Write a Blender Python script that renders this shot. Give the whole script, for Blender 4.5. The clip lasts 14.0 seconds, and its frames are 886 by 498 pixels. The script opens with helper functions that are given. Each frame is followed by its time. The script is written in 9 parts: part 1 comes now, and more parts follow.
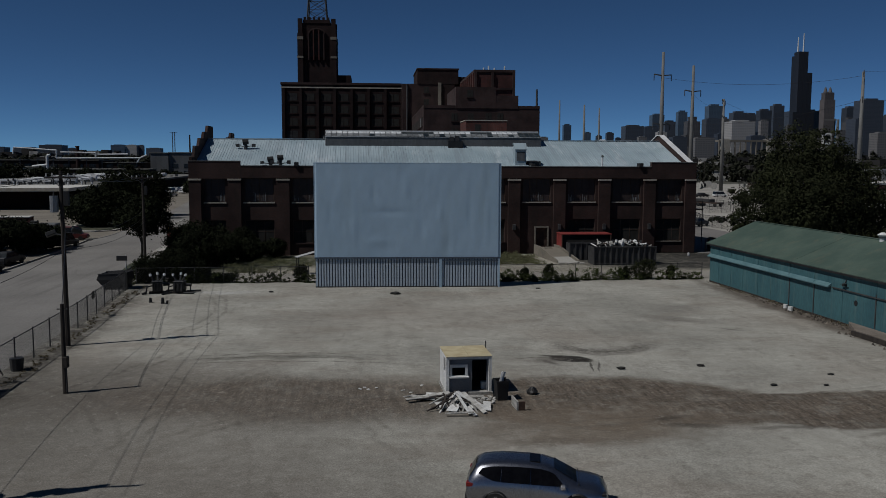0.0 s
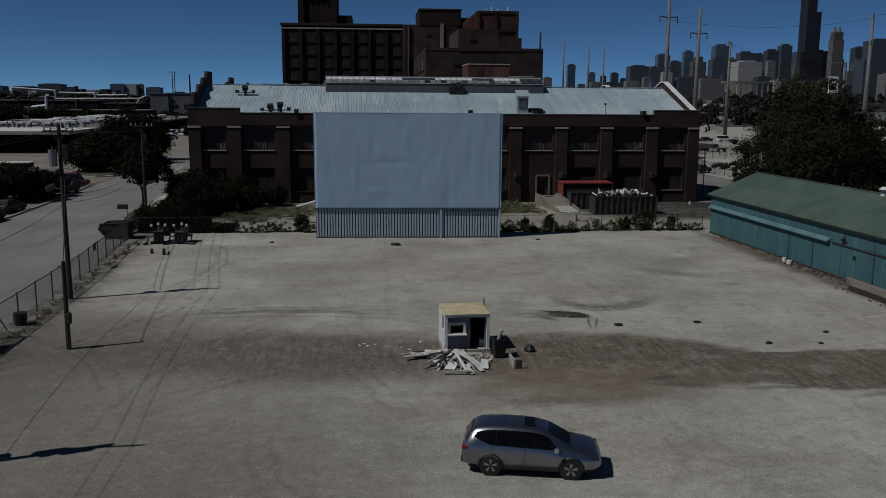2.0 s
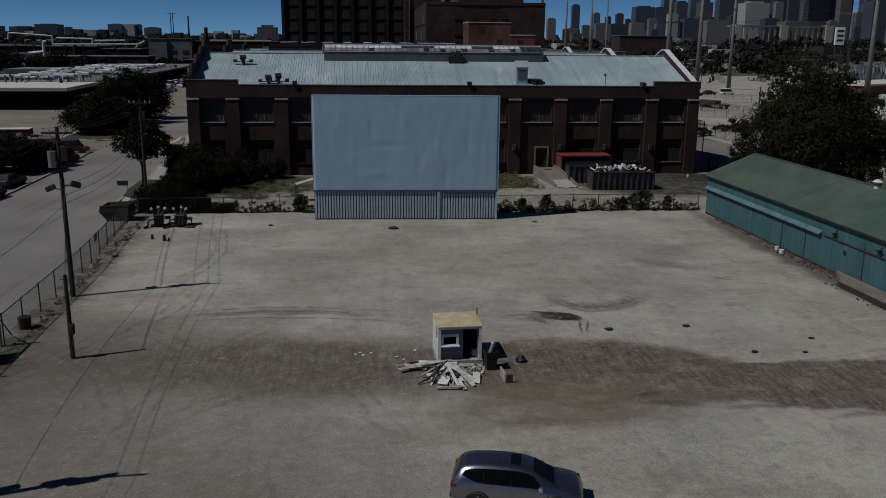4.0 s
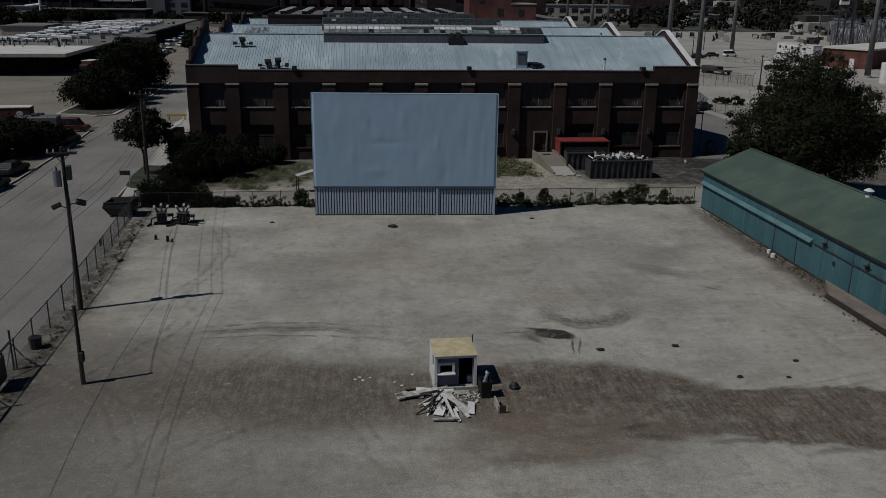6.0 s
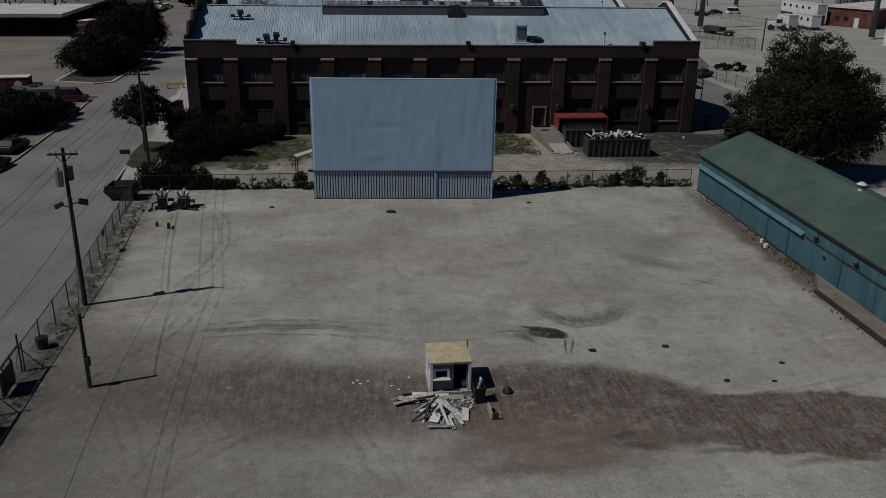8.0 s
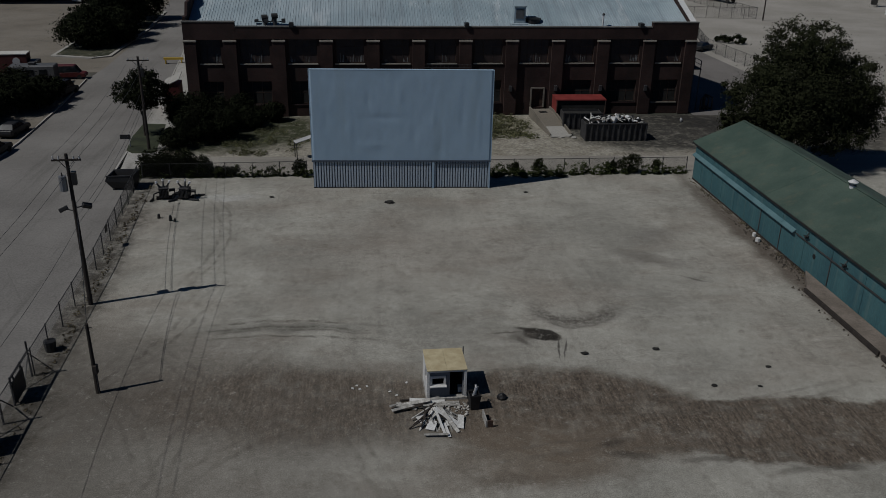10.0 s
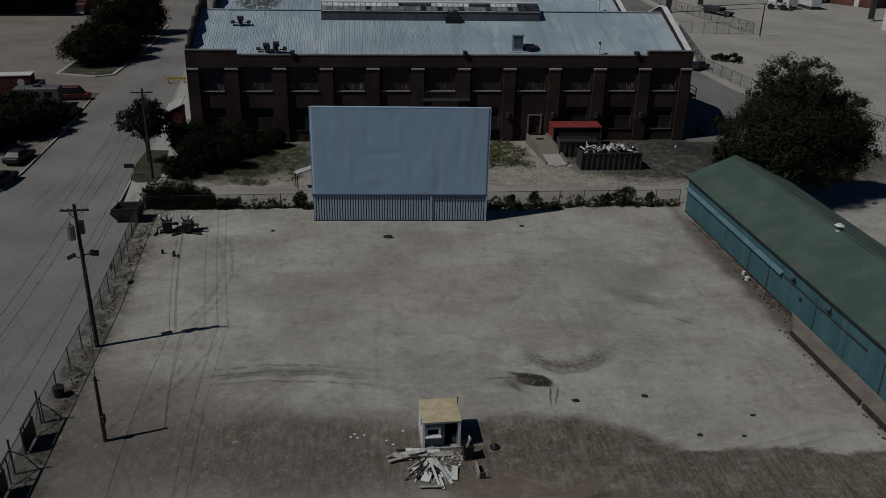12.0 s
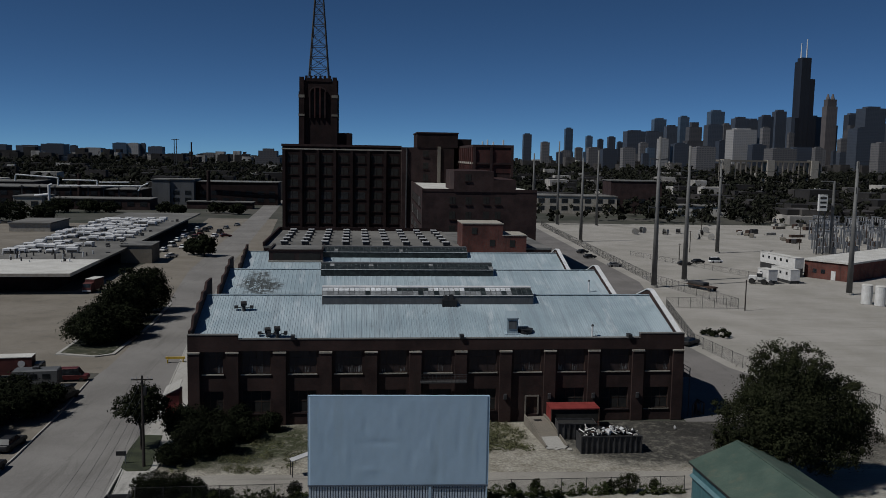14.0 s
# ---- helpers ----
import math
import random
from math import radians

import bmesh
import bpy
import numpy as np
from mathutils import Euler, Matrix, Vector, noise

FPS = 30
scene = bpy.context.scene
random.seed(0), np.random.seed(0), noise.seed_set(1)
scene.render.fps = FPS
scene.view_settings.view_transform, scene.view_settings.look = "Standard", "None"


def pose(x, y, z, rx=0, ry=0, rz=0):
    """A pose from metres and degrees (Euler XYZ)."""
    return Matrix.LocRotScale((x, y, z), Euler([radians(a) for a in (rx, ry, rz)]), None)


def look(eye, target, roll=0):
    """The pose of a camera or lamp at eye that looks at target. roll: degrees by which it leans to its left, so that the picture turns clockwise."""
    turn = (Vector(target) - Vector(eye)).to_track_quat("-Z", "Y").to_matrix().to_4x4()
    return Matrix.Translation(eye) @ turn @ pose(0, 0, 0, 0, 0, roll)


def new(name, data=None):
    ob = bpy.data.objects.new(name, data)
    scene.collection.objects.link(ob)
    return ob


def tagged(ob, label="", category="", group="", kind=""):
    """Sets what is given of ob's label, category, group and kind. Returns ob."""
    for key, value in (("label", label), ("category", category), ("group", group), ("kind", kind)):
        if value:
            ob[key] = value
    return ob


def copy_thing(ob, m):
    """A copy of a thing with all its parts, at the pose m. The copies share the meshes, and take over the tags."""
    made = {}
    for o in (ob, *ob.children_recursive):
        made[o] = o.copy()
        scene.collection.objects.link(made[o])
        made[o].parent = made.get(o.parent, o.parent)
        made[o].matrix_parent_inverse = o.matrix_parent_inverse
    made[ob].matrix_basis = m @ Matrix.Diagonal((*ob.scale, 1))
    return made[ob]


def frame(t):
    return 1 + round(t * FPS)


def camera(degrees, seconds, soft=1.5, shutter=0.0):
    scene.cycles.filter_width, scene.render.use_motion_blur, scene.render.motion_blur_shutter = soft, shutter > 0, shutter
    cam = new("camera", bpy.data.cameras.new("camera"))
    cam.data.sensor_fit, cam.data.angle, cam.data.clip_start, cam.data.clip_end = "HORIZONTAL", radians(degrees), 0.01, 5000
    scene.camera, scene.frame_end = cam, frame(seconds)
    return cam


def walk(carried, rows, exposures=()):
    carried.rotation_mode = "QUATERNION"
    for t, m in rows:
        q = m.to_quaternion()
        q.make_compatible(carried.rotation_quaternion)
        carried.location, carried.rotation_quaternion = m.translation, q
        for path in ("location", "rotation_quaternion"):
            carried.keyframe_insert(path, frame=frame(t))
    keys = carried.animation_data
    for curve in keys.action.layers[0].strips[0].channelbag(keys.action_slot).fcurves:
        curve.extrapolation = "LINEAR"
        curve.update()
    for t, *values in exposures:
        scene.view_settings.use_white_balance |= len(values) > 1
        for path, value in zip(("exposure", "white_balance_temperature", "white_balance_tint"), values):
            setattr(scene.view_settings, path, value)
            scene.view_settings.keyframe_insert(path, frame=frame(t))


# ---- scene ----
EXPOSURES = [(0.0, -0.87), (3.0, -0.94), (7.0, -0.93), (11.5, -1.18), (12.6, -1.03), (13.5, -0.77), (14.0, -0.68)]
cam = camera(55.1, 14.0, soft=0.8)
PATH = [
    (0.0, -6.883, -1.915, 11.429, 4.788, -5.913, 0.20),
    (0.5, -6.901, -1.831, 11.320, 4.723, -6.863, 0.35),
    (1.0, -6.844, -1.841, 11.485, 4.668, -7.844, 0.35),
    (1.5, -6.756, -1.902, 11.863, 4.637, -8.858, 0.30),
    (2.0, -6.718, -1.909, 12.297, 4.657, -9.874, 0.38),
    (2.5, -6.661, -1.907, 12.969, 4.650, -10.835, 0.45),
    (3.0, -6.521, -1.942, 13.800, 4.569, -11.741, 0.40),
    (5.5, -6.229, -2.111, 19.482, 4.545, -16.496, 0.70),
    (6.0, -6.175, -2.154, 20.472, 4.534, -17.185, 0.70),
    (6.5, -6.133, -2.191, 21.482, 4.541, -18.064, 0.75),
    (7.0, -6.103, -2.163, 22.443, 4.572, -18.969, 0.82),
    (7.5, -6.043, -2.104, 23.215, 4.572, -19.757, 0.85),
    (8.0, -5.947, -2.054, 23.867, 4.543, -20.639, 0.88),
    (8.5, -5.890, -1.989, 24.520, 4.562, -21.526, 0.90),
    (11.0, -5.733, -2.157, 29.098, 4.712, -24.077, 1.10),
    (11.5, -5.654, -2.242, 30.024, 4.653, -24.016, 1.25),
    (11.8, -5.662, -2.254, 30.625, 4.650, -24.02, 1.26),
    (12.0, -5.675, -2.264, 31.026, 4.647, -23.822, 1.28),
    (12.2, -5.730, -2.266, 31.370, 4.640, -22.62, 1.26),
    (12.5, -5.811, -2.267, 31.855, 4.630, -19.901, 1.23),
    (13.0, -6.016, -2.240, 32.483, 4.573, -15.425, 1.25),
    (13.5, -6.184, -2.158, 32.969, 4.584, -10.838, 1.25),
    (14.0, -6.228, -2.044, 33.343, 4.761, -6.201, 1.00),
]  # seconds, place, heading, pitch, roll
def aim(x, y, z, heading, pitch, roll):
    h, p = radians(heading), radians(pitch)
    way = Vector((math.sin(h) * math.cos(p), math.cos(h) * math.cos(p), math.sin(p)))
    return look((x, y, z), Vector((x, y, z)) + way, roll)


walk(cam, [(t, aim(*place)) for t, *place in PATH], EXPOSURES)

# ---- light ----
SUN_AZ, SUN_EL = math.atan2(-7.9, -2.7), radians(52.0)
world = bpy.data.worlds.new("sky")
scene.world = world
world.use_nodes = True
wn = world.node_tree
sky = wn.nodes.new("ShaderNodeTexSky")
sky.sky_type, sky.sun_disc = "NISHITA", False
sky.sun_elevation, sky.sun_rotation = SUN_EL, SUN_AZ
sky.altitude, sky.air_density, sky.dust_density, sky.ozone_density = 4000, 0.4, 0.0, 1.0
tint = wn.nodes.new("ShaderNodeMix")
tint.data_type, tint.blend_type = "RGBA", "MULTIPLY"
tint.inputs[0].default_value, tint.inputs[7].default_value = 1.0, (0.58, 0.93, 1.14, 1)
wn.links.new(sky.outputs[0], tint.inputs[6])
wn.links.new(tint.outputs[2], wn.nodes["Background"].inputs[0])
wn.nodes["Background"].inputs[1].default_value = 0.081
lamp = bpy.data.lights.new("sun", "SUN")
lamp.energy, lamp.angle, lamp.color = 5.0, radians(0.5), (1.0, 0.985, 0.965)
sun = new("sun", lamp)
sun_way = Vector((math.sin(SUN_AZ) * math.cos(SUN_EL), math.cos(SUN_AZ) * math.cos(SUN_EL), math.sin(SUN_EL)))
sun.matrix_world = look(sun_way * 200, (0, 0, 0))


# ---- materials ----
def node_set(name):
    m = bpy.data.materials.new(name)
    m.use_nodes = True
    return m, m.node_tree.nodes, m.node_tree.links, m.node_tree.nodes["Principled BSDF"]


def noise_node(nt, vec, scale, detail=4, rough=0.6):
    n = nt.nodes.new("ShaderNodeTexNoise")
    n.inputs["Scale"].default_value, n.inputs["Detail"].default_value, n.inputs["Roughness"].default_value = scale, detail, rough
    nt.links.new(vec, n.inputs["Vector"])
    return n.outputs["Fac"]


def ramp_of(nt, fac, lo, hi, out_lo=0.0, out_hi=1.0):
    r = nt.nodes.new("ShaderNodeMapRange")
    r.interpolation_type = "SMOOTHSTEP"
    for k, v in zip(("From Min", "From Max", "To Min", "To Max"), (lo, hi, out_lo, out_hi)):
        r.inputs[k].default_value = v
    nt.links.new(fac, r.inputs["Value"])
    return r.outputs["Result"]


def blend(nt, fac, a, b, kind="MIX"):
    """a and b: colours or sockets."""
    m = nt.nodes.new("ShaderNodeMix")
    m.data_type, m.blend_type = "RGBA", kind
    for sock, v in ((m.inputs[0], fac), (m.inputs[6], a), (m.inputs[7], b)):
        if isinstance(v, (int, float)):
            sock.default_value = v
        elif isinstance(v, (tuple, list)):
            sock.default_value = (*v[:3], 1)
        else:
            nt.links.new(v, sock)
    return m.outputs[2]


def calc(nt, op, a, b=0.0):
    m = nt.nodes.new("ShaderNodeMath")
    m.operation = op
    for sock, v in zip(m.inputs, (a, b)):
        if isinstance(v, (int, float)):
            sock.default_value = v
        else:
            nt.links.new(v, sock)
    return m.outputs[0]


def bumped(nt, bsdf, height, strength, distance=0.02):
    b = nt.nodes.new("ShaderNodeBump")
    b.inputs["Strength"].default_value, b.inputs["Distance"].default_value = strength, distance
    nt.links.new(height, b.inputs["Height"])
    nt.links.new(b.outputs[0], bsdf.inputs["Normal"])


def coords(nt, stretch=(1, 1, 1), world_space=False):
    if world_space:
        src = nt.nodes.new("ShaderNodeNewGeometry").outputs["Position"]
    else:
        src = nt.nodes.new("ShaderNodeTexCoord").outputs["Object"]
    mp = nt.nodes.new("ShaderNodeMapping")
    mp.inputs["Scale"].default_value = stretch
    nt.links.new(src, mp.inputs[0])
    return mp.outputs[0]


def surf(name, a, b, scale=0.6, rough=0.85, metal=0.0, bump=0.25, fine=14.0, stretch=(1, 1, 1), grime=None, grime_amount=0.35,
         vary=0.0, spec=0.4, island=0.0, grain=0.55):
    """A worn surface: two tones at a large scale, a fine grain, stains, and a spread between objects."""
    m, nodes, links, bsdf = node_set(name)
    nt = m.node_tree
    v = coords(nt, stretch)
    big, small = noise_node(nt, v, scale), noise_node(nt, v, fine, 3, 0.7)
    col = blend(nt, ramp_of(nt, big, 0.32, 0.68), a, b)
    col = blend(nt, grain, col, blend(nt, ramp_of(nt, small, 0.25, 0.75), (0.62, 0.62, 0.62), (1.3, 1.3, 1.3)), "MULTIPLY")
    if grime:
        st = noise_node(nt, coords(nt, (stretch[0] * 1.3, stretch[1] * 1.3, stretch[2] * 0.25)), scale * 2.3, 5, 0.65)
        col = blend(nt, ramp_of(nt, st, 0.52, 0.72, 0, grime_amount), col, grime)
    if vary:
        rnd = nodes.new("ShaderNodeObjectInfo").outputs["Random"]
        col = blend(nt, 1.0, col, blend(nt, rnd, (1 - vary,) * 3, (1 + vary,) * 3), "MULTIPLY")
    if island:
        rnd = nodes.new("ShaderNodeNewGeometry").outputs["Random Per Island"]
        col = blend(nt, 1.0, col, blend(nt, rnd, (1 - island,) * 3, (1 + island,) * 3), "MULTIPLY")
    links.new(col, bsdf.inputs["Base Color"])
    links.new(ramp_of(nt, small, 0.2, 0.8, rough - 0.08, min(1, rough + 0.08)), bsdf.inputs["Roughness"])
    bsdf.inputs["Metallic"].default_value = metal
    bsdf.inputs["Specular IOR Level"].default_value = spec
    if bump:
        bumped(nt, bsdf, small, bump)
    return m


def brick_mat(name, a, b, mortar, size=1.0):
    m, nodes, links, bsdf = node_set(name)
    nt = m.node_tree
    src = nodes.new("ShaderNodeTexCoord").outputs["Object"]
    sep, cmb = nodes.new("ShaderNodeSeparateXYZ"), nodes.new("ShaderNodeCombineXYZ")
    links.new(src, sep.inputs[0])
    links.new(calc(nt, "ADD", sep.outputs[0], sep.outputs[1]), cmb.inputs[0])
    links.new(sep.outputs[2], cmb.inputs[1])
    bt = nodes.new("ShaderNodeTexBrick")
    links.new(cmb.outputs[0], bt.inputs["Vector"])
    bt.inputs["Color1"].default_value, bt.inputs["Color2"].default_value = (*a, 1), (*b, 1)
    bt.inputs["Mortar"].default_value = (*mortar, 1)
    bt.inputs["Scale"].default_value = 1.0
    bt.inputs["Brick Width"].default_value, bt.inputs["Row Height"].default_value = 0.21 * size, 0.07 * size
    bt.inputs["Mortar Size"].default_value = 0.01 * size
    big = noise_node(nt, src, 0.25, 5)
    streak = noise_node(nt, coords(nt, (1, 1, 0.15)), 0.8, 5, 0.7)
    col = blend(nt, 1.0, bt.outputs["Color"], blend(nt, ramp_of(nt, big, 0.3, 0.7), (0.6, 0.58, 0.58), (1.25, 1.2, 1.15)), "MULTIPLY")
    col = blend(nt, ramp_of(nt, streak, 0.5, 0.75, 0, 0.6), col, (0.02, 0.017, 0.015))
    links.new(col, bsdf.inputs["Base Color"])
    bsdf.inputs["Roughness"].default_value = 0.92
    bsdf.inputs["Specular IOR Level"].default_value = 0.2
    bumped(nt, bsdf, bt.outputs["Fac"], -0.3, 0.01)
    return m


def spot(nt, vec, cx, cy, rx, ry, soft=0.35, turn=0.0):
    """A patch: an ellipse with a frayed edge, 1 inside."""
    mp = nt.nodes.new("ShaderNodeMapping")
    mp.vector_type = "TEXTURE"
    mp.inputs["Location"].default_value = (cx, cy, 0)
    mp.inputs["Rotation"].default_value = (0, 0, radians(turn))
    mp.inputs["Scale"].default_value = (rx, ry, 1000)
    nt.links.new(vec, mp.inputs[0])
    d = nt.nodes.new("ShaderNodeVectorMath")
    d.operation = "LENGTH"
    nt.links.new(mp.outputs[0], d.inputs[0])
    return ramp_of(nt, d.outputs["Value"], 1 + soft, 1 - soft)


def gravel_mat():
    """The lot: pale crushed stone, a dark damp strip of earth across it, oil and water stains, broad darker areas, tyre
    marks.
    """
    m, nodes, links, bsdf = node_set("crushed_stone")
    nt = m.node_tree
    pos = coords(nt, (1, 1, 1), True)
    wob = nodes.new("ShaderNodeTexNoise")
    wob.inputs["Scale"].default_value, wob.inputs["Detail"].default_value = 0.35, 6
    wob.inputs["Roughness"].default_value = 0.65
    links.new(pos, wob.inputs["Vector"])
    off = nodes.new("ShaderNodeVectorMath")
    off.operation = "MULTIPLY_ADD"
    links.new(wob.outputs["Color"], off.inputs[0])
    off.inputs[1].default_value, off.inputs[2].default_value = (3.0, 3.0, 0), (-1.5, -1.5, 0)
    add = nodes.new("ShaderNodeVectorMath")
    links.new(pos, add.inputs[0])
    links.new(off.outputs[0], add.inputs[1])
    fray = add.outputs[0]
    soft_w = nodes.new("ShaderNodeVectorMath")
    soft_w.operation = "MULTIPLY"
    soft_w.inputs[1].default_value = (0.4, 0.4, 0)
    links.new(off.outputs[0], soft_w.inputs[0])
    add2 = nodes.new("ShaderNodeVectorMath")
    flat = nodes.new("ShaderNodeVectorMath")
    flat.operation = "MULTIPLY"
    flat.inputs[1].default_value = (1, 1, 0)
    links.new(pos, flat.inputs[0])
    links.new(flat.outputs[0], add2.inputs[0])
    links.new(soft_w.outputs[0], add2.inputs[1])
    col = blend(nt, ramp_of(nt, noise_node(nt, pos, 0.12, 5), 0.3, 0.7), (0.222, 0.217, 0.193), (0.33, 0.323, 0.288))
    col = blend(nt, ramp_of(nt, noise_node(nt, pos, 0.055, 3), 0.48, 0.66, 0, 0.5), col, (0.225, 0.199, 0.169))
    # long scrapes of the grader and of tyres
    scr = noise_node(nt, coords(nt, (1.6, 0.09, 1), True), 0.9, 6, 0.7)
    col = blend(nt, ramp_of(nt, scr, 0.5, 0.68, 0, 0.18), col, (0.128, 0.12, 0.109))
    scr2 = noise_node(nt, coords(nt, (0.07, 1.2, 1), True), 0.9, 6, 0.7)
    col = blend(nt, ramp_of(nt, scr2, 0.52, 0.7, 0, 0.10), col, (0.323, 0.315, 0.292))
    # brown dirt showing through, and pale dust swept in long drifts
    dirt = noise_node(nt, coords(nt, (0.7, 1.3, 1), True), 0.17, 7, 0.68)
    col = blend(nt, ramp_of(nt, dirt, 0.50, 0.66, 0, 0.36), col, (0.175, 0.148, 0.122))
    drift = noise_node(nt, coords(nt, (0.35, 1.3, 1), True), 0.42, 7, 0.72)
    col = blend(nt, ramp_of(nt, drift, 0.54, 0.68, 0, 0.36), col, (0.35, 0.342, 0.312))
    smear = noise_node(nt, coords(nt, (0.5, 1.6, 1), True), 0.9, 6, 0.7)
    col = blend(nt, ramp_of(nt, smear, 0.56, 0.70, 0, 0.34), col, (0.15, 0.138, 0.12))
    # damp earth strip
    strip = calc(nt, "MAXIMUM", spot(nt, fray, 19, 34.7, 22, 2.9, 0.10, -4), calc(nt, "MULTIPLY", spot(nt, fray, -11, 38.7, 12.5, 4.0, 0.4, -4), 0.97))
    strip = calc(nt, "MAXIMUM", strip, spot(nt, fray, 4.5, 36.9, 8.5, 4.6, 0.15, -10))
    strip = calc(nt, "MAXIMUM", strip, calc(nt, "MULTIPLY", spot(nt, fray, -8, 37.6, 8, 2.4, 0.5), 0.95))
    strip = calc(nt, "MAXIMUM", strip, calc(nt, "MULTIPLY", spot(nt, fray, 2.2, 33.0, 5.2, 2.2, 0.35), 0.85))
    rut = noise_node(nt, coords(nt, (3.0, 0.35, 1), True), 1.1, 5, 0.7)
    earth = blend(nt, ramp_of(nt, rut, 0.35, 0.65), (0.056, 0.046, 0.038), (0.112, 0.094, 0.078))
    stroke = noise_node(nt, coords(nt, (5.0, 2.2, 1), True), 1.5, 7, 0.8)
    earth = blend(nt, 1.0, earth, blend(nt, ramp_of(nt, stroke, 0.3, 0.7), (0.45, 0.44, 0.43), (1.75, 1.7, 1.6)), "MULTIPLY")
    earth = blend(nt, spot(nt, fray, 2.4, 33.2, 6, 2.8, 0.7), earth, (0.128, 0.104, 0.08))
    col = blend(nt, calc(nt, "MULTIPLY", strip, ramp_of(nt, noise_node(nt, pos, 0.6, 6, 0.7), 0.25, 0.55, 0.55, 0.97)), col, earth)
    # stains, and broad soft patches that darken the near and left ground
    for cx, cy, rx, ry, soft, turn, amount, tone in (
            (4.55, 45.95, 1.25, 0.78, 0.16, -14, 0.97, (0.02, 0.018, 0.016)), (3.25, 45.7, 0.75, 0.8, 0.6, 15, 0.55, (0.08, 0.072, 0.064)), (5.3, 45.5, 0.5, 0.45, 0.4, 20, 0.9, (0.022, 0.02, 0.017)), (3.6, 46.5, 0.7, 0.25, 0.5, -25, 0.85, (0.03, 0.026, 0.022)), (3.3, 45.0, 0.2, 0.6, 0.6, 25, 0.6, (0.06, 0.053, 0.046)), (2.2, 46.1, 0.8, 0.1, 0.6, 4, 0.7, (0.07, 0.06, 0.052)), (-17, 31, 10, 9, 0.9, 0, 0.6, (0.128, 0.116, 0.101)), (-14, 21, 8, 8, 0.8, 0, 0.8, (0.128, 0.116, 0.101)), (10, 22, 9, 6, 0.9, 0, 0.1, (0.143, 0.131, 0.116)), (-23.5, 37, 4.5, 9, 0.8, 4, 0.7, (0.098, 0.09, 0.079)), (5.35, 44.0, 0.07, 1.2, 0.5, -10, 0.85, (0.038, 0.034, 0.03)),
            (5.75, 44.0, 0.06, 1.2, 0.5, -14, 0.8, (0.045, 0.041, 0.038)),
            (-12.4, 47.5, 5.2, 0.55, 0.7, 1, 0.55, (0.09, 0.09, 0.079)),
            (16.9, 62, 2.2, 1.4, 0.8, 30, 0.5, (0.128, 0.12, 0.109)), (15.3, 57.6, 2.4, 0.9, 0.7, -35, 0.6, (0.112, 0.101, 0.09)), (17.7, 53.6, 0.9, 0.16, 0.6, -40, 0.7, (0.09, 0.083, 0.075)),
            (-21.0, 44.0, 5.0, 3.0, 0.8, 0, 0.5, (0.098, 0.09, 0.079)), (-3.0, 60.0, 9, 6, 0.9, 0, 0.35, (0.203, 0.176, 0.15)),
            (6.9, 32.9, 1.3, 0.3, 0.7, -12, 0.6, (0.04, 0.035, 0.03)), (6.3, 34.0, 0.8, 0.3, 0.6, 10, 0.7, (0.05, 0.043, 0.036)), (15.4, 31.5, 1.3, 0.3, 0.8, 4, 0.5, (0.05, 0.043, 0.036)), (17.6, 31.6, 1.0, 0.25, 0.6, -4, 0.7, (0.05, 0.043, 0.036)),
            (11.0, 32.4, 1.5, 0.2, 0.7, 2, 0.6, (0.055, 0.047, 0.04)), (0.4, 31.3, 2.2, 0.4, 0.7, 3, 0.5, (0.09, 0.073, 0.057)),
            (-19.5, 72.5, 2.2, 0.9, 0.5, 0, 0.6, (0.375, 0.375, 0.36))):
        mask = calc(nt, "MULTIPLY", spot(nt, fray if max(rx, ry) > 1.6 else add2.outputs[0], cx, cy, rx, ry, soft, turn), amount)
        if amount > 0.8:
            mask = calc(nt, "MULTIPLY", mask, ramp_of(nt, noise_node(nt, pos, 1.7, 6, 0.75), 0.34, 0.46, 0.35, 1.0))
        col = blend(nt, mask, col, tone)
    hoop = calc(nt, "MULTIPLY", spot(nt, add2.outputs[0], 7.5, 49.2, 3.1, 2.3, 0.25), calc(nt, "SUBTRACT", 1.0, spot(nt, add2.outputs[0], 7.5, 50.2, 2.5, 1.9, 0.3)))
    col = blend(nt, calc(nt, "MULTIPLY", hoop, ramp_of(nt, noise_node(nt, pos, 3.0, 5, 0.75), 0.35, 0.6, 0.35, 0.95)), col, (0.09, 0.083, 0.074))
    edge = spot(nt, fray, -26.3, 50, 1.7, 36, 0.6, 3.0)
    col = blend(nt, calc(nt, "MULTIPLY", edge, calc(nt, "MULTIPLY", ramp_of(nt, noise_node(nt, pos, 0.8, 6, 0.75), 0.35, 0.6, 0.25, 1.0), 0.92)), col, (0.048, 0.043, 0.036))
    edge = spot(nt, fray, 25.6, 56, 1.2, 23, 0.6, 3.0)
    col = blend(nt, calc(nt, "MULTIPLY", edge, 0.85), col, (0.071, 0.056, 0.045))
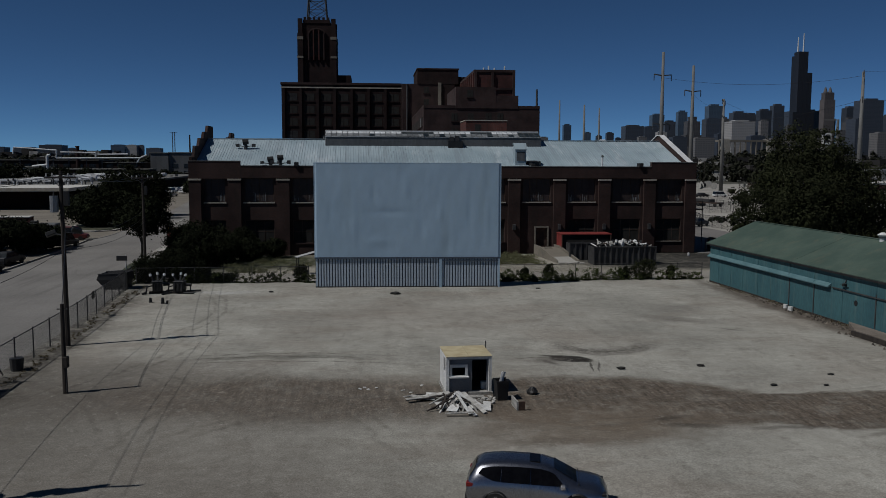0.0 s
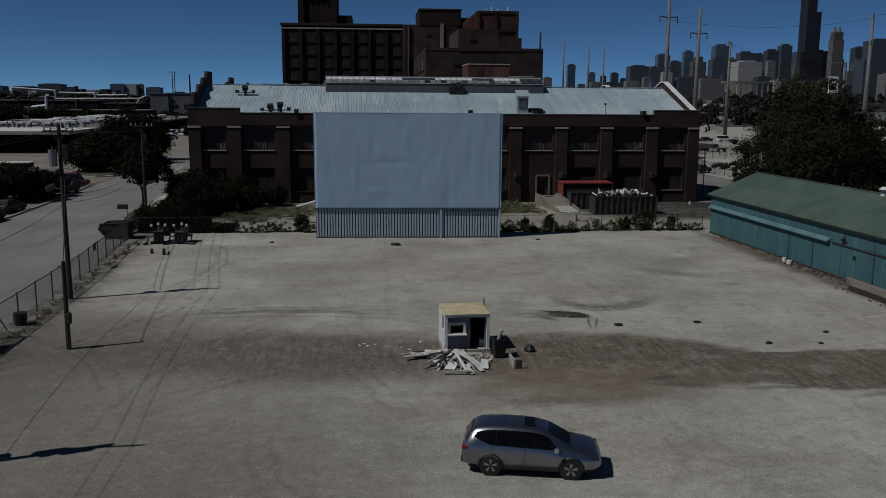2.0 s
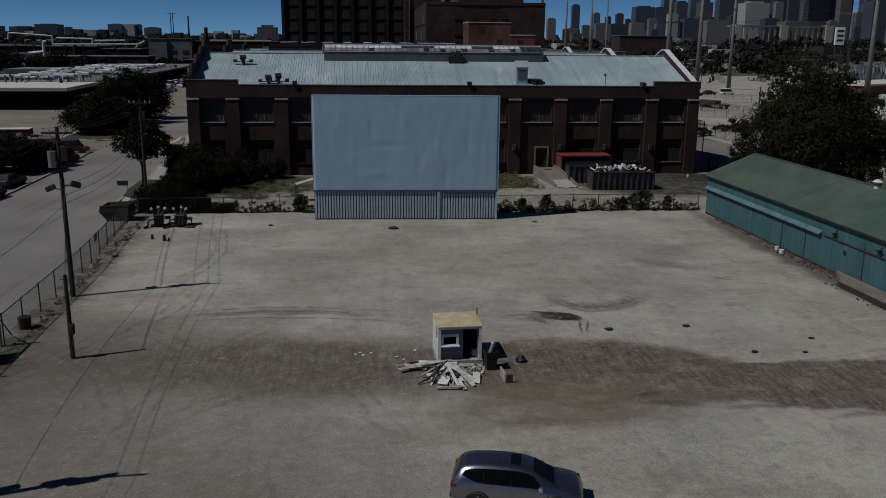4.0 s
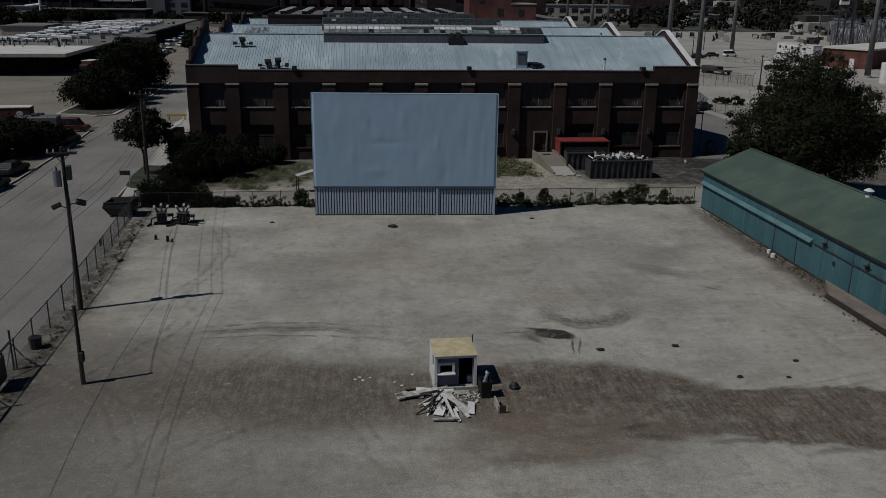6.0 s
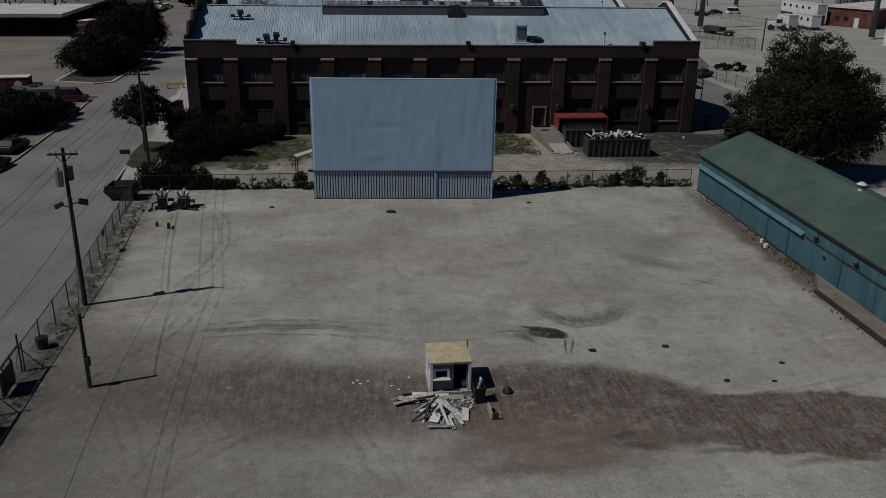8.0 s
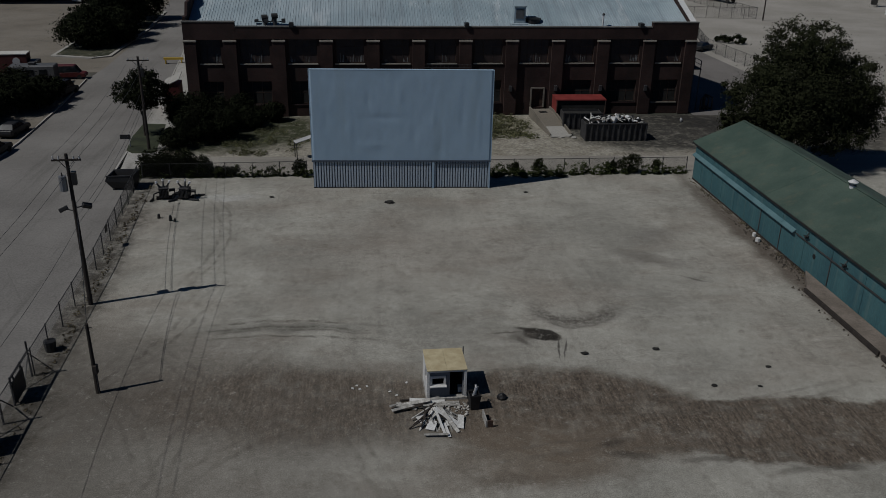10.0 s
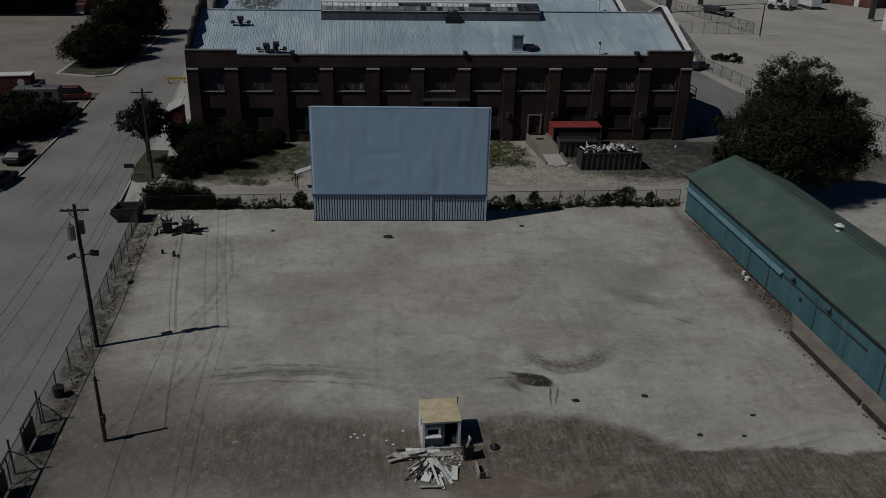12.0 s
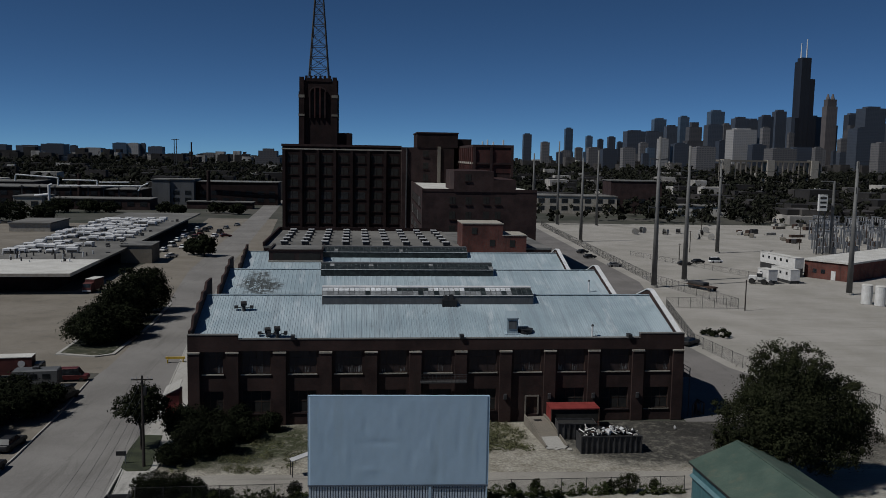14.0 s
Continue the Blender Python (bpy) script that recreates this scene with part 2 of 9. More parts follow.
    # tyre marks: pairs of arcs, each over a short stretch
    for cx, cy, rad, sx, sy, sr, amount in ((-12.3, 22, 26.0, -12.3, 48.0, 5.5, 0.8), (-12.3, 22, 24.8, -11.5, 46.8, 5.5, 0.7), (-57, 60, 40, -18.6, 42, 9, 0.6), (-60, 55, 40, -23, 36, 8, 0.6), (10, 30, 27, -16, 38, 7, 0.5), (-32, 30, 14.5, -19.5, 39, 6, 0.5), (-34, 28, 22, -15, 40, 7, 0.5), (-2, 22, 17, -10, 37, 7, 0.45),
                                            (-40, 20, 36, -8, 37, 6, 0.45), (10, 70, 33, 12, 37, 9, 0.5), (6, 10, 24, 8, 33.5, 8, 0.45), (40, 20, 22, 21, 33, 8, 0.45), (-3, 28, 8, -6, 21, 9, 0.4),
                                            (-40, 62, 21.5, -18.6, 63, 9, 0.5), (7.5, 49.8, 2.6, 7.5, 47.6, 3, 0.5)):
        dv = nodes.new("ShaderNodeVectorMath")
        dv.operation = "DISTANCE"
        links.new(add2.outputs[0], dv.inputs[0])
        dv.inputs[1].default_value = (cx, cy, 0)
        off_r = calc(nt, "ABSOLUTE", calc(nt, "SUBTRACT", calc(nt, "ABSOLUTE", calc(nt, "SUBTRACT", dv.outputs["Value"], rad)), 0.42))
        mark = calc(nt, "MULTIPLY", ramp_of(nt, off_r, 0.22, 0.05), calc(nt, "MULTIPLY", spot(nt, fray, sx, sy, sr, sr, 0.6), ramp_of(nt, noise_node(nt, pos, 1.3, 4, 0.7), 0.38, 0.6, 0, amount)))
        col = blend(nt, mark, col, (0.075, 0.068, 0.058))
    fine = noise_node(nt, pos, 14.0, 4, 0.75)
    grit = noise_node(nt, pos, 0.9, 6, 0.7)
    speck = noise_node(nt, pos, 4.5, 3, 0.8)
    # loose stones and the hollows between them
    worn = noise_node(nt, fray, 0.55, 9, 0.78)
    col = blend(nt, ramp_of(nt, worn, 0.52, 0.63, 0, 0.34), col, (0.135, 0.12, 0.1))
    stones = noise_node(nt, pos, 2.2, 7, 0.85)
    col = blend(nt, ramp_of(nt, stones, 0.53, 0.66, 0, 0.38), col, (0.115, 0.104, 0.09))
    col = blend(nt, ramp_of(nt, stones, 0.45, 0.33, 0, 0.38), col, (0.39, 0.378, 0.345))
    col = blend(nt, ramp_of(nt, speck, 0.62, 0.72, 0, 0.35), col, (0.098, 0.09, 0.079))
    col = blend(nt, ramp_of(nt, speck, 0.38, 0.28, 0, 0.25), col, (0.375, 0.36, 0.33))
    col = blend(nt, 0.8, col, blend(nt, ramp_of(nt, fine, 0.3, 0.7), (0.68, 0.68, 0.68), (1.32, 1.32, 1.32)), "MULTIPLY")
    scuff = noise_node(nt, pos, 0.75, 9, 0.72)
    col = blend(nt, ramp_of(nt, scuff, 0.63, 0.70, 0, 0.45), col, (0.105, 0.098, 0.086))
    col = blend(nt, ramp_of(nt, scuff, 0.36, 0.29, 0, 0.4), col, (0.345, 0.338, 0.307))
    mid = noise_node(nt, pos, 2.6, 4, 0.7)
    col = blend(nt, 1.0, col, blend(nt, ramp_of(nt, mid, 0.3, 0.7), (0.92, 0.92, 0.915), (1.08, 1.08, 1.08)), "MULTIPLY")
    col = blend(nt, 0.85, col, blend(nt, ramp_of(nt, grit, 0.3, 0.7), (0.91, 0.905, 0.895), (1.09, 1.09, 1.09)), "MULTIPLY")
    links.new(col, bsdf.inputs["Base Color"])
    bsdf.inputs["Roughness"].default_value = 0.95
    bsdf.inputs["Specular IOR Level"].default_value = 0.15
    bumped(nt, bsdf, calc(nt, "ADD", fine, calc(nt, "MULTIPLY", scuff, 1.0)), 0.16, 0.05)
    return m


def back_yard_mat():
    """Rough ground behind the lot: pale rubble, patchy grass, old asphalt and a near-black corner patch, with frayed
    borders.
    """
    m, nodes, links, bsdf = node_set("rough_yard")
    nt = m.node_tree
    pos = coords(nt, (1, 1, 1), True)
    wob = nodes.new("ShaderNodeTexNoise")
    wob.inputs["Scale"].default_value, wob.inputs["Detail"].default_value, wob.inputs["Roughness"].default_value = 0.3, 7, 0.7
    links.new(pos, wob.inputs["Vector"])
    off = nodes.new("ShaderNodeVectorMath")
    off.operation = "MULTIPLY_ADD"
    links.new(wob.outputs["Color"], off.inputs[0])
    off.inputs[1].default_value, off.inputs[2].default_value = (6, 6, 0), (-3, -3, 0)
    add = nodes.new("ShaderNodeVectorMath")
    links.new(pos, add.inputs[0])
    links.new(off.outputs[0], add.inputs[1])
    fray = add.outputs[0]
    col = blend(nt, ramp_of(nt, noise_node(nt, pos, 0.5, 6, 0.7), 0.3, 0.7), (0.18, 0.165, 0.135), (0.3, 0.285, 0.247))
    # tone patches; the last is near black beside the factory corner
    for cx, cy, rx, ry, soft, amount, tone in ((-20, 95, 10, 6.5, 0.4, 0.95, (0.026, 0.032, 0.013)), (-24, 90, 6, 3.5, 0.5, 0.9, (0.022, 0.026, 0.012)), (9, 98, 3.2, 4.5, 0.5, 0.6, (0.165, 0.158, 0.098)), (0, 96, 9, 6, 0.5, 0.8, (0.038, 0.041, 0.019)),
                                             (27, 94.5, 11.5, 8.5, 0.2, 0.97, (0.036, 0.035, 0.032)), (46, 94, 14, 9, 0.4, 0.9, (0.045, 0.042, 0.038)), (36, 99, 7, 4, 0.5, 0.8, (0.022, 0.021, 0.019))):
        rag = ramp_of(nt, noise_node(nt, pos, 0.9, 6, 0.75), 0.3, 0.55, 0.45, 1.0)
        col = blend(nt, calc(nt, "MULTIPLY", calc(nt, "MULTIPLY", spot(nt, fray, cx, cy, rx, ry, soft), amount), rag), col, tone)
    fine = noise_node(nt, pos, 3.0, 6, 0.8)
    col = blend(nt, 1.0, col, blend(nt, ramp_of(nt, fine, 0.3, 0.7), (0.5, 0.5, 0.5), (1.45, 1.45, 1.42)), "MULTIPLY")
    links.new(col, bsdf.inputs["Base Color"])
    bsdf.inputs["Roughness"].default_value = 0.95
    bsdf.inputs["Specular IOR Level"].default_value = 0.15
    bumped(nt, bsdf, fine, 0.6, 0.08)
    return m


def paving(name, a, b, streak_dir=(1.2, 0.08, 1), crack=True, dark=(0.09, 0.086, 0.079)):
    """A worn road or yard surface in world space."""
    m, nodes, links, bsdf = node_set(name)
    nt = m.node_tree
    pos = coords(nt, (1, 1, 1), True)
    col = blend(nt, ramp_of(nt, noise_node(nt, pos, 0.08, 6), 0.3, 0.7), a, b)
    st = noise_node(nt, coords(nt, streak_dir, True), 0.7, 6, 0.7)
    col = blend(nt, ramp_of(nt, st, 0.5, 0.72, 0, 0.45), col, dark)
    st2 = noise_node(nt, pos, 0.5, 7, 0.7)
    col = blend(nt, ramp_of(nt, st2, 0.55, 0.75, 0, 0.35), col, dark)
    if crack:
        vo = nodes.new("ShaderNodeTexVoronoi")
        vo.feature = "DISTANCE_TO_EDGE"
        vo.inputs["Scale"].default_value = 0.16
        links.new(pos, vo.inputs["Vector"])
        col = blend(nt, ramp_of(nt, vo.outputs["Distance"], 0.012, 0.002, 0, 0.22), col, dark)
    fine = noise_node(nt, pos, 6.0, 4, 0.75)
    col = blend(nt, 0.6, col, blend(nt, ramp_of(nt, fine, 0.3, 0.7), (0.72, 0.72, 0.72), (1.25, 1.25, 1.25)), "MULTIPLY")
    links.new(col, bsdf.inputs["Base Color"])
    bsdf.inputs["Roughness"].default_value = 0.92
    bsdf.inputs["Specular IOR Level"].default_value = 0.2
    bumped(nt, bsdf, fine, 0.35, 0.02)
    return m


def roof_coat(name, worn=False):
    """Standing seam roof under silver paint: streaks down the slope, patches, and peeled spots where it is worn."""
    m, nodes, links, bsdf = node_set(name)
    nt = m.node_tree
    v = coords(nt)
    col = blend(nt, ramp_of(nt, noise_node(nt, v, 0.11, 5), 0.3, 0.7), (0.232, 0.3, 0.334), (0.338, 0.409, 0.443))
    long = noise_node(nt, coords(nt, (1.1, 0.05, 0.05)), 1.3, 6, 0.75)
    col = blend(nt, ramp_of(nt, long, 0.46, 0.66, 0, 0.55), col, (0.188, 0.225, 0.251))
    long2 = noise_node(nt, coords(nt, (0.5, 0.11, 0.11)), 1.0, 6, 0.7)
    col = blend(nt, ramp_of(nt, long2, 0.55, 0.68, 0, 0.5), col, (0.465, 0.51, 0.532))
    stain = noise_node(nt, coords(nt, (1, 0.4, 1)), 0.33, 7, 0.72)
    col = blend(nt, ramp_of(nt, stain, 0.60, 0.72, 0, 0.5), col, (0.15, 0.165, 0.169))
    if worn:
        rag = ramp_of(nt, noise_node(nt, coords(nt, (1, 0.6, 1)), 1.5, 6, 0.75), 0.40, 0.50)
        wob = nodes.new("ShaderNodeTexNoise")
        wob.inputs["Scale"].default_value, wob.inputs["Detail"].default_value = 0.5, 5
        links.new(v, wob.inputs["Vector"])
        far = nodes.new("ShaderNodeVectorMath")
        far.operation = "MULTIPLY_ADD"
        far.inputs[1].default_value = (7, 9, 0)
        links.new(wob.outputs["Color"], far.inputs[0])
        links.new(v, far.inputs[2])
        at = calc(nt, "MAXIMUM", spot(nt, far.outputs[0], -22.5, 37.0, 3.0, 4.5, 0.35), calc(nt, "MULTIPLY", spot(nt, v, -22.0, 28.0, 5.5, 1.6, 0.5), 0.6))
        col = blend(nt, calc(nt, "MULTIPLY", calc(nt, "MULTIPLY", rag, at), 0.93), col, (0.041, 0.044, 0.041))
    links.new(col, bsdf.inputs["Base Color"])
    bsdf.inputs["Roughness"].default_value = 0.55
    bsdf.inputs["Metallic"].default_value = 0.1
    return m


def far_mat():
    """Far roofs and walls: mostly dark, here and there a pale one."""
    m, nodes, links, bsdf = node_set("far_rooftops")
    nt = m.node_tree
    rnd = nodes.new("ShaderNodeNewGeometry").outputs["Random Per Island"]
    col = blend(nt, rnd, (0.012, 0.011, 0.011), (0.041, 0.037, 0.035))
    col = blend(nt, ramp_of(nt, rnd, 0.86, 0.89), col, (0.315, 0.3, 0.277))
    big = noise_node(nt, coords(nt), 0.09, 4)
    col = blend(nt, 0.7, col, blend(nt, ramp_of(nt, big, 0.35, 0.65), (0.5, 0.5, 0.5), (1.4, 1.4, 1.4)), "MULTIPLY")
    links.new(col, bsdf.inputs["Base Color"])
    bsdf.inputs["Roughness"].default_value = 0.95
    return m


def glass_mat(name, tint, rough=0.12):
    m, nodes, links, bsdf = node_set(name)
    nt = m.node_tree
    n = noise_node(nt, coords(nt), 1.3, 4)
    links.new(blend(nt, ramp_of(nt, n, 0.4, 0.7), tint, tuple(c * 2.2 + 0.01 for c in tint)), bsdf.inputs["Base Color"])
    bsdf.inputs["Roughness"].default_value = rough
    bsdf.inputs["Specular IOR Level"].default_value = 0.3
    return m


def leaf_mat(name, a, b):
    m, nodes, links, bsdf = node_set(name)
    nt = m.node_tree
    rnd = nodes.new("ShaderNodeNewGeometry").outputs["Random Per Island"]
    big = noise_node(nt, coords(nt), 0.4, 3)
    col = blend(nt, rnd, a, b)
    col = blend(nt, 0.8, col, blend(nt, ramp_of(nt, big, 0.3, 0.7), (0.6, 0.6, 0.6), (1.3, 1.35, 1.2)), "MULTIPLY")
    links.new(col, bsdf.inputs["Base Color"])
    bsdf.inputs["Roughness"].default_value = 0.9
    bsdf.inputs["Specular IOR Level"].default_value = 0.08
    return m


M = {
    "rough_yard": back_yard_mat(),
    "lot": gravel_mat(),
    "street": paving("street_concrete", (0.142, 0.136, 0.128), (0.195, 0.188, 0.177), (1.2, 0.06, 1)),
    "walk": paving("pavement_concrete", (0.27, 0.262, 0.24), (0.345, 0.338, 0.315)),
    "lane": paving("lane_gravel", (0.203, 0.191, 0.169), (0.285, 0.27, 0.24), (0.06, 1.2, 1), False),
    "apron": surf("stained_brown_concrete", (0.12, 0.101, 0.083), (0.173, 0.146, 0.124), 0.8, 0.92, fine=9, grime=(0.045, 0.038, 0.03)),
    "tan": paving("parking_concrete", (0.143, 0.128, 0.105), (0.191, 0.173, 0.146), (0.5, 0.5, 1)),
    "drive": paving("dusty_drive", (0.125, 0.118, 0.112), (0.17, 0.16, 0.152), (0.8, 0.1, 1)),
    "yard": paving("yard_stone", (0.24, 0.229, 0.203), (0.315, 0.3, 0.274), (0.05, 0.9, 1), False, (0.18, 0.165, 0.143)),
    "earth": surf("city_ground", (0.026, 0.03, 0.019), (0.075, 0.071, 0.06), 0.02, 0.95, fine=0.3, bump=0.0),
    "lawn": surf("clipped_grass", (0.016, 0.021, 0.010), (0.034, 0.041, 0.020), 0.6, 0.95, fine=6, bump=0.6, stretch=(1, 1, 0.01)),
    "grass": surf("rough_grass", (0.013, 0.018, 0.007), (0.045, 0.045, 0.024), 0.35, 0.95, fine=5, bump=0.6, stretch=(1, 1, 0.01), grime=(0.195, 0.18, 0.15), grime_amount=0.85),
    "brick": brick_mat("dark_brick", (0.048, 0.0255, 0.0225), (0.033, 0.0185, 0.0168), (0.032, 0.028, 0.027)),
    "brick_far": brick_mat("old_brick", (0.024, 0.0112, 0.0110), (0.016, 0.0082, 0.0082), (0.02, 0.016, 0.016), 2.0),
    "brick_tan": brick_mat("brown_brick", (0.042, 0.0225, 0.0222), (0.032, 0.0185, 0.018), (0.04, 0.034, 0.034), 2.0),
    "clod": surf("dark_clods", (0.03, 0.025, 0.02), (0.10, 0.085, 0.068), 2.0, 0.95, island=0.5),
    "brick_panel": brick_mat("red_brown_brick", (0.075, 0.026, 0.024), (0.055, 0.021, 0.02), (0.05, 0.034, 0.032), 2.0),
    "brick_red": brick_mat("red_brick", (0.13, 0.040, 0.030), (0.10, 0.032, 0.025), (0.085, 0.065, 0.06)),
    "stone": surf("pale_stone", (0.255, 0.232, 0.195), (0.338, 0.315, 0.27), 0.8, 0.85),
    "roof_metal": roof_coat("silver_roof_coating"),
    "roof_worn": roof_coat("peeling_silver_roof_coating", True),
    "roof_dark": surf("tar_roof", (0.075, 0.075, 0.071), (0.15, 0.146, 0.139), 0.15, 0.95, fine=4),
    "roof_grey": surf("grey_membrane_roof", (0.083, 0.081, 0.075), (0.15, 0.146, 0.135), 0.06, 0.9, fine=2, bump=0.1),
    "roof_white": surf("white_membrane_roof", (0.413, 0.405, 0.375), (0.51, 0.503, 0.473), 0.2, 0.8, fine=3, bump=0.1),
    "coping": surf("white_coping", (0.495, 0.503, 0.503), (0.6, 0.6, 0.6), 0.7, 0.5),
    "screen": surf("screen_paint", (0.262, 0.366, 0.462), (0.287, 0.393, 0.495), 0.16, 0.75, 0, 0.0, 1.1, (1, 1, 0.7), (0.24, 0.319, 0.367), 0.35, grain=0.10),
    "base_blue": surf("dark_blue_steel", (0.05, 0.066, 0.09), (0.066, 0.086, 0.115), 0.5, 0.6, 0.1, 0.05),
    "screen_rib": surf("ribbed_sheet", (0.315, 0.375, 0.435), (0.365, 0.43, 0.49), 0.4, 0.6, 0.1, 0.05),
    "steel": surf("galvanised_steel", (0.188, 0.195, 0.203), (0.27, 0.277, 0.285), 1.0, 0.5, 0.6, 0.05),
    "mast": surf("dull_mast_steel", (0.098, 0.098, 0.094), (0.143, 0.143, 0.139), 0.3, 0.75, 0.0, 0.05),
    "steel_dark": surf("dark_steel", (0.034, 0.034, 0.036), (0.06, 0.06, 0.061), 1.0, 0.6, 0.3),
    "rust": surf("rusty_steel", (0.038, 0.026, 0.021), (0.075, 0.045, 0.032), 1.4, 0.8, 0.2, 0.3, 12, (1, 1, 1), (0.112, 0.053, 0.03), 0.4),
    "wood_pole": surf("creosoted_pole", (0.017, 0.013, 0.011), (0.034, 0.027, 0.022), 1.0, 0.9, 0, 0.5, 20, (4, 4, 0.3)),
    "grey_paint": surf("grey_paint", (0.3, 0.307, 0.315), (0.375, 0.375, 0.375), 1.0, 0.6),
    "white_paint": surf("white_paint", (0.495, 0.495, 0.48), (0.6, 0.6, 0.585), 0.7, 0.6, grime=(0.3, 0.285, 0.255)),
    "hut_grey": surf("hut_grey_paint", (0.10, 0.112, 0.13), (0.14, 0.152, 0.17), 1.2, 0.75, grime=(0.15, 0.15, 0.15)),
    "osb": surf("raw_board", (0.36, 0.3, 0.18), (0.465, 0.405, 0.262), 1.6, 0.85, 0, 0.3, 30),
    "plank": surf("weathered_plank", (0.21, 0.203, 0.188), (0.39, 0.383, 0.36), 0.9, 0.85, 0, 0.3, 14, (6, 1, 6), (0.12, 0.098, 0.075), 0.5, 0.25),
    "black": surf("black_plastic", (0.009, 0.009, 0.01), (0.017, 0.017, 0.017), 1.0, 0.55),
    # near black for unlit depth behind openings; also plain dark stones and rubbish
    "near_black": surf("near_black_fill", (0.011, 0.011, 0.01), (0.022, 0.021, 0.019), 1.0, 0.95),
    "teal": surf("teal_siding", (0.026, 0.079, 0.094), (0.041, 0.109, 0.12), 0.5, 0.7, 0, 0.2, 8, (1, 1, 0.3), (0.12, 0.165, 0.15), 0.35),
    "teal_trim": surf("pale_teal_trim", (0.06, 0.125, 0.14), (0.09, 0.165, 0.18), 0.7, 0.6),
    "green_roof": surf("green_felt_roof", (0.037, 0.064, 0.051), (0.060, 0.090, 0.071), 0.3, 0.9, 0, 0.35, 10, (1, 1, 1), (0.098, 0.098, 0.068), 0.4),
    "red_paint": surf("red_paint", (0.15, 0.021, 0.019), (0.21, 0.034, 0.03), 0.8, 0.6, grime=(0.09, 0.022, 0.015)),
    "glass": glass_mat("dark_glass", (0.009, 0.011, 0.013)),
    "glass_pale": glass_mat("dusty_glass", (0.12, 0.124, 0.124), 0.35),
    "pane_dusty": surf("dusty_wired_pane", (0.10, 0.108, 0.112), (0.19, 0.20, 0.205), 1.6, 0.5, 0, 0.0, 4, (1, 1, 1), (0.03, 0.032, 0.032), 0.8, 0.25),
    "pane_white": surf("whitewashed_pane", (0.42, 0.44, 0.45), (0.56, 0.58, 0.59), 1.2, 0.6, 0, 0.0, 4, (1, 1, 1), (0.14, 0.145, 0.145), 0.6, 0.2),
    "glass_brown": surf("brown_boarded_pane", (0.024, 0.0155, 0.0145), (0.038, 0.025, 0.023), 1.2, 0.6, 0, 0.1, 6, (1, 1, 0.3), (0.012, 0.009, 0.008), 0.6),
    "glass_dim": surf("dim_dusty_pane", (0.018, 0.0185, 0.019), (0.042, 0.043, 0.044), 0.5, 0.8, 0, 0.0, 3, spec=0.1),
    "car_glass": surf("tinted_car_glass", (0.003, 0.003, 0.004), (0.005, 0.005, 0.006), 1.0, 0.2, 0, 0.0, 5, spec=0.12),
    "skylight": glass_mat("sooty_wired_glass", (0.013, 0.017, 0.017), 0.3),
    "leaf": leaf_mat("maple_leaf", (0.011, 0.013, 0.006), (0.026, 0.029, 0.0145)),
    "leaf_dark": leaf_mat("dark_leaf", (0.005, 0.007, 0.003), (0.014, 0.017, 0.008)),
    "weed": leaf_mat("weed_leaf", (0.02, 0.028, 0.010), (0.06, 0.07, 0.03)),
    "dry_weed": leaf_mat("dry_weed_leaf", (0.045, 0.05, 0.026), (0.17, 0.165, 0.10)),
    # a darker red, for the container's shaded front and for trucks
    "dark_red": surf("dark_red_steel", (0.056, 0.013, 0.012), (0.083, 0.019, 0.017), 0.8, 0.7, grime=(0.03, 0.011, 0.009)),
    "bark": surf("bark", (0.038, 0.03, 0.024), (0.068, 0.056, 0.045), 2.0, 0.95, 0, 0.6, 14, (3, 3, 0.5)),
    "car_body": surf("silver_blue_car_paint", (0.27, 0.275, 0.305), (0.30, 0.305, 0.335), 0.5, 0.27, 0.97, 0.0, 60, grain=0.08),
    "car_dark": surf("black_trim", (0.009, 0.009, 0.01), (0.015, 0.015, 0.016), 1, 0.5),
    "tyre": surf("tyre_rubber", (0.009, 0.009, 0.009), (0.019, 0.018, 0.017), 3, 0.9),
    "alloy": surf("alloy", (0.375, 0.375, 0.39), (0.488, 0.488, 0.495), 2, 0.35, 0.8, 0.0),
    "lamp_red": surf("red_lens", (0.12, 0.007, 0.009), (0.165, 0.011, 0.011), 2, 0.25),
    "yellow": surf("yellow_paint", (0.413, 0.27, 0.03), (0.488, 0.338, 0.053), 1, 0.6),
    "far_mix": far_mat(),
    "leaf_far": leaf_mat("far_leaf", (0.010, 0.011, 0.008), (0.024, 0.025, 0.018)),
    "clad": surf("grey_sheet_cladding", (0.075, 0.079, 0.083), (0.112, 0.116, 0.12), 0.2, 0.7, 0.2, 0.05, 4, (1, 1, 0.2)),
    "stubble": leaf_mat("dry_stubble", (0.07, 0.055, 0.038), (0.19, 0.16, 0.115)),
}

# ---- mesh tools ----
def box(bm, x0, x1, y0, y1, z0, z1, bevel=0.0):
    vs = [bm.verts.new(p) for p in ((x0, y0, z0), (x1, y0, z0), (x1, y1, z0), (x0, y1, z0), (x0, y0, z1), (x1, y0, z1), (x1, y1, z1), (x0, y1, z1))]
    fs = [bm.faces.new([vs[i] for i in f]) for f in ((3, 2, 1, 0), (4, 5, 6, 7), (0, 1, 5, 4), (1, 2, 6, 5), (2, 3, 7, 6), (3, 0, 4, 7))]
    if bevel:
        bmesh.ops.bevel(bm, geom=list({e for f in fs for e in f.edges}), offset=bevel, segments=1, affect="EDGES")
    return bm


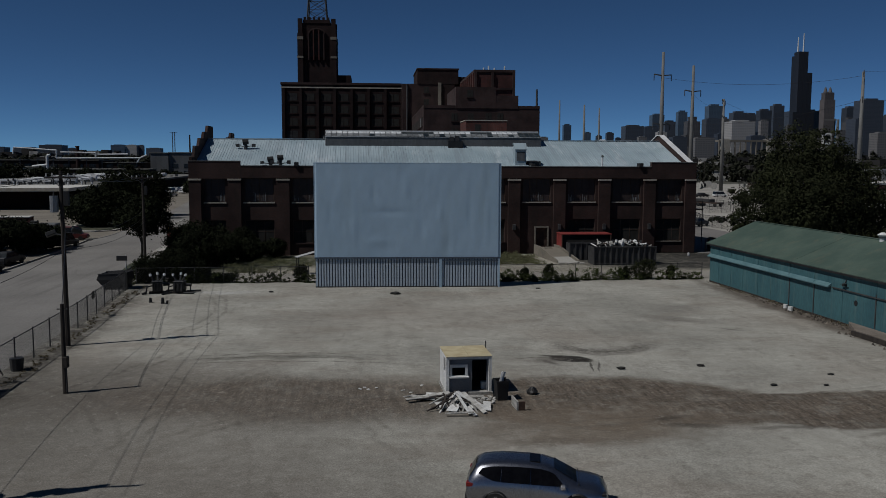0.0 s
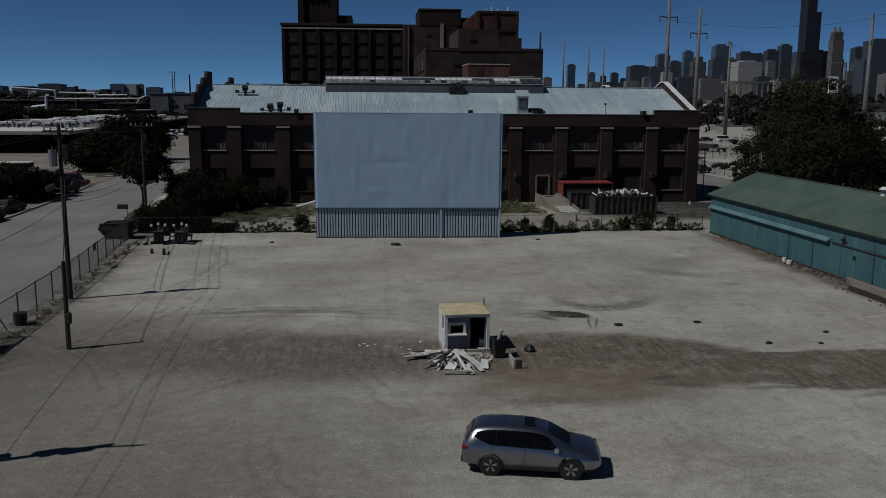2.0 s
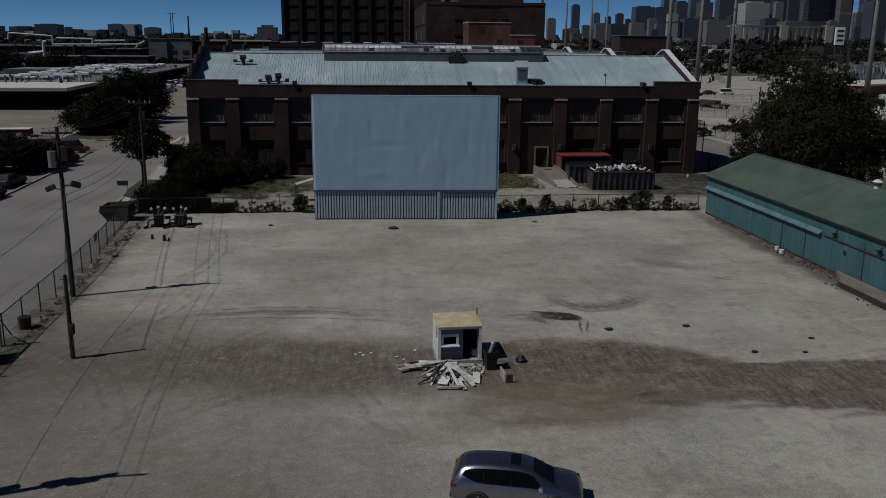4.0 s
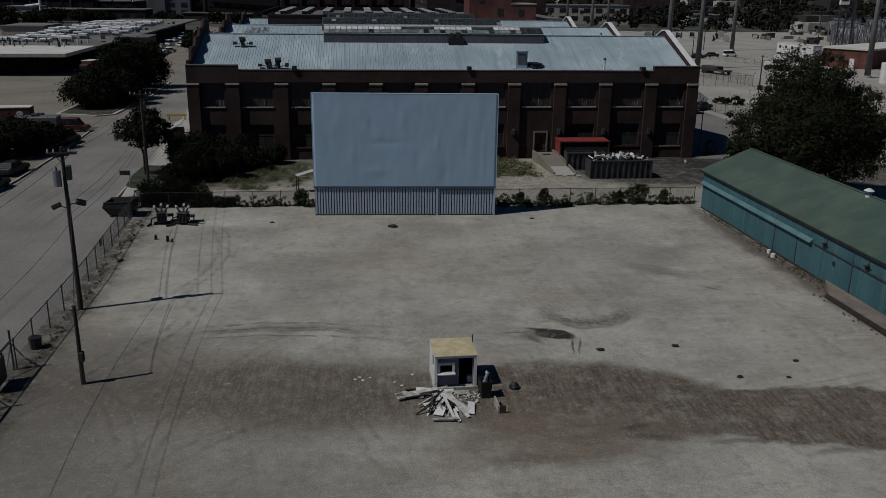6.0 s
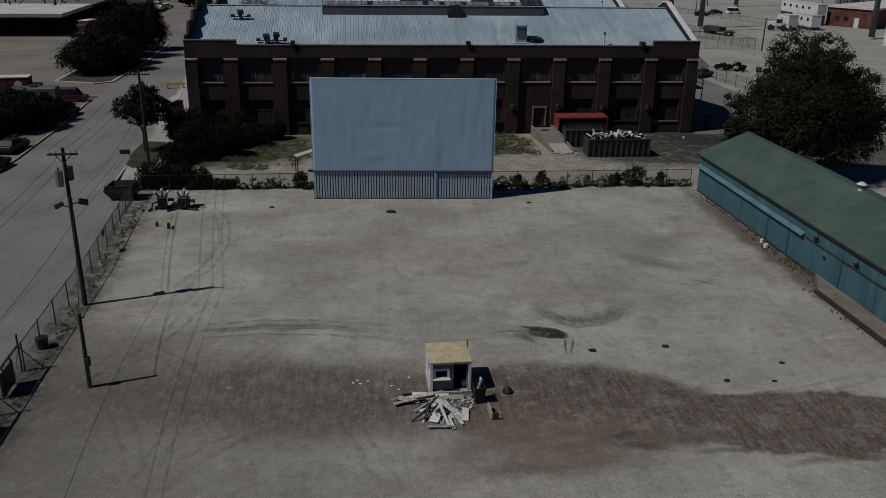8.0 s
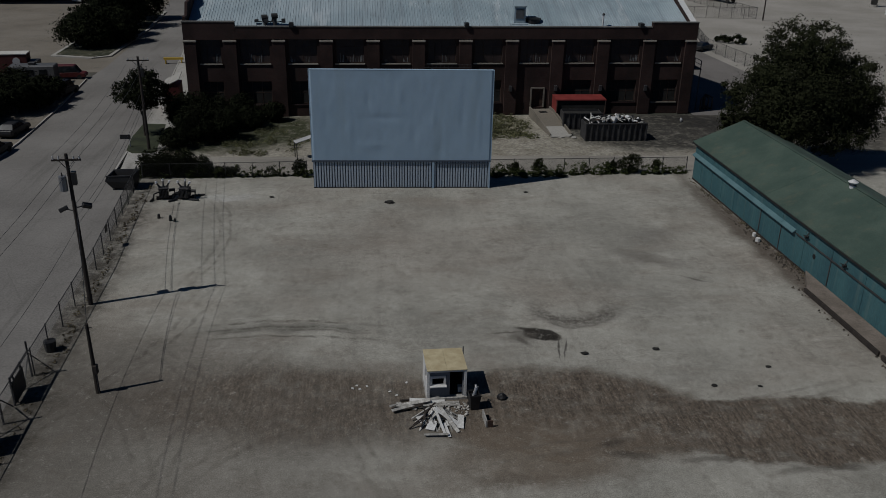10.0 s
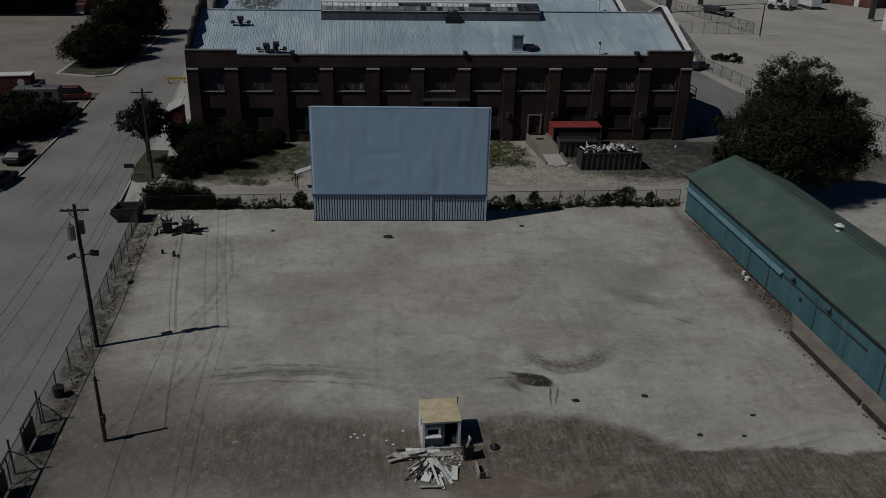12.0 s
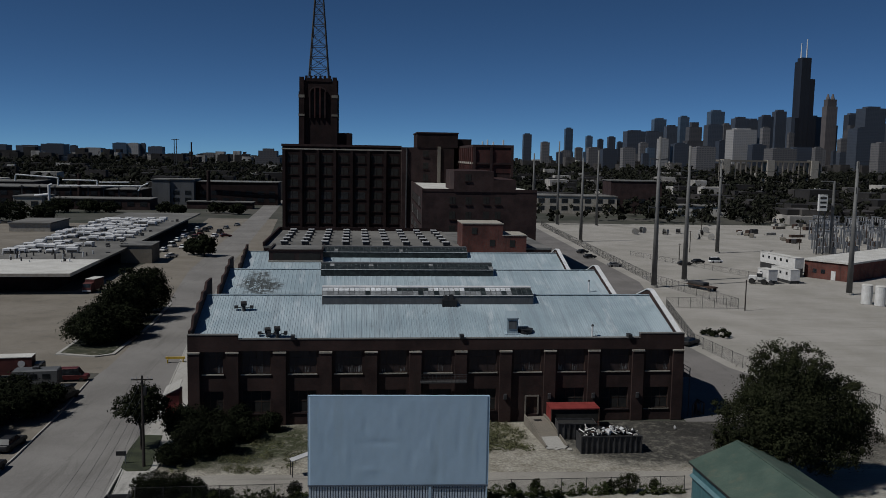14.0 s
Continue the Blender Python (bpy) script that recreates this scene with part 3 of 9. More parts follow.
def tube(bm, p0, p1, r0, r1=None, seg=8, caps=True):
    """A tapered round bar from p0 to p1."""
    p0, p1 = Vector(p0), Vector(p1)
    r1 = r0 if r1 is None else r1
    q = (p1 - p0).to_track_quat("Z", "Y")
    rings = []
    for p, r in ((p0, r0), (p1, r1)):
        rings.append([bm.verts.new(p + q @ Vector((r * math.cos(2 * math.pi * i / seg), r * math.sin(2 * math.pi * i / seg), 0))) for i in range(seg)])
    for i in range(seg):
        bm.faces.new((rings[0][i], rings[0][(i + 1) % seg], rings[1][(i + 1) % seg], rings[1][i]))
    if caps:
        bm.faces.new(rings[0][::-1])
        bm.faces.new(rings[1])
    return bm


def prism(bm, outline, a, b, axis="x"):
    """An outline (pairs) drawn out from a to b along an axis."""
    put = {"x": lambda p, s: (s, p[0], p[1]), "y": lambda p, s: (p[0], s, p[1]), "z": lambda p, s: (p[0], p[1], s)}[axis]
    r0, r1 = ([bm.verts.new(put(p, s)) for p in outline] for s in (a, b))
    n = len(outline)
    for i in range(n):
        bm.faces.new((r0[i], r0[(i + 1) % n], r1[(i + 1) % n], r1[i]))
    bm.faces.new(r0[::-1])
    bm.faces.new(r1)
    return bm


def bar(bm, p0, p1, w, h):
    """A square bar from p0 to p1."""
    p0, p1 = Vector(p0), Vector(p1)
    q = (p1 - p0).to_track_quat("Z", "Y")
    rings = [[bm.verts.new(p + q @ Vector((sx * w / 2, sy * h / 2, 0))) for sx, sy in ((-1, -1), (1, -1), (1, 1), (-1, 1))] for p in (p0, p1)]
    for i in range(4):
        bm.faces.new((rings[0][i], rings[0][(i + 1) % 4], rings[1][(i + 1) % 4], rings[1][i]))
    bm.faces.new(rings[0][::-1])
    bm.faces.new(rings[1])
    return bm


def finish(bm, name, material, smooth=False):
    bmesh.ops.recalc_face_normals(bm, faces=bm.faces)
    me = bpy.data.meshes.new(name)
    bm.to_mesh(me)
    bm.free()
    me.materials.append(material)
    if smooth:
        for p in me.polygons:
            p.use_smooth = True
    return me


def part(name, bm, material, parent, label="", smooth=False, at=None):
    ob = new(name, finish(bm, name, material, smooth))
    ob.parent = parent
    if at is not None:
        ob.matrix_basis = at
    if label:
        ob["label"] = label
    return ob


def again(ob, parent, at):
    """The same part once more, sub-parts with it, at another place."""
    made = ob.copy()
    scene.collection.objects.link(made)
    made.parent, made.matrix_basis = parent, at
    for c in ob.children:
        sub = c.copy()
        scene.collection.objects.link(sub)
        sub.parent = made
    return made


def thing(name, at, label, category, group=""):
    ob = new(name)
    ob.matrix_basis = at if isinstance(at, Matrix) else Matrix.Translation(at)
    return tagged(ob, label, category, group)


def single(name, bm, material, at, label, category, group="", kind="", smooth=False):
    ob = new(name, finish(bm, name, material, smooth))
    ob.matrix_basis = at if isinstance(at, Matrix) else Matrix.Translation(at)
    return tagged(ob, label, category, group, kind)


def nb():
    return bmesh.new()


def sheet(name, outline, z, material, label, category, thick=0.0):
    """A flat piece of ground with the given outline; with thick, a slab."""
    bm = nb()
    if thick:
        prism(bm, outline, z - thick, z, "z")
    else:
        bm.faces.new([bm.verts.new((x, y, z)) for x, y in outline])
    return single(name, bm, material, (0, 0, 0), label, category, "", "structure")


# ---- ground, streets, yards ----
def grid_ground():
    """One sheet to the horizon, finer near the middle."""
    bm = nb()
    steps = [-9000, -4000, -2000, -900, -400, -200, -100, 0, 100, 200, 400, 900, 2000, 4000, 9000]
    vs = [[bm.verts.new((x, y + 300, -0.06)) for x in steps] for y in steps]
    for j in range(len(steps) - 1):
        for i in range(len(steps) - 1):
            bm.faces.new((vs[j][i], vs[j][i + 1], vs[j + 1][i + 1], vs[j + 1][i]))
    return single("ground", bm, M["earth"], (0, 0, 0), "dark earth and weeds of the city plain", "ground", "", "structure")


grid_ground()


def lot():
    """The gravel lot, gently uneven."""
    bm = nb()
    n, k = 64, 80
    vs = []
    for j in range(k + 1):
        y = -40 + (78.3 + 40) * j / k
        row = []
        for i in range(n + 1):
            left = -27.6 - (y - 57) * 0.055
            x = left + (60 - left) * i / n
            h = 0.10 * noise.noise((x * 0.10, y * 0.13, 3.0)) + 0.05 * noise.noise((x * 0.4, y * 0.4, 7.0))
            edge = min(1, (k - j) / 5) * min(1, i / 5)
            row.append(bm.verts.new((x, y, 0.0 + h * edge * 0.6)))
        vs.append(row)
    for j in range(k):
        for i in range(n):
            bm.faces.new((vs[j][i], vs[j][i + 1], vs[j + 1][i + 1], vs[j + 1][i]))
    return single("gravel_lot", bm, M["lot"], (0, 0, 0), "pale crushed stone lot with a dark damp strip and stains", "lot", "", "structure", True)


lot()
STREET_R = [(-23.2, -60), (-26.6, 48), (-29.2, 78), (-31.8, 79.5), (-32.4, 87), (-34.6, 115), (-38.4, 148), (-47.7, 241), (-60.5, 452), (-80, 800)]
STREET_L = [(-44.5, -60), (-45.2, 48), (-44.8, 90), (-45.6, 105), (-47.2, 122), (-47.0, 131), (-48.5, 165), (-58.0, 241), (-70.5, 452), (-92, 800)]
sheet("road", STREET_R + STREET_L[::-1], -0.016, M["street"], "worn pale concrete street with tar seams", "road")
sheet("lane", [(-31.0, 78.6), (60, 77.9), (60, 84.2), (30, 84.2), (10, 84.6), (-31.2, 84.8)], -0.002, M["lane"], "pale gravel lane behind the screen", "lane")
sheet("back_yard", [(-29.5, 84.0), (60, 84.0), (56, 101.6), (-29.5, 101.6)], -0.006, M["rough_yard"], "rough yard of rubble, grass and old asphalt", "yard")
sheet("pavement", [(-31.2, 79), (-28.6, 79), (-29.0, 100), (-32.5, 130), (-36.6, 170), (-44, 241), (-47.6, 241), (-38.3, 148), (-34.5, 115), (-32.3, 87)], 0.12, M["walk"], "pale concrete pavement along the street", "pavement", 0.2)
sheet("grass_island", [(-32.5, 86.9), (-31.6, 85.9), (-29.6, 86.0), (-29.4, 87.0), (-30.7, 97.3), (-33.3, 97.6), (-33.2, 92)], 0.17, M["lawn"], "kerbed grass strip with a tree", "grass", 0.2)
sheet("parking_lot", [(-140, 127), (-40, 127), (-34, 120), (-40, 241), (-55, 440), (-90, 440), (-74, 258), (-77, 205), (-140, 190)], -0.028, M["tan"], "tan concrete car park", "parking lot")
sheet("side_verge", [(-120, -20), (-44.7, -20), (-45.4, 48), (-45.0, 90), (-45.8, 105), (-47.4, 122), (-120, 124)], 0.03, M["tan"], "packed dirt strip under street trees", "verge", 0.1)
sheet("stone_yard", [(36.5, 101), (60, 84), (62, -10), (400, -10), (420, 432), (76, 432), (58, 300), (44, 180)], -0.03, M["yard"], "pale crushed stone utility yard", "yard")
sheet("side_drive", [(34.2, 101.2), (58, 101.2), (60.5, 106), (51.8, 129), (50.6, 146), (58.6, 184), (67, 224), (73, 432), (50, 432), (36, 240)], 0.008, M["drive"], "dusty grey drive beside the factory", "drive")


def kerb(name, line, w=0.18, h=0.16):
    for (x0, y0), (x1, y1) in zip(line, line[1:]):
        bm = nb()
        d = Vector((x1 - x0, y1 - y0, 0)).normalized()
        n = Vector((-d.y, d.x, 0)) * w / 2
        prism(bm, [(x0 - n.x, y0 - n.y), (x1 - n.x, y1 - n.y), (x1 + n.x, y1 + n.y), (x0 + n.x, y0 + n.y)], -0.05, h, "z")
        single(name, bm, M["walk"], (0, 0, 0), "pale concrete kerb along the street", "kerb", "street kerbs", "structure")


kerb("kerb", STREET_R[3:7])
kerb("kerb", STREET_L[1:5])


# ---- the cinema screen ----
DENTS = ((2.9, 6.6, 0.16, 0.7, -0.045), (-3.1, 8.4, 0.2, 0.6, 0.035), (-0.2, 8.8, 0.25, 0.8, -0.03), (-1.6, 6.8, 1.6, 0.25, 0.03), (1.2, 5.2, 0.3, 1.1, 0.03),
         (-4.8, 5.4, 0.25, 1.2, -0.03), (5.6, 7.2, 0.25, 1.6, 0.035), (7.2, 6.0, 0.2, 1.4, -0.03), (-7.0, 6.8, 0.3, 1.2, 0.025), (3.6, 3.9, 0.3, 0.7, 0.03), (-2.6, 4.2, 1.2, 0.3, -0.025))


def cinema_screen():
    base = pose(-3.64, 74.8, 0, 0, 0, -1.4)
    t = thing("outdoor_cinema_screen", base, "tall pale blue-grey outdoor cinema screen on a ribbed metal base", "screen")
    half, top, belt = 8.36, 11.2, 2.74
    bm = nb()
    n, k = 84, 44
    fr, bk = [], []
    for j in range(k + 1):
        z = belt + 0.02 + (top - belt - 0.02) * j / k
        rf, rb = [], []
        for i in range(n + 1):
            x = -half + 2 * half * i / n
            fade = min(1, i / 4, (n - i) / 4, j / 3, (k - j) / 3)
            w = 0.014 * noise.noise((x * 0.9, 2.0, z * 0.35)) + 0.010 * noise.noise((x * 2.3, 5.0, z * 0.7)) + 0.02 * noise.noise((x * 0.3, 9.0, z * 0.3))
            for cx, cz, rx, rz, up in DENTS:
                w += up * math.exp(-((x - cx) / rx) ** 2 - ((z - cz) / rz) ** 2)
            rf.append(bm.verts.new((x, -0.16 + w * fade, z)))
            rb.append(bm.verts.new((x, 0.16, z)))
        fr.append(rf)
        bk.append(rb)
    for j in range(k):
        for i in range(n):
            bm.faces.new((fr[j][i], fr[j][i + 1], fr[j + 1][i + 1], fr[j + 1][i]))
    bm.faces.new((bk[0][0], bk[k][0], bk[k][n], bk[0][n]))
    for j in range(k):
        bm.faces.new((fr[j][0], fr[j + 1][0], bk[j + 1][0], bk[j][0]))
        bm.faces.new((fr[j + 1][n], fr[j][n], bk[j][n], bk[j + 1][n]))
    part("screen_panel", bm, M["screen"], t, "pale blue-grey painted sheet with slight ripples", True)
    for nm, b in (("edge_trim", (-half - 0.07, -half - 0.003, -0.168, 0.2, belt, top + 0.05)), ("edge_trim", (half + 0.003, half + 0.07, -0.168, 0.2, belt, top + 0.05)),
                  ("edge_trim", (-half, half, -0.168, 0.2, top + 0.003, top + 0.07)), ("belt_rail", (-half - 0.07, half + 0.07, -0.24, 0.16, belt - 0.12, belt))):
        part(nm, box(nb(), *b), M["screen" if nm == "edge_trim" else "base_blue"], t)
    # ribbed base: pale upright slats; the backing's dark colour paints the shade between them
    slat, n = None, 66
    for k in range(n):
        at = Matrix.Translation((-half + (k + 0.5) * 2 * half / n, 0, 0))
        if slat is None:
            slat = part("slat", prism(nb(), [(-0.088, -0.03), (-0.074, -0.12), (0.074, -0.12), (0.088, -0.03)], 0.03, belt - 0.12, "z"), M["screen_rib"], t, "pale ribbed metal slat", at=at)
        else:
            again(slat, t, at)
    part("kick_rail", box(nb(), -half, half, -0.16, -0.143, 0.0, 0.1), M["steel_dark"], t)
    part("base_backing", box(nb(), -half, half, 0.0, 0.12, 0, belt - 0.12), M["base_blue"], t)
    part("gate_rail", box(nb(), 3.13, half - 0.15, -0.22, -0.16, belt - 0.38, belt - 0.28), M["base_blue"], t)
    for xa, xb in ((2.84, 3.06), (half - 0.12, half)):
        part("gate_post", box(nb(), xa, xb, -0.22, -0.152, 0, belt - 0.123), M["screen"], t)
    for i in range(6):
        xx = -half + 0.5 + i * (2 * half - 1) / 5
        part("support_post", box(nb(), xx - 0.12, xx + 0.12, 0.2, 0.5, 0, top - 0.3), M["steel_dark"], t)
        part("support_brace", bar(nb(), (xx, 0.5, top * 0.7), (xx, 2.6, 0), 0.14, 0.14), M["steel_dark"], t)
    for z in (3.2, 6.2, 9.4):
        part("cross_rail", box(nb(), -half + 0.1, half - 0.1, 0.17, 0.2, z, z + 0.2), M["steel_dark"], t)


cinema_screen()


# ---- the factory hall ----
HALL = pose(2.7, 101.7, 0, 0, 0, 1.2)
X0, X1 = -31.2, 31.1
BAYS = [-31.2, -25.9, -20.2, -14.6, -9.0, -3.5, 2.2, 7.9, 13.6, 19.3, 25.1, 31.1]


def frame_ring(x0, x1, z0, z1, t, y0, y1):
    """A flat frame with its opening, in one piece."""
    bm = nb()
    outer, inner = ((x0, z0), (x1, z0), (x1, z1), (x0, z1)), ((x0 + t, z0 + t), (x1 - t, z0 + t), (x1 - t, z1 - t), (x0 + t, z1 - t))
    v = [[[bm.verts.new((x, y, z)) for x, z in o] for o in (outer, inner)] for y in (y0, y1)]
    for i in range(4):
        k = (i + 1) % 4
        bm.faces.new((v[0][0][i], v[0][0][k], v[0][1][k], v[0][1][i]))
        bm.faces.new((v[1][0][k], v[1][0][i], v[1][1][i], v[1][1][k]))
        bm.faces.new((v[0][0][k], v[0][0][i], v[1][0][i], v[1][0][k]))
        bm.faces.new((v[0][1][i], v[0][1][k], v[1][1][k], v[1][1][i]))
    return bm


GLAZE = random.Random(40)


def sash_window(w, h, parent, nx=4, nz=3, glass="glass", sill="stone"):
    """A steel window: frame, glazing bars, panes and a stone sill; the origin is the sill's middle on the wall's face."""
    win = part("window", frame_ring(-w / 2, w / 2, 0, h, 0.08, 0.25, 0.33), M["rust"], parent)
    for i in range(1, nx):
        x = -w / 2 + w * i / nx
        part("glazing_bar", box(nb(), x - 0.025, x + 0.025, 0.26, 0.31, 0.08, h - 0.08), M["rust"], win)
    for j in range(1, nz):
        z = h * j / nz
        part("glazing_bar", box(nb(), -w / 2 + 0.08, w / 2 - 0.08, 0.262, 0.308, z - 0.025, z + 0.025), M["rust"], win)
    for i in range(nx):
        a, b = -w / 2 + w * i / nx + 0.03, -w / 2 + w * (i + 1) / nx - 0.03
        if glass == "glass_brown" and GLAZE.random() < 0.4:
            x = a + GLAZE.uniform(0.02, 0.3)
            while x < b - 0.1:
                part("blind_strip", box(nb(), x, x + GLAZE.uniform(0.03, 0.09), 0.272, 0.28, 0.09, h * GLAZE.uniform(0.12, 0.42)), M["glass_pale"], win, "torn strip of a dusty pale blind")
                x += GLAZE.uniform(0.12, 0.35)
        part("pane", box(nb(), a, b, 0.285, 0.295, 0.05, h - 0.05), M[glass], win)
    part("sill", box(nb(), -w / 2 - 0.1, w / 2 + 0.1, -0.10, 0.24, -0.14, 0.0), M[sill], win, "worn stone sill")
    return win


def factory_hall():
    t = thing("factory_hall", HALL, "long two-storey dark brick factory with three silver metal gable roofs", "factory")
    top, corner = 10.75, 11.3
    # street front, bay by bay, openings cut through
    up_z0, up_z1, lo_z0, lo_z1 = 6.45, 9.35, 1.5, 4.3
    for k in range(11):
        a, b = BAYS[k] + 0.75, BAYS[k + 1] - 0.75
        if k == 0:
            a = BAYS[0] + 1.4
        if k == 10:
            b = BAYS[11] - 1.4
        bm = nb()
        wa, wb = a + 0.35, b - 0.35
        box(bm, a, wa, 0.15, 0.6, 0, top - 0.2)
        box(bm, wb, b, 0.15, 0.6, 0, top - 0.2)
        if k == 7:  # doorway with a pale surround instead of the low window
            wa, wa0 = wb - 2.1, wa
            box(bm, wa0, wa + 0.3, 0.15, 0.6, 0, lo_z1)
            box(bm, wa + 1.75, wb, 0.15, 0.6, 0, lo_z1)
            box(bm, wa + 0.3, wa + 1.75, 0.15, 0.6, 3.2, lo_z1)
            part("door", box(nb(), wa + 0.3, wa + 1.75, 0.4, 0.48, 0.9, 3.2), M["rust"], t, "dark red-brown steel door")
            part("door_surround", box(box(box(nb(), wa + 0.12, wa + 0.3, 0.05, 0.4, 0.9, 3.4), wa + 1.75, wa + 1.93, 0.05, 0.4, 0.9, 3.4), wa + 0.3, wa + 1.75, 0.05, 0.4, 3.2, 3.4), M["tan"], t, "chipped pale stone surround")
            box(bm, wa + 0.3, wa + 1.75, 0.15, 0.6, 0, 0.9)
            wa = wa0
        else:
            box(bm, wa, wb, 0.15, 0.6, 0, lo_z0)
        box(bm, wa, wb, 0.15, 0.6, lo_z1, up_z0)
        box(bm, wa, wb, 0.15, 0.6, up_z1, top - 0.2)
        part("wall_bay", bm, M["brick"], t)
        w = sash_window(wb - wa, up_z1 - up_z0, t, 4 if k % 3 else 3, 3, "glass_brown")
        w.matrix_basis = Matrix.Translation(((wa + wb) / 2, 0.15, up_z0))
        if k != 7:
            # near-black panes put the dark of the unlit rooms into the colour
            w = sash_window(wb - wa, lo_z1 - lo_z0, t, 3, 2, "near_black", "brick_tan" if k < 10 else "tan")
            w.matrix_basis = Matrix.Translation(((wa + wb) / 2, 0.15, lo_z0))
    for k, x in enumerate(BAYS):
        e = 0.65 if 0 < k < 11 else 0
        xa, xb = (x - 0.75, x + 0.75) if e else ((x, x + 1.4) if k == 0 else (x - 1.4, x))
        bm = nb()
        box(bm, xa, xb, -0.18, 0.6, 0, 9.05)
        p = part("pilaster", bm, M["brick"], t)
        part("capstone", box(nb(), xa - 0.05, xb + 0.05, -0.26, 0.2, 9.05, 9.25), M["stone"], p, "pale stone cap")
        if 6 < k < 11:
            part("wall_box", box(nb(), x - 0.2, x + 0.2, -0.42, -0.183, 3.0, 3.7, 0.03), M["steel_dark"], t, "small grey wall lamp box")
    # cornice and parapet, raised at the corners
    part("parapet", box(nb(), X0 + 6, X1 - 5.8, -0.05, 0.55, 9.35, top - 0.003), M["brick"], t)
    for a, b in ((X0, X0 + 6), (X1 - 5.8, X1)):
        part("corner_parapet", box(nb(), a, b, -0.06, 0.56, 9.26, corner), M["brick"], t)
        part("coping", box(nb(), a - 0.04, b + 0.04, -0.1, 0.62, corner, corner + 0.1), M["roof_dark"], t)
    part("coping", box(nb(), X0 + 6.02, X1 - 5.82, -0.09, 0.6, top, top + 0.09), M["roof_dark"], t)
    for x in (X0 + 12.6, X0 + 33.5, X1 - 7.2):
        part("scupper", box(nb(), x - 0.25, x + 0.25, -0.25, 0.75, top + 0.003, top + 0.5), M["black"], t)
    # three gables, front to back: y of eave, ridge, far eave, and their ends
    for y0, yr, y1, xa, xb, dx in ((0.6, 12.4, 24.6, X0 + 0.3, X1 - 0.5, -0.4), (24.6, 38.6, 51.0, X0 - 0.4, X1 - 1.0, -0.8), (51.0, 64.4, 70.0, X0 - 0.8, X1 - 1.6, -1.2)):
        zr, ze = 14.25, 10.3
        z1 = ze if y1 - yr > 8 else 12.6
        bm = nb()
        n = 190 if y0 < 2 else 95
        step = (xb - xa) / n
        for (ya, za), (yb, zb) in (((y0, ze), (yr, zr)), ((yr, zr), (y1, z1))):
            lo, hi = [], []
            for i in range(n):
                for dxx, up in ((0.0, 0.0), (0.80, 0.0), (0.85, 0.035), (0.94, 0.035)):
                    xx = xa + (i + dxx) * step
                    lo.append(bm.verts.new((xx, ya, za + up)))
                    hi.append(bm.verts.new((xx, yb, zb + up)))
            for i in range(len(lo) - 1):
                bm.faces.new((lo[i], lo[i + 1], hi[i + 1], hi[i]))
        part("metal_roof", bm, M["roof_worn"] if 20 < y0 < 30 else M["roof_metal"], t, "silver-coated standing seam roof, streaked")
        under = [(y0, ze - 0.12), (yr, zr - 0.12), (y1, z1 - 0.12), (y1, z1 - 0.3), (yr, zr - 0.3), (y0, ze - 0.3)]
        part("roof_deck", prism(nb(), under, xa, xb), M["roof_dark"], t)
        part("ridge_cap", box(nb(), xa, xb, yr - 0.25, yr + 0.25, zr + 0.03, zr + 0.1), M["roof_metal"], t)
        # side walls: on the street side a stepped parapet, on the other one that follows the slope
        k = (zr - ze) / (yr - y0)
        steps = [(y0, 0), (y0, ze + 1.5)]
        cuts = [y0 + (yr - y0) * f for f in (0.14, 0.42, 0.70, 0.95)]
        for ya, yb in zip(cuts, cuts[1:] + [yr + (y1 - yr) * 0.2]):
            steps += [(ya, steps[-1][1]), (ya + 0.9, ze + (yb - y0) * k * 0.9 + 1.4)]
        steps += [(yr + (y1 - yr) * 0.35, steps[-1][1]), (yr + (y1 - yr) * 0.35, z1 + 1.7), (y1 - 0.003, z1 + 1.0), (y1 - 0.003, 0)]
        part("side_wall", prism(nb(), steps, xa - 0.32, xa), M["brick"], t)
        o = [(y0, 0), (y0, ze + 0.75), (yr - 0.6, zr + 0.75), (yr + 0.6, zr + 0.75), (y1, z1 + 0.75), (y1, 0)]
        part("side_wall", prism(nb(), o, xb, xb + 0.45), M["brick"], t)
        o = [(y0, ze + 0.755), (yr - 0.6, zr + 0.755), (yr + 0.6, zr + 0.755), (y1, z1 + 0.755), (y1, z1 + 0.9), (yr + 0.6, zr + 0.9), (yr - 0.6, zr + 0.9), (y0, ze + 0.9)]
        part("gable_coping", prism(nb(), o, xb - 0.12, xb + 0.55), M["coping"], t)
    # ridge skylights: two rows of panes on each slope, some whitewashed, some lost
    glaze = random.Random(17)
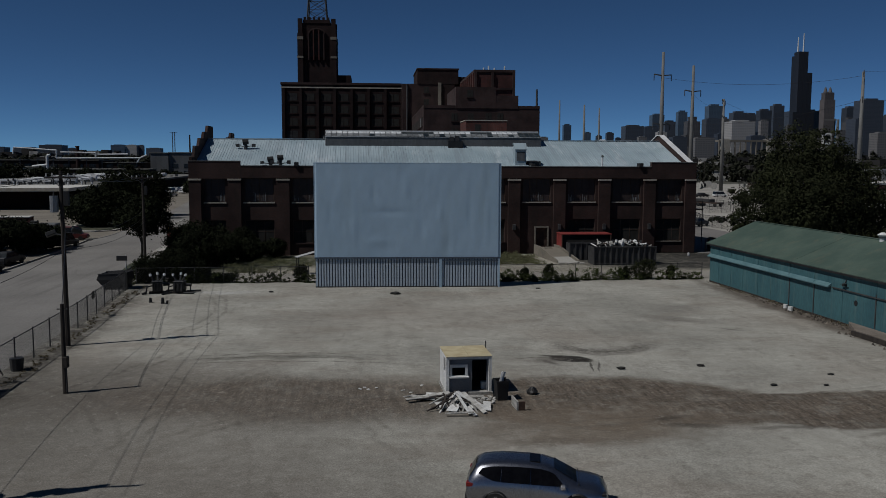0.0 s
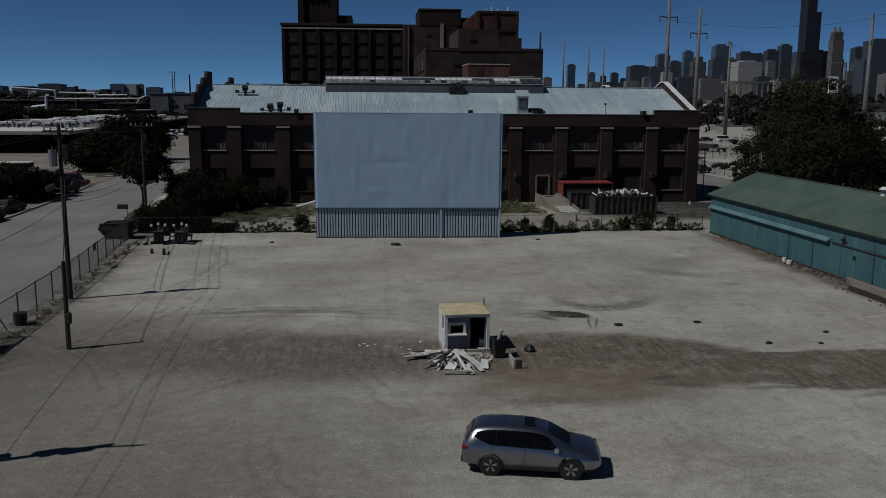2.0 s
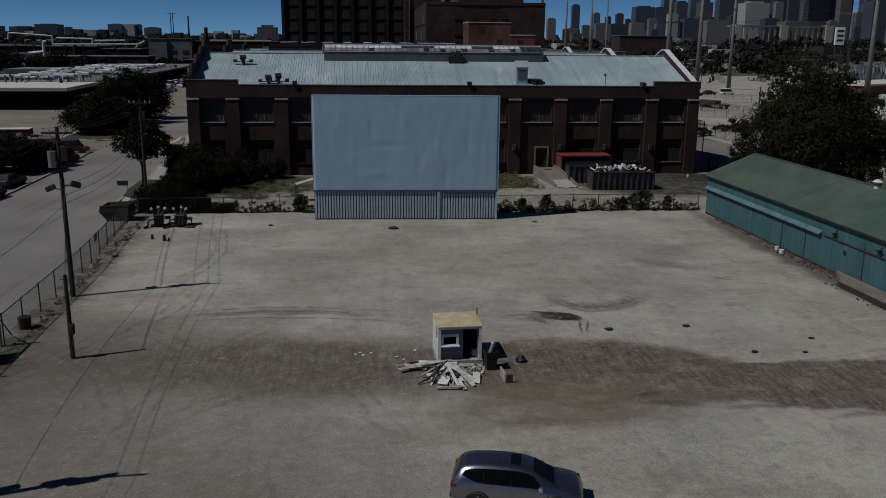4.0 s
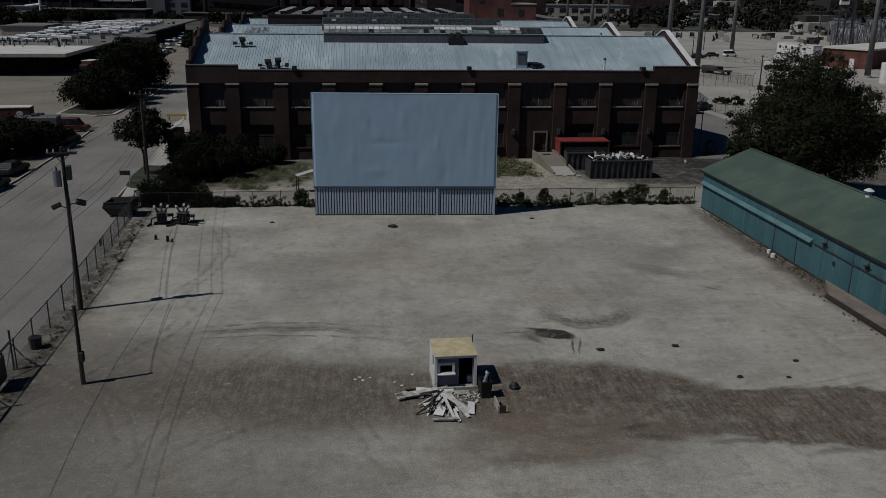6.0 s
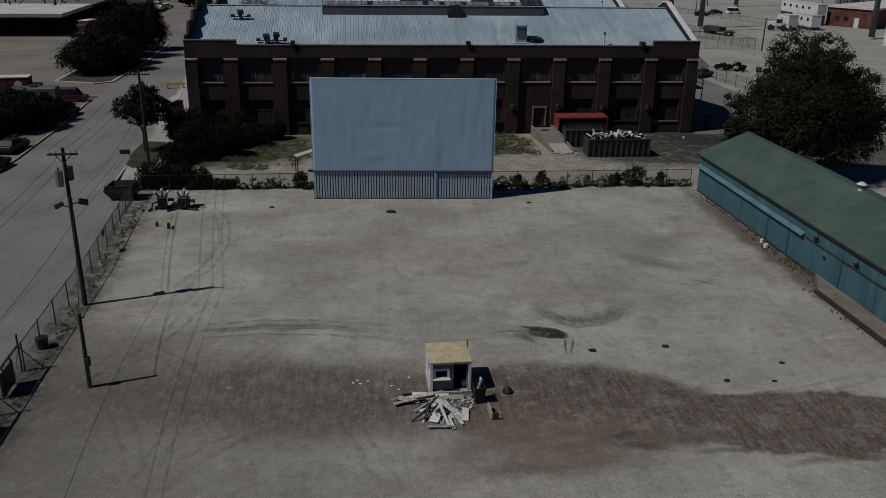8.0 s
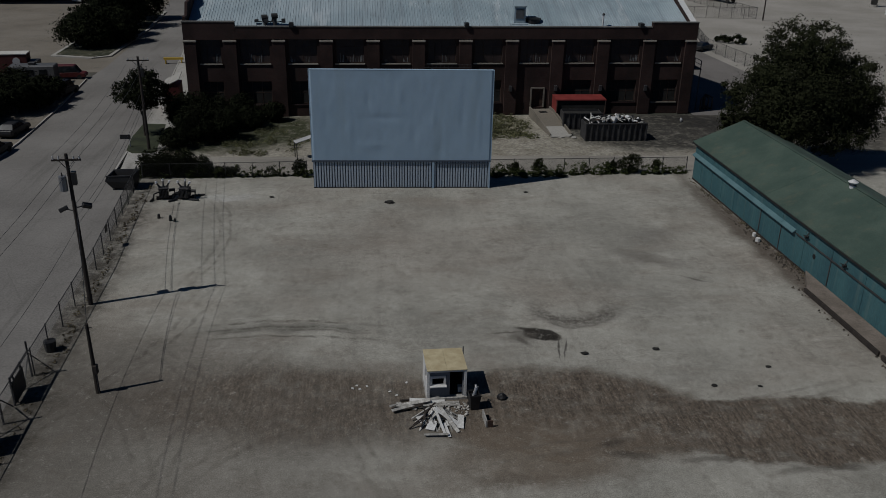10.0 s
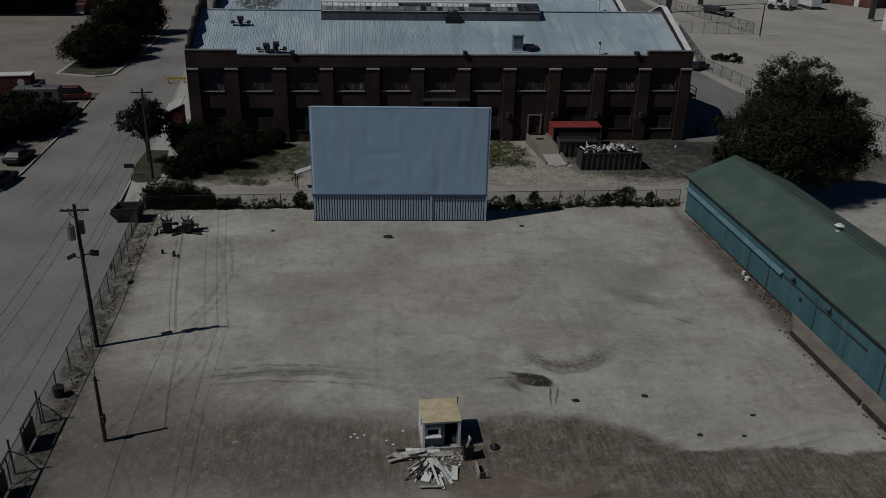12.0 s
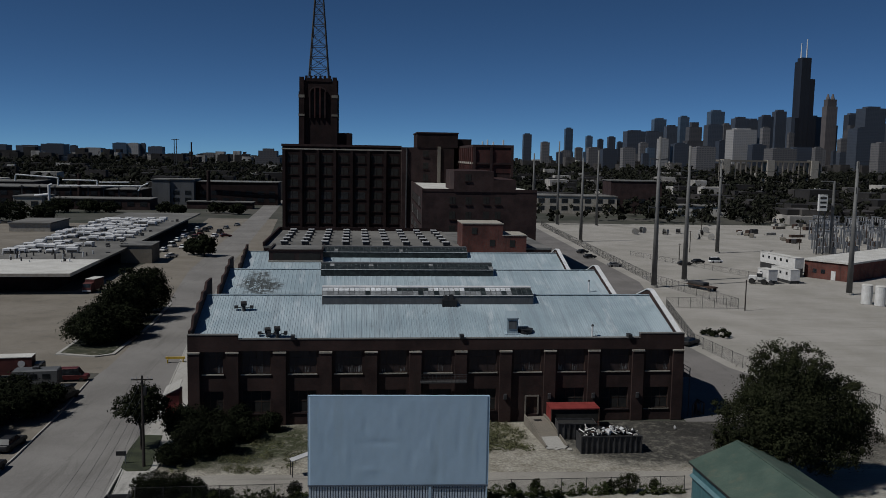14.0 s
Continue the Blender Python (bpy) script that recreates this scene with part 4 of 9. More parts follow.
    for yr, xa, xb in ((12.4, -15.4, 13.3), (38.6, -16.6, 12.0), (64.4, -17.2, 11.0)):
        zr = 14.25
        front = yr < 20
        part("skylight_curb", box(box(nb(), xa, xb, yr - 2.6, yr - 2.45, zr - 1.2, zr + 0.3), xa, xb, yr + 2.45, yr + 2.6, zr - 1.2, zr + 0.3), M["clad"] if front else M["skylight"], t, "grey sheet curb")
        for side in (-1, 1):
            part("curb_flashing", box(nb(), xa, xb, yr + side * 2.55 - 0.12, yr + side * 2.55 + 0.12, zr + 0.303, zr + 0.36), M["coping"], t)
            n = 40
            slope = lambda f: (yr + side * (2.5 - 2.0 * f), zr + 0.40 + 0.67 * f)
            for i in range(n):
                a, b = xa + (xb - xa) * i / n, xa + (xb - xa) * (i + 1) / n
                f = i / n
                for row, (f0, f1) in enumerate(((0.0, 0.54), (0.57, 1.0))):
                    if not front:
                        kind = "glass_pale" if glaze.random() < 0.05 else "skylight"
                    elif row == 0:
                        kind = "skylight" if f > 0.88 or glaze.random() < (0.06 if f < 0.33 else 0.3) else "pane_dusty"
                    else:
                        kind = "skylight" if 0.34 < f < 0.5 or 0.66 < f < 0.76 or f > 0.88 else "pane_white"
                    p0, p1 = slope(f0), slope(f1)
                    o = [p0, p1, (p1[0], p1[1] + 0.03), (p0[0], p0[1] + 0.03)]
                    part("skylight_pane", prism(nb(), o, a + 0.04, b - 0.04), M[kind], t)
            rib = None
            for i in range(n + 1):
                at = Matrix.Translation((xa + (xb - xa) * i / n, 0, 0))
                if rib is None:
                    rib = part("glazing_bar", bar(nb(), (0, yr + side * 2.52, zr + 0.40), (0, yr + side * 0.45, zr + 1.09), 0.05, 0.06), M["clad"], t)
                    rib.matrix_basis = at
                else:
                    again(rib, t, at)
        part("skylight_cap", box(nb(), xa - 0.1, xb + 0.1, yr - 0.55, yr + 0.55, zr + 1.04, zr + 1.24), M["coping"] if front else M["clad"], t)
        for x in (xa, xb):
            part("skylight_end", prism(nb(), [(yr - 2.55, zr - 1.2), (yr + 2.55, zr - 1.2), (yr + 2.55, zr + 0.36), (yr, zr + 1.1), (yr - 2.55, zr + 0.36)], x - 0.06, x + 0.06), M["grey_paint"], t)
    part("back_wall", box(nb(), X0, X1 - 2, 70.0, 70.5, 0, 13.4), M["brick"], t)
    # fire balcony on the front
    bm = nb()
    box(bm, -2.9, 2.9, -1.25, -0.2, 5.4, 5.5)
    for i in range(13):
        bar(bm, (-2.85 + i * 0.475, -1.2, 5.5), (-2.85 + i * 0.475, -1.2, 6.5), 0.04, 0.04)
    for z in (5.85, 6.2, 6.5):
        bar(bm, (-2.9, -1.2, z), (2.9, -1.2, z), 0.05, 0.05)
    part("fire_balcony", bm, M["steel_dark"], t, "dark steel fire balcony")
    return t


hall = factory_hall()


def on_hall(x, y, z=0.0, turn=0.0):
    return HALL @ pose(x, y, z, 0, 0, turn)


def roof_z(y):
    return 10.3 + (14.25 - 10.3) * (y - 0.6) / 11.8


def roof_things():
    # square ventilation duct with a hood
    z = roof_z(2.6)
    t = thing("roof_duct", on_hall(9.1, 2.9, z), "square pale sheet-metal duct rising from the silver roof", "duct")
    part("duct_body", prism(nb(), [(-0.7, -0.4), (0.7, -0.2), (0.7, 2.5), (0.1, 2.6), (-0.7, 1.9)], -0.7, 0.7), M["roof_metal"], t)
    part("grille", box(nb(), -0.5, 0.5, -0.76, -0.703, 0.5, 1.6), M["clad"], t, "grey louvre")
    part("duct_foot", prism(nb(), [(-0.9, -0.5), (0.9, 0.1), (0.9, 0.35), (-0.9, -0.1)], -1.0, 1.0), M["roof_metal"], t)
    part("duct_hood", prism(nb(), [(-0.85, 1.85), (0.1, 2.62), (0.75, 2.52), (0.75, 2.66), (0.05, 2.76), (-0.85, 2.0)], -0.78, 0.78), M["roof_metal"], t)
    t = thing("fan_cowl", on_hall(10.9, 3.0, roof_z(2.8)), "round black fan cowl on the silver roof", "fan cowl")
    part("drum", tube(nb(), (0, 0, -0.3), (0, 0, 0.35), 0.95, 0.95, 16), M["black"], t, smooth=False)
    part("lid", tube(nb(), (0, 0, 0.36), (0, 0, 0.5), 1.05, 0.4, 16), M["black"], t)
    t = thing("roof_hatch", on_hall(1.7, 9.8, roof_z(9.6)), "dark broken roof hatch with boards", "hatch")
    part("curb", box(nb(), -1.0, 1.0, -0.7, 0.7, -0.3, 0.75), M["black"], t)
    for i, x in enumerate((-0.5, 0.25)):
        part("flap", box(nb(), x - 0.3, x + 0.3, -0.1, 0.0, 0.75, 1.3 + 0.15 * i), M["steel_dark"], t)
    for i, (x, y, h) in enumerate(((-25.5, 8.2, 0.9), (-21.8, 1.9, 0.8), (-20.6, 1.6, 1.1))):
        t = thing("roof_fan", on_hall(x, y, roof_z(y)), "small dark roof fan on a bent pipe", "fan", "roof fans")
        part("pipe", tube(nb(), (0, 0, -0.2), (0, 0, h), 0.22), M["steel_dark"], t)
        part("fan_head", tube(nb(), (-0.35, 0, h), (0.35, 0, h + 0.1), 0.38, 0.3, 10), M["black"], t)
        for sx in (-1, 1):
            part("arm", bar(nb(), (sx * 0.15, 0, h * 0.4), (sx * 1.0, 0.1, h * 0.5), 0.1, 0.1), M["steel_dark"], t)
            part("cap", box(nb(), sx * 1.0 - 0.22, sx * 1.0 + 0.22, -0.12, 0.32, h * 0.35, h * 0.75), M["steel_dark"], t)
    for x, y, h in ((19.4, 1.5, 1.5), (26.8, 30.0, 1.6), (22.5, 44.0, 0.7)):
        t = thing("vent_pipe", on_hall(x, y, 10.5 if y < 20 else 12.0), "thin vent pipe on the silver roof", "pipe", "vent pipes")
        part("pipe", tube(nb(), (0, 0, -0.3), (0, 0, h), 0.12), M["coping"], t)
        part("cowl", tube(nb(), (0, 0, h), (0, 0, h + 0.25), 0.2, 0.1), M["steel_dark"], t)
    t = thing("roof_dome", on_hall(-24.0, 27.0, 11.2), "small white plastic roof dome", "dome")
    part("dome", tube(nb(), (0, 0, 0), (0, 0, 0.6), 0.7, 0.35, 12), M["coping"], t)


roof_things()


def brick_annex():
    """The flat-roofed wing behind the gables."""
    t = thing("brick_annex", HALL @ pose(0, 70.6, 0), "flat-roofed brick wing with rows of small roof vents", "factory wing")
    part("wall", box(nb(), -29.5, 30.0, 0, 37.0, 0, 14.3), M["brick_far"], t)
    for b in ((-29.7, -29.3, 0.0, 37.3), (-29.3, 10.4, 36.9, 37.3)):
        part("parapet", box(nb(), *b, 14.703, 15.5), M["brick_far"], t)
    part("roof", box(nb(), -29.6, 10.5, 0.0, 37.2, 14.303, 14.7), M["roof_grey"], t)
    part("side_roof", box(nb(), 10.503, 30.1, 0.0, 37.2, 14.303, 14.6), M["roof_dark"], t)
    part("front_wing", box(nb(), -27.4, -17.2, -11.0, -0.003, 9, 14.9), M["brick_tan"], t, "red-brown brick wing")
    # plates on the solid wall; the openings' shade is in their near-black colour
    for i in range(2):
        part("opening", box(nb(), -26.6 + i * 4.9, -22.6 + i * 4.9, -11.06, -11.003, 13.3, 14.5), M["near_black"], t)
    part("wing_band", box(box(box(nb(), -27.5, -17.1, -11.1, -10.7, 14.903, 15.25), -27.5, -27.1, -10.7, 0.0, 14.903, 15.25), -17.5, -17.1, -10.7, 0.0, 14.903, 15.25), M["brick_far"], t)
    part("wing_roof", box(nb(), -27.1, -17.5, -10.7, 0.0, 14.903, 14.95), M["roof_dark"], t)
    for z in (11.3, 12.9):
        part("wing_course", box(nb(), -27.5, -17.1, -11.14, -11.003, z, z + 0.3), M["stone"], t)
    for xa, xb, h, nm in ((11.0, 19.5, 19.6, "penthouse"), (19.503, 24.5, 17.2, "penthouse")):
        p = part(nm, box(nb(), xa, xb, -0.6, 8.0, 13, h), M["brick_red"], t, "red-brown brick penthouse")
        part("cap", box(nb(), xa - 0.1, xb + 0.1, -0.7, 8.1, h, h + 0.2), M["stone"], p)
    # near-black plates paint the shaded depth of openings in the solid brick
    for x, z in ((13.5, 17.5), (17.3, 15.0), (21.5, 14.9)):
        part("opening", box(nb(), x - 0.55, x + 0.55, -0.66, -0.603, z, z + 1.4), M["near_black"], t)
    vent = None
    for i in range(9):
        for j in range(5):
            at = Matrix.Translation((-25.5 + i * 4.2, 3.0 + j * 7.0, 14.7))
            if vent is None:
                vent = part("roof_vent", box(nb(), -0.75, 0.75, -0.6, 0.6, 0, 0.7, 0.06), M["steel_dark"], t)
                part("cowl", box(nb(), -0.95, 0.55, -0.8, 0.8, 0.703, 0.9, 0.06), M["grey_paint"], vent, "pale vent cowl")
                vent.matrix_basis = at
            else:
                again(vent, t, at)
    part("front_strip", box(nb(), -16.8, 10.4, -0.25, -0.003, 13.6, 14.6), M["skylight"], t, "dark glazing strip under the roof edge")


brick_annex()


def side_stair():
    """Dark steel stair and landing on the yard side of the factory."""
    t = thing("fire_stair", on_hall(X1 + 0.02, 1.2, 0), "dark rusty steel fire stair on the factory's yard side", "stair")
    part("landing", box(nb(), 0.0, 1.6, 0, 2.4, 5.3, 5.42), M["rust"], t)
    for x, y in ((1.5, 0.1), (1.5, 2.3)):
        part("post", bar(nb(), (x, y, 0), (x, y, 6.4), 0.1, 0.1), M["steel_dark"], t)
    for z in (5.9, 6.4):
        part("rail", bar(nb(), (1.5, 0.1, z), (1.5, 2.3, z), 0.06, 0.06), M["steel_dark"], t)
    for x in (0.5, 1.45):
        part("stringer", bar(nb(), (x, 2.4, 5.3), (x, 8.2, 0.1), 0.08, 0.25), M["steel_dark"], t)
    for i in range(24):
        part("tread", box(nb(), 0.5, 1.45, 2.5 + i * 0.24, 2.74 + i * 0.24, 5.15 - i * 0.215, 5.19 - i * 0.215), M["steel_dark"], t)
    for i in range(4):
        f = thing("scrap_rack", on_hall(X1 + 2.4 + 0.45 * i, 1.6 + 0.35 * i, 0, 60 + 12 * i), "rusty steel rack standing by the factory corner", "rack", "scrap racks")
        for z in (0.0, 1.5):
            part("rail", box(nb(), -1.0, 1.0, -0.06, 0.06, z, z + 0.14), M["rust"], f)
        for x in (-1.0, 0.88):
            part("upright", box(nb(), x, x + 0.12, -0.06, 0.06, 0.143, 1.497), M["rust"], f)


side_stair()


# ---- the brick tower block behind ----
def tower_block():
    t = thing("brick_tower_block", (0, 0, 0), "tall dark brick warehouse with a square tower and a steel mast", "warehouse")
    win_meshes = {}

    def windows(parent, x0, x1, y, z0, z1, cols, rows, w, h, pale=(), glass="glass_pale", face="y"):
        for i in range(cols):
            for j in range(rows):
                u = x0 + (x1 - x0) * (i + 0.5) / cols
                z = z0 + (z1 - z0) * (j + 0.5) / rows
                # most panes near black: the unlit rooms are put into their colour
                key = (w, h, glass if (i, j) in pale else "near_black", face)
                at = Matrix.Translation((u, y, z)) if face == "y" else Matrix.Translation((y, u, z))
                if key not in win_meshes:
                    bm = nb()
                    if face == "y":
                        box(box(bm, -w / 2, -0.06, -0.04, 0.1, -h / 2, h / 2), 0.06, w / 2, -0.04, 0.1, -h / 2, h / 2)
                    else:
                        box(box(bm, -0.04, 0.1, -w / 2, -0.06, -h / 2, h / 2), -0.04, 0.1, 0.06, w / 2, -h / 2, h / 2)
                    ob = part("window", bm, M[key[2]], parent)
                    bm = nb()
                    if face == "y":
                        box(bm, -w / 2 - 0.15, w / 2 + 0.15, -0.2, 0.1, -h / 2 - 0.3, -h / 2)
                    else:
                        box(bm, -0.2, 0.1, -w / 2 - 0.15, w / 2 + 0.15, -h / 2 - 0.3, -h / 2)
                    part("sill", bm, M["brick_far"], ob)
                    ob.matrix_basis = at
                    win_meshes[key] = ob
                else:
                    again(win_meshes[key], parent, at)

    # main slab
    part("slab", box(nb(), -36.0, 3.0, 281, 316, 0, 36.0), M["brick_far"], t)
    part("cornice", box(nb(), -36.3, 3.0, 280.6, 316, 36.003, 36.7), M["brick_tan"], t)
    part("cornice_line", box(nb(), -36.2, 3.0, 280.75, 280.997, 34.9, 35.3), M["stone"], t)
    for i in range(8):
        x = -35.4 + i * 5.5
        part("pier", box(nb(), x - 0.45, x + 0.45, 280.4, 280.997, 0, 34.8), M["brick_far"], t)
    windows(t, -35.4, 3.1, 281, 2, 34.0, 7, 8, 3.4, 2.3, ((0, 2), (2, 2), (3, 2), (4, 2), (5, 2), (0, 3), (3, 3), (0, 4), (2, 4), (3, 4), (4, 4), (0, 7)), "glass_dim")
    # tower on the slab
    part("tower_base", box(nb(), -31.8, -14.0, 300, 315, 36.703, 41.0), M["brick_far"], t)
    part("tower", box(nb(), -31.6, -19.6, 299.6, 312, 36.703, 58.5), M["brick_far"], t)
    for x in (-32.2, -20.8):
        for y in (298.9, 310.8):
            part("buttress", box(nb(), x, x + 1.9, y, y + 1.9, 36.71, 55.0), M["brick_far"], t)
            part("buttress", box(nb(), x + 0.2, x + 1.7, y + 0.2, y + 1.7, 55.003, 60.0), M["brick_far"], t)
            part("stone_band", box(nb(), x - 0.1, x + 2.0, y - 0.1, y + 2.0, 52.9, 53.9), M["tan"], t)
            part("stone_band", box(nb(), x - 0.1, x + 2.0, y - 0.1, y + 2.0, 46.6, 47.3), M["tan"], t)
    part("tower_crown", box(nb(), -30.2, -21.0, 299.4, 312.2, 58.503, 59.6), M["brick_far"], t)
    for i in range(6):
        part("merlon", box(nb(), -30.0 + i * 1.6, -29.2 + i * 1.6, 299.4, 300.2, 59.603, 60.5), M["brick_far"], t)
    for i, x in enumerate((-28.4, -26.7, -24.9, -23.2)):
        part("tower_rib", box(nb(), x - 0.22, x + 0.22, 299.0, 299.597, 46.0, 55.0 + (1.2 if i in (1, 2) else 0)), M["brick_panel"] if i in (1, 2) else M["brick_tan"], t)
    # flat near-black plate on the solid wall paints the opening's shade
    part("tower_opening", box(nb(), -28.1, -23.4, 299.5, 299.598, 47.0, 55.0), M["near_black"], t)
    o = [(-25.6 + 3.0 * math.cos(a * math.pi / 8), 55.0 + 1.9 * math.sin(a * math.pi / 8)) for a in range(9)]
    o += [(-25.6 + 2.5 * math.cos(a * math.pi / 8), 55.0 + 1.4 * math.sin(a * math.pi / 8)) for a in range(8, -1, -1)]
    part("tower_arch", prism(nb(), o, 299.1, 299.59, "y"), M["brick_tan"], t)
    # lattice mast, four legs tapering
    base, apex = 59.6, 104.0
    bm = nb()
    leg = lambda sx, sy, z: (-25.6 + sx * (3.2 * (1 - (z - base) / (apex - base)) + 0.25), 305.8 + sy * (3.2 * (1 - (z - base) / (apex - base)) + 0.25), z)
    zs = [base + (apex - base) * (1 - (1 - i / 14) ** 1.25) for i in range(15)]
    for za, zb in zip(zs, zs[1:]):
        for sx, sy in ((-1, -1), (1, -1), (1, 1), (-1, 1)):
            bar(bm, leg(sx, sy, za), leg(sx, sy, zb), 0.32, 0.32)
        for (ax, ay), (bx, by) in (((-1, -1), (1, -1)), ((1, -1), (1, 1)), ((1, 1), (-1, 1)), ((-1, 1), (-1, -1))):
            bar(bm, leg(ax, ay, za), leg(bx, by, zb), 0.16, 0.16)
            bar(bm, leg(bx, by, za), leg(ax, ay, zb), 0.16, 0.16)
            bar(bm, leg(ax, ay, zb), leg(bx, by, zb), 0.16, 0.16)
    part("lattice_mast", bm, M["steel_dark"], t, "tapering steel lattice mast")
    # linking wing
    part("link_wing", box(nb(), 3.003, 20.0, 276, 312, 0, 36.2), M["brick_tan"], t)
    part("link_top", box(nb(), 7.9, 21.2, 275.8, 300, 36.203, 40.8), M["brick_far"], t)
    part("link_step", box(nb(), 21.203, 26.6, 284.2, 300, 0, 39.3), M["brick_far"], t)
    part("link_cap", box(nb(), 7.7, 21.4, 275.6, 300.2, 40.803, 41.2), M["brick_tan"], t)
    part("link_shaft", box(nb(), 14.6, 15.6, 275.3, 275.997, 0, 36.6), M["tan"], t, "pale stone shaft with a knob")
    part("link_infill", box(nb(), 15.603, 20.0, 275.7, 275.997, 0, 36.0), M["brick_far"], t)
    windows(t, 9.8, 11.8, 276, 24.5, 36.2, 1, 3, 1.7, 2.0)
    # stepped wing nearer the factory
    part("low_wing", box(nb(), 6.1, 35.4, 212, 275.7, 0, 24.6), M["brick_tan"], t)
    part("low_roof", box(nb(), 6.3, 35.2, 212.2, 275.5, 24.603, 24.8), M["roof_white"], t)
    for b in ((6.1, 14.05, 211.9, 212.3), (29.95, 35.4, 211.9, 212.3), (6.05, 6.45, 212.303, 275.7)):
        part("low_parapet", box(nb(), *b, 24.603, 25.3), M["brick_tan"], t)
    part("mid_wing", box(nb(), 14.1, 24.2, 211.8, 237, 24.603, 29.9), M["brick_tan"], t)
    part("mid_step", box(nb(), 24.203, 29.9, 211.85, 237, 24.603, 27.8), M["brick_tan"], t)
    part("high_wing", box(nb(), 22.0, 33.2, 238, 284, 24.803, 36.2), M["brick_tan"], t)
    part("high_cornice", box(nb(), 21.8, 33.4, 237.7, 284, 36.203, 36.9), M["brick_tan"], t)
    part("high_panel", box(nb(), 22.4, 26.6, 237.9, 237.997, 29.0, 35.6), M["brick_panel"], t, "red brick panel")
    part("high_panel", box(nb(), 27.4, 32.8, 237.9, 237.997, 29.0, 35.6), M["brick_panel"], t, "red brick panel")
    for x in (22.2, 27.0, 33.0):
        part("pier", box(nb(), x - 0.35, x + 0.35, 237.5, 237.997, 28.0, 36.15), M["brick_tan"], t)
    part("band", box(nb(), 22.0, 33.2, 237.6, 237.99, 31.4, 31.9), M["brick_tan"], t)
    for i in range(8):
        part("arcade_post", box(nb(), 21.5, 21.997, 238.5 + i * 5.6, 239.7 + i * 5.6, 29, 36.15), M["brick_panel"], t)
    part("arcade_rail", box(nb(), 21.6, 21.99, 238, 284, 31.4, 32.0), M["stone"], t)
    for cols, rows in (((13.8,), (15.1, 18.6, 22.4)), ((17.9,), (15.1, 18.6, 22.4)), ((22.4, 25.4), (18.7, 22.5))):
        for x in cols:
            for z in rows:
                windows(t, x - 1, x + 1, 212, z - 1, z + 1, 1, 1, 1.5, 1.9)
    windows(t, 16.8, 18.6, 211.8, 27.3, 29.2, 1, 1, 1.5, 1.7)
    windows(t, 216.0, 272.0, 6.1, 3.0, 23.5, 14, 5, 2.2, 2.4, ((1, 1), (4, 3), (7, 2), (9, 1), (11, 3), (2, 4), (12, 2)), "glass_pale", "x")
    for i, x in enumerate((22.0, 23.4, 25.1, 28.0)):
        part("antenna", tube(nb(), (x + 3, 242, 36.9), (x + 3, 242, 37.9 + 0.5 * (i % 2)), 0.25, 0.2, 6), M["coping"], t)
    part("flue", tube(nb(), (35.0, 214, 24.6), (35.0, 214, 29.6), 0.3, 0.22), M["steel_dark"], t)
    part("drain_pipe", tube(nb(), (4.6, 275.8, 8), (4.6, 275.8, 36), 0.3), M["steel_dark"], t)


tower_block()


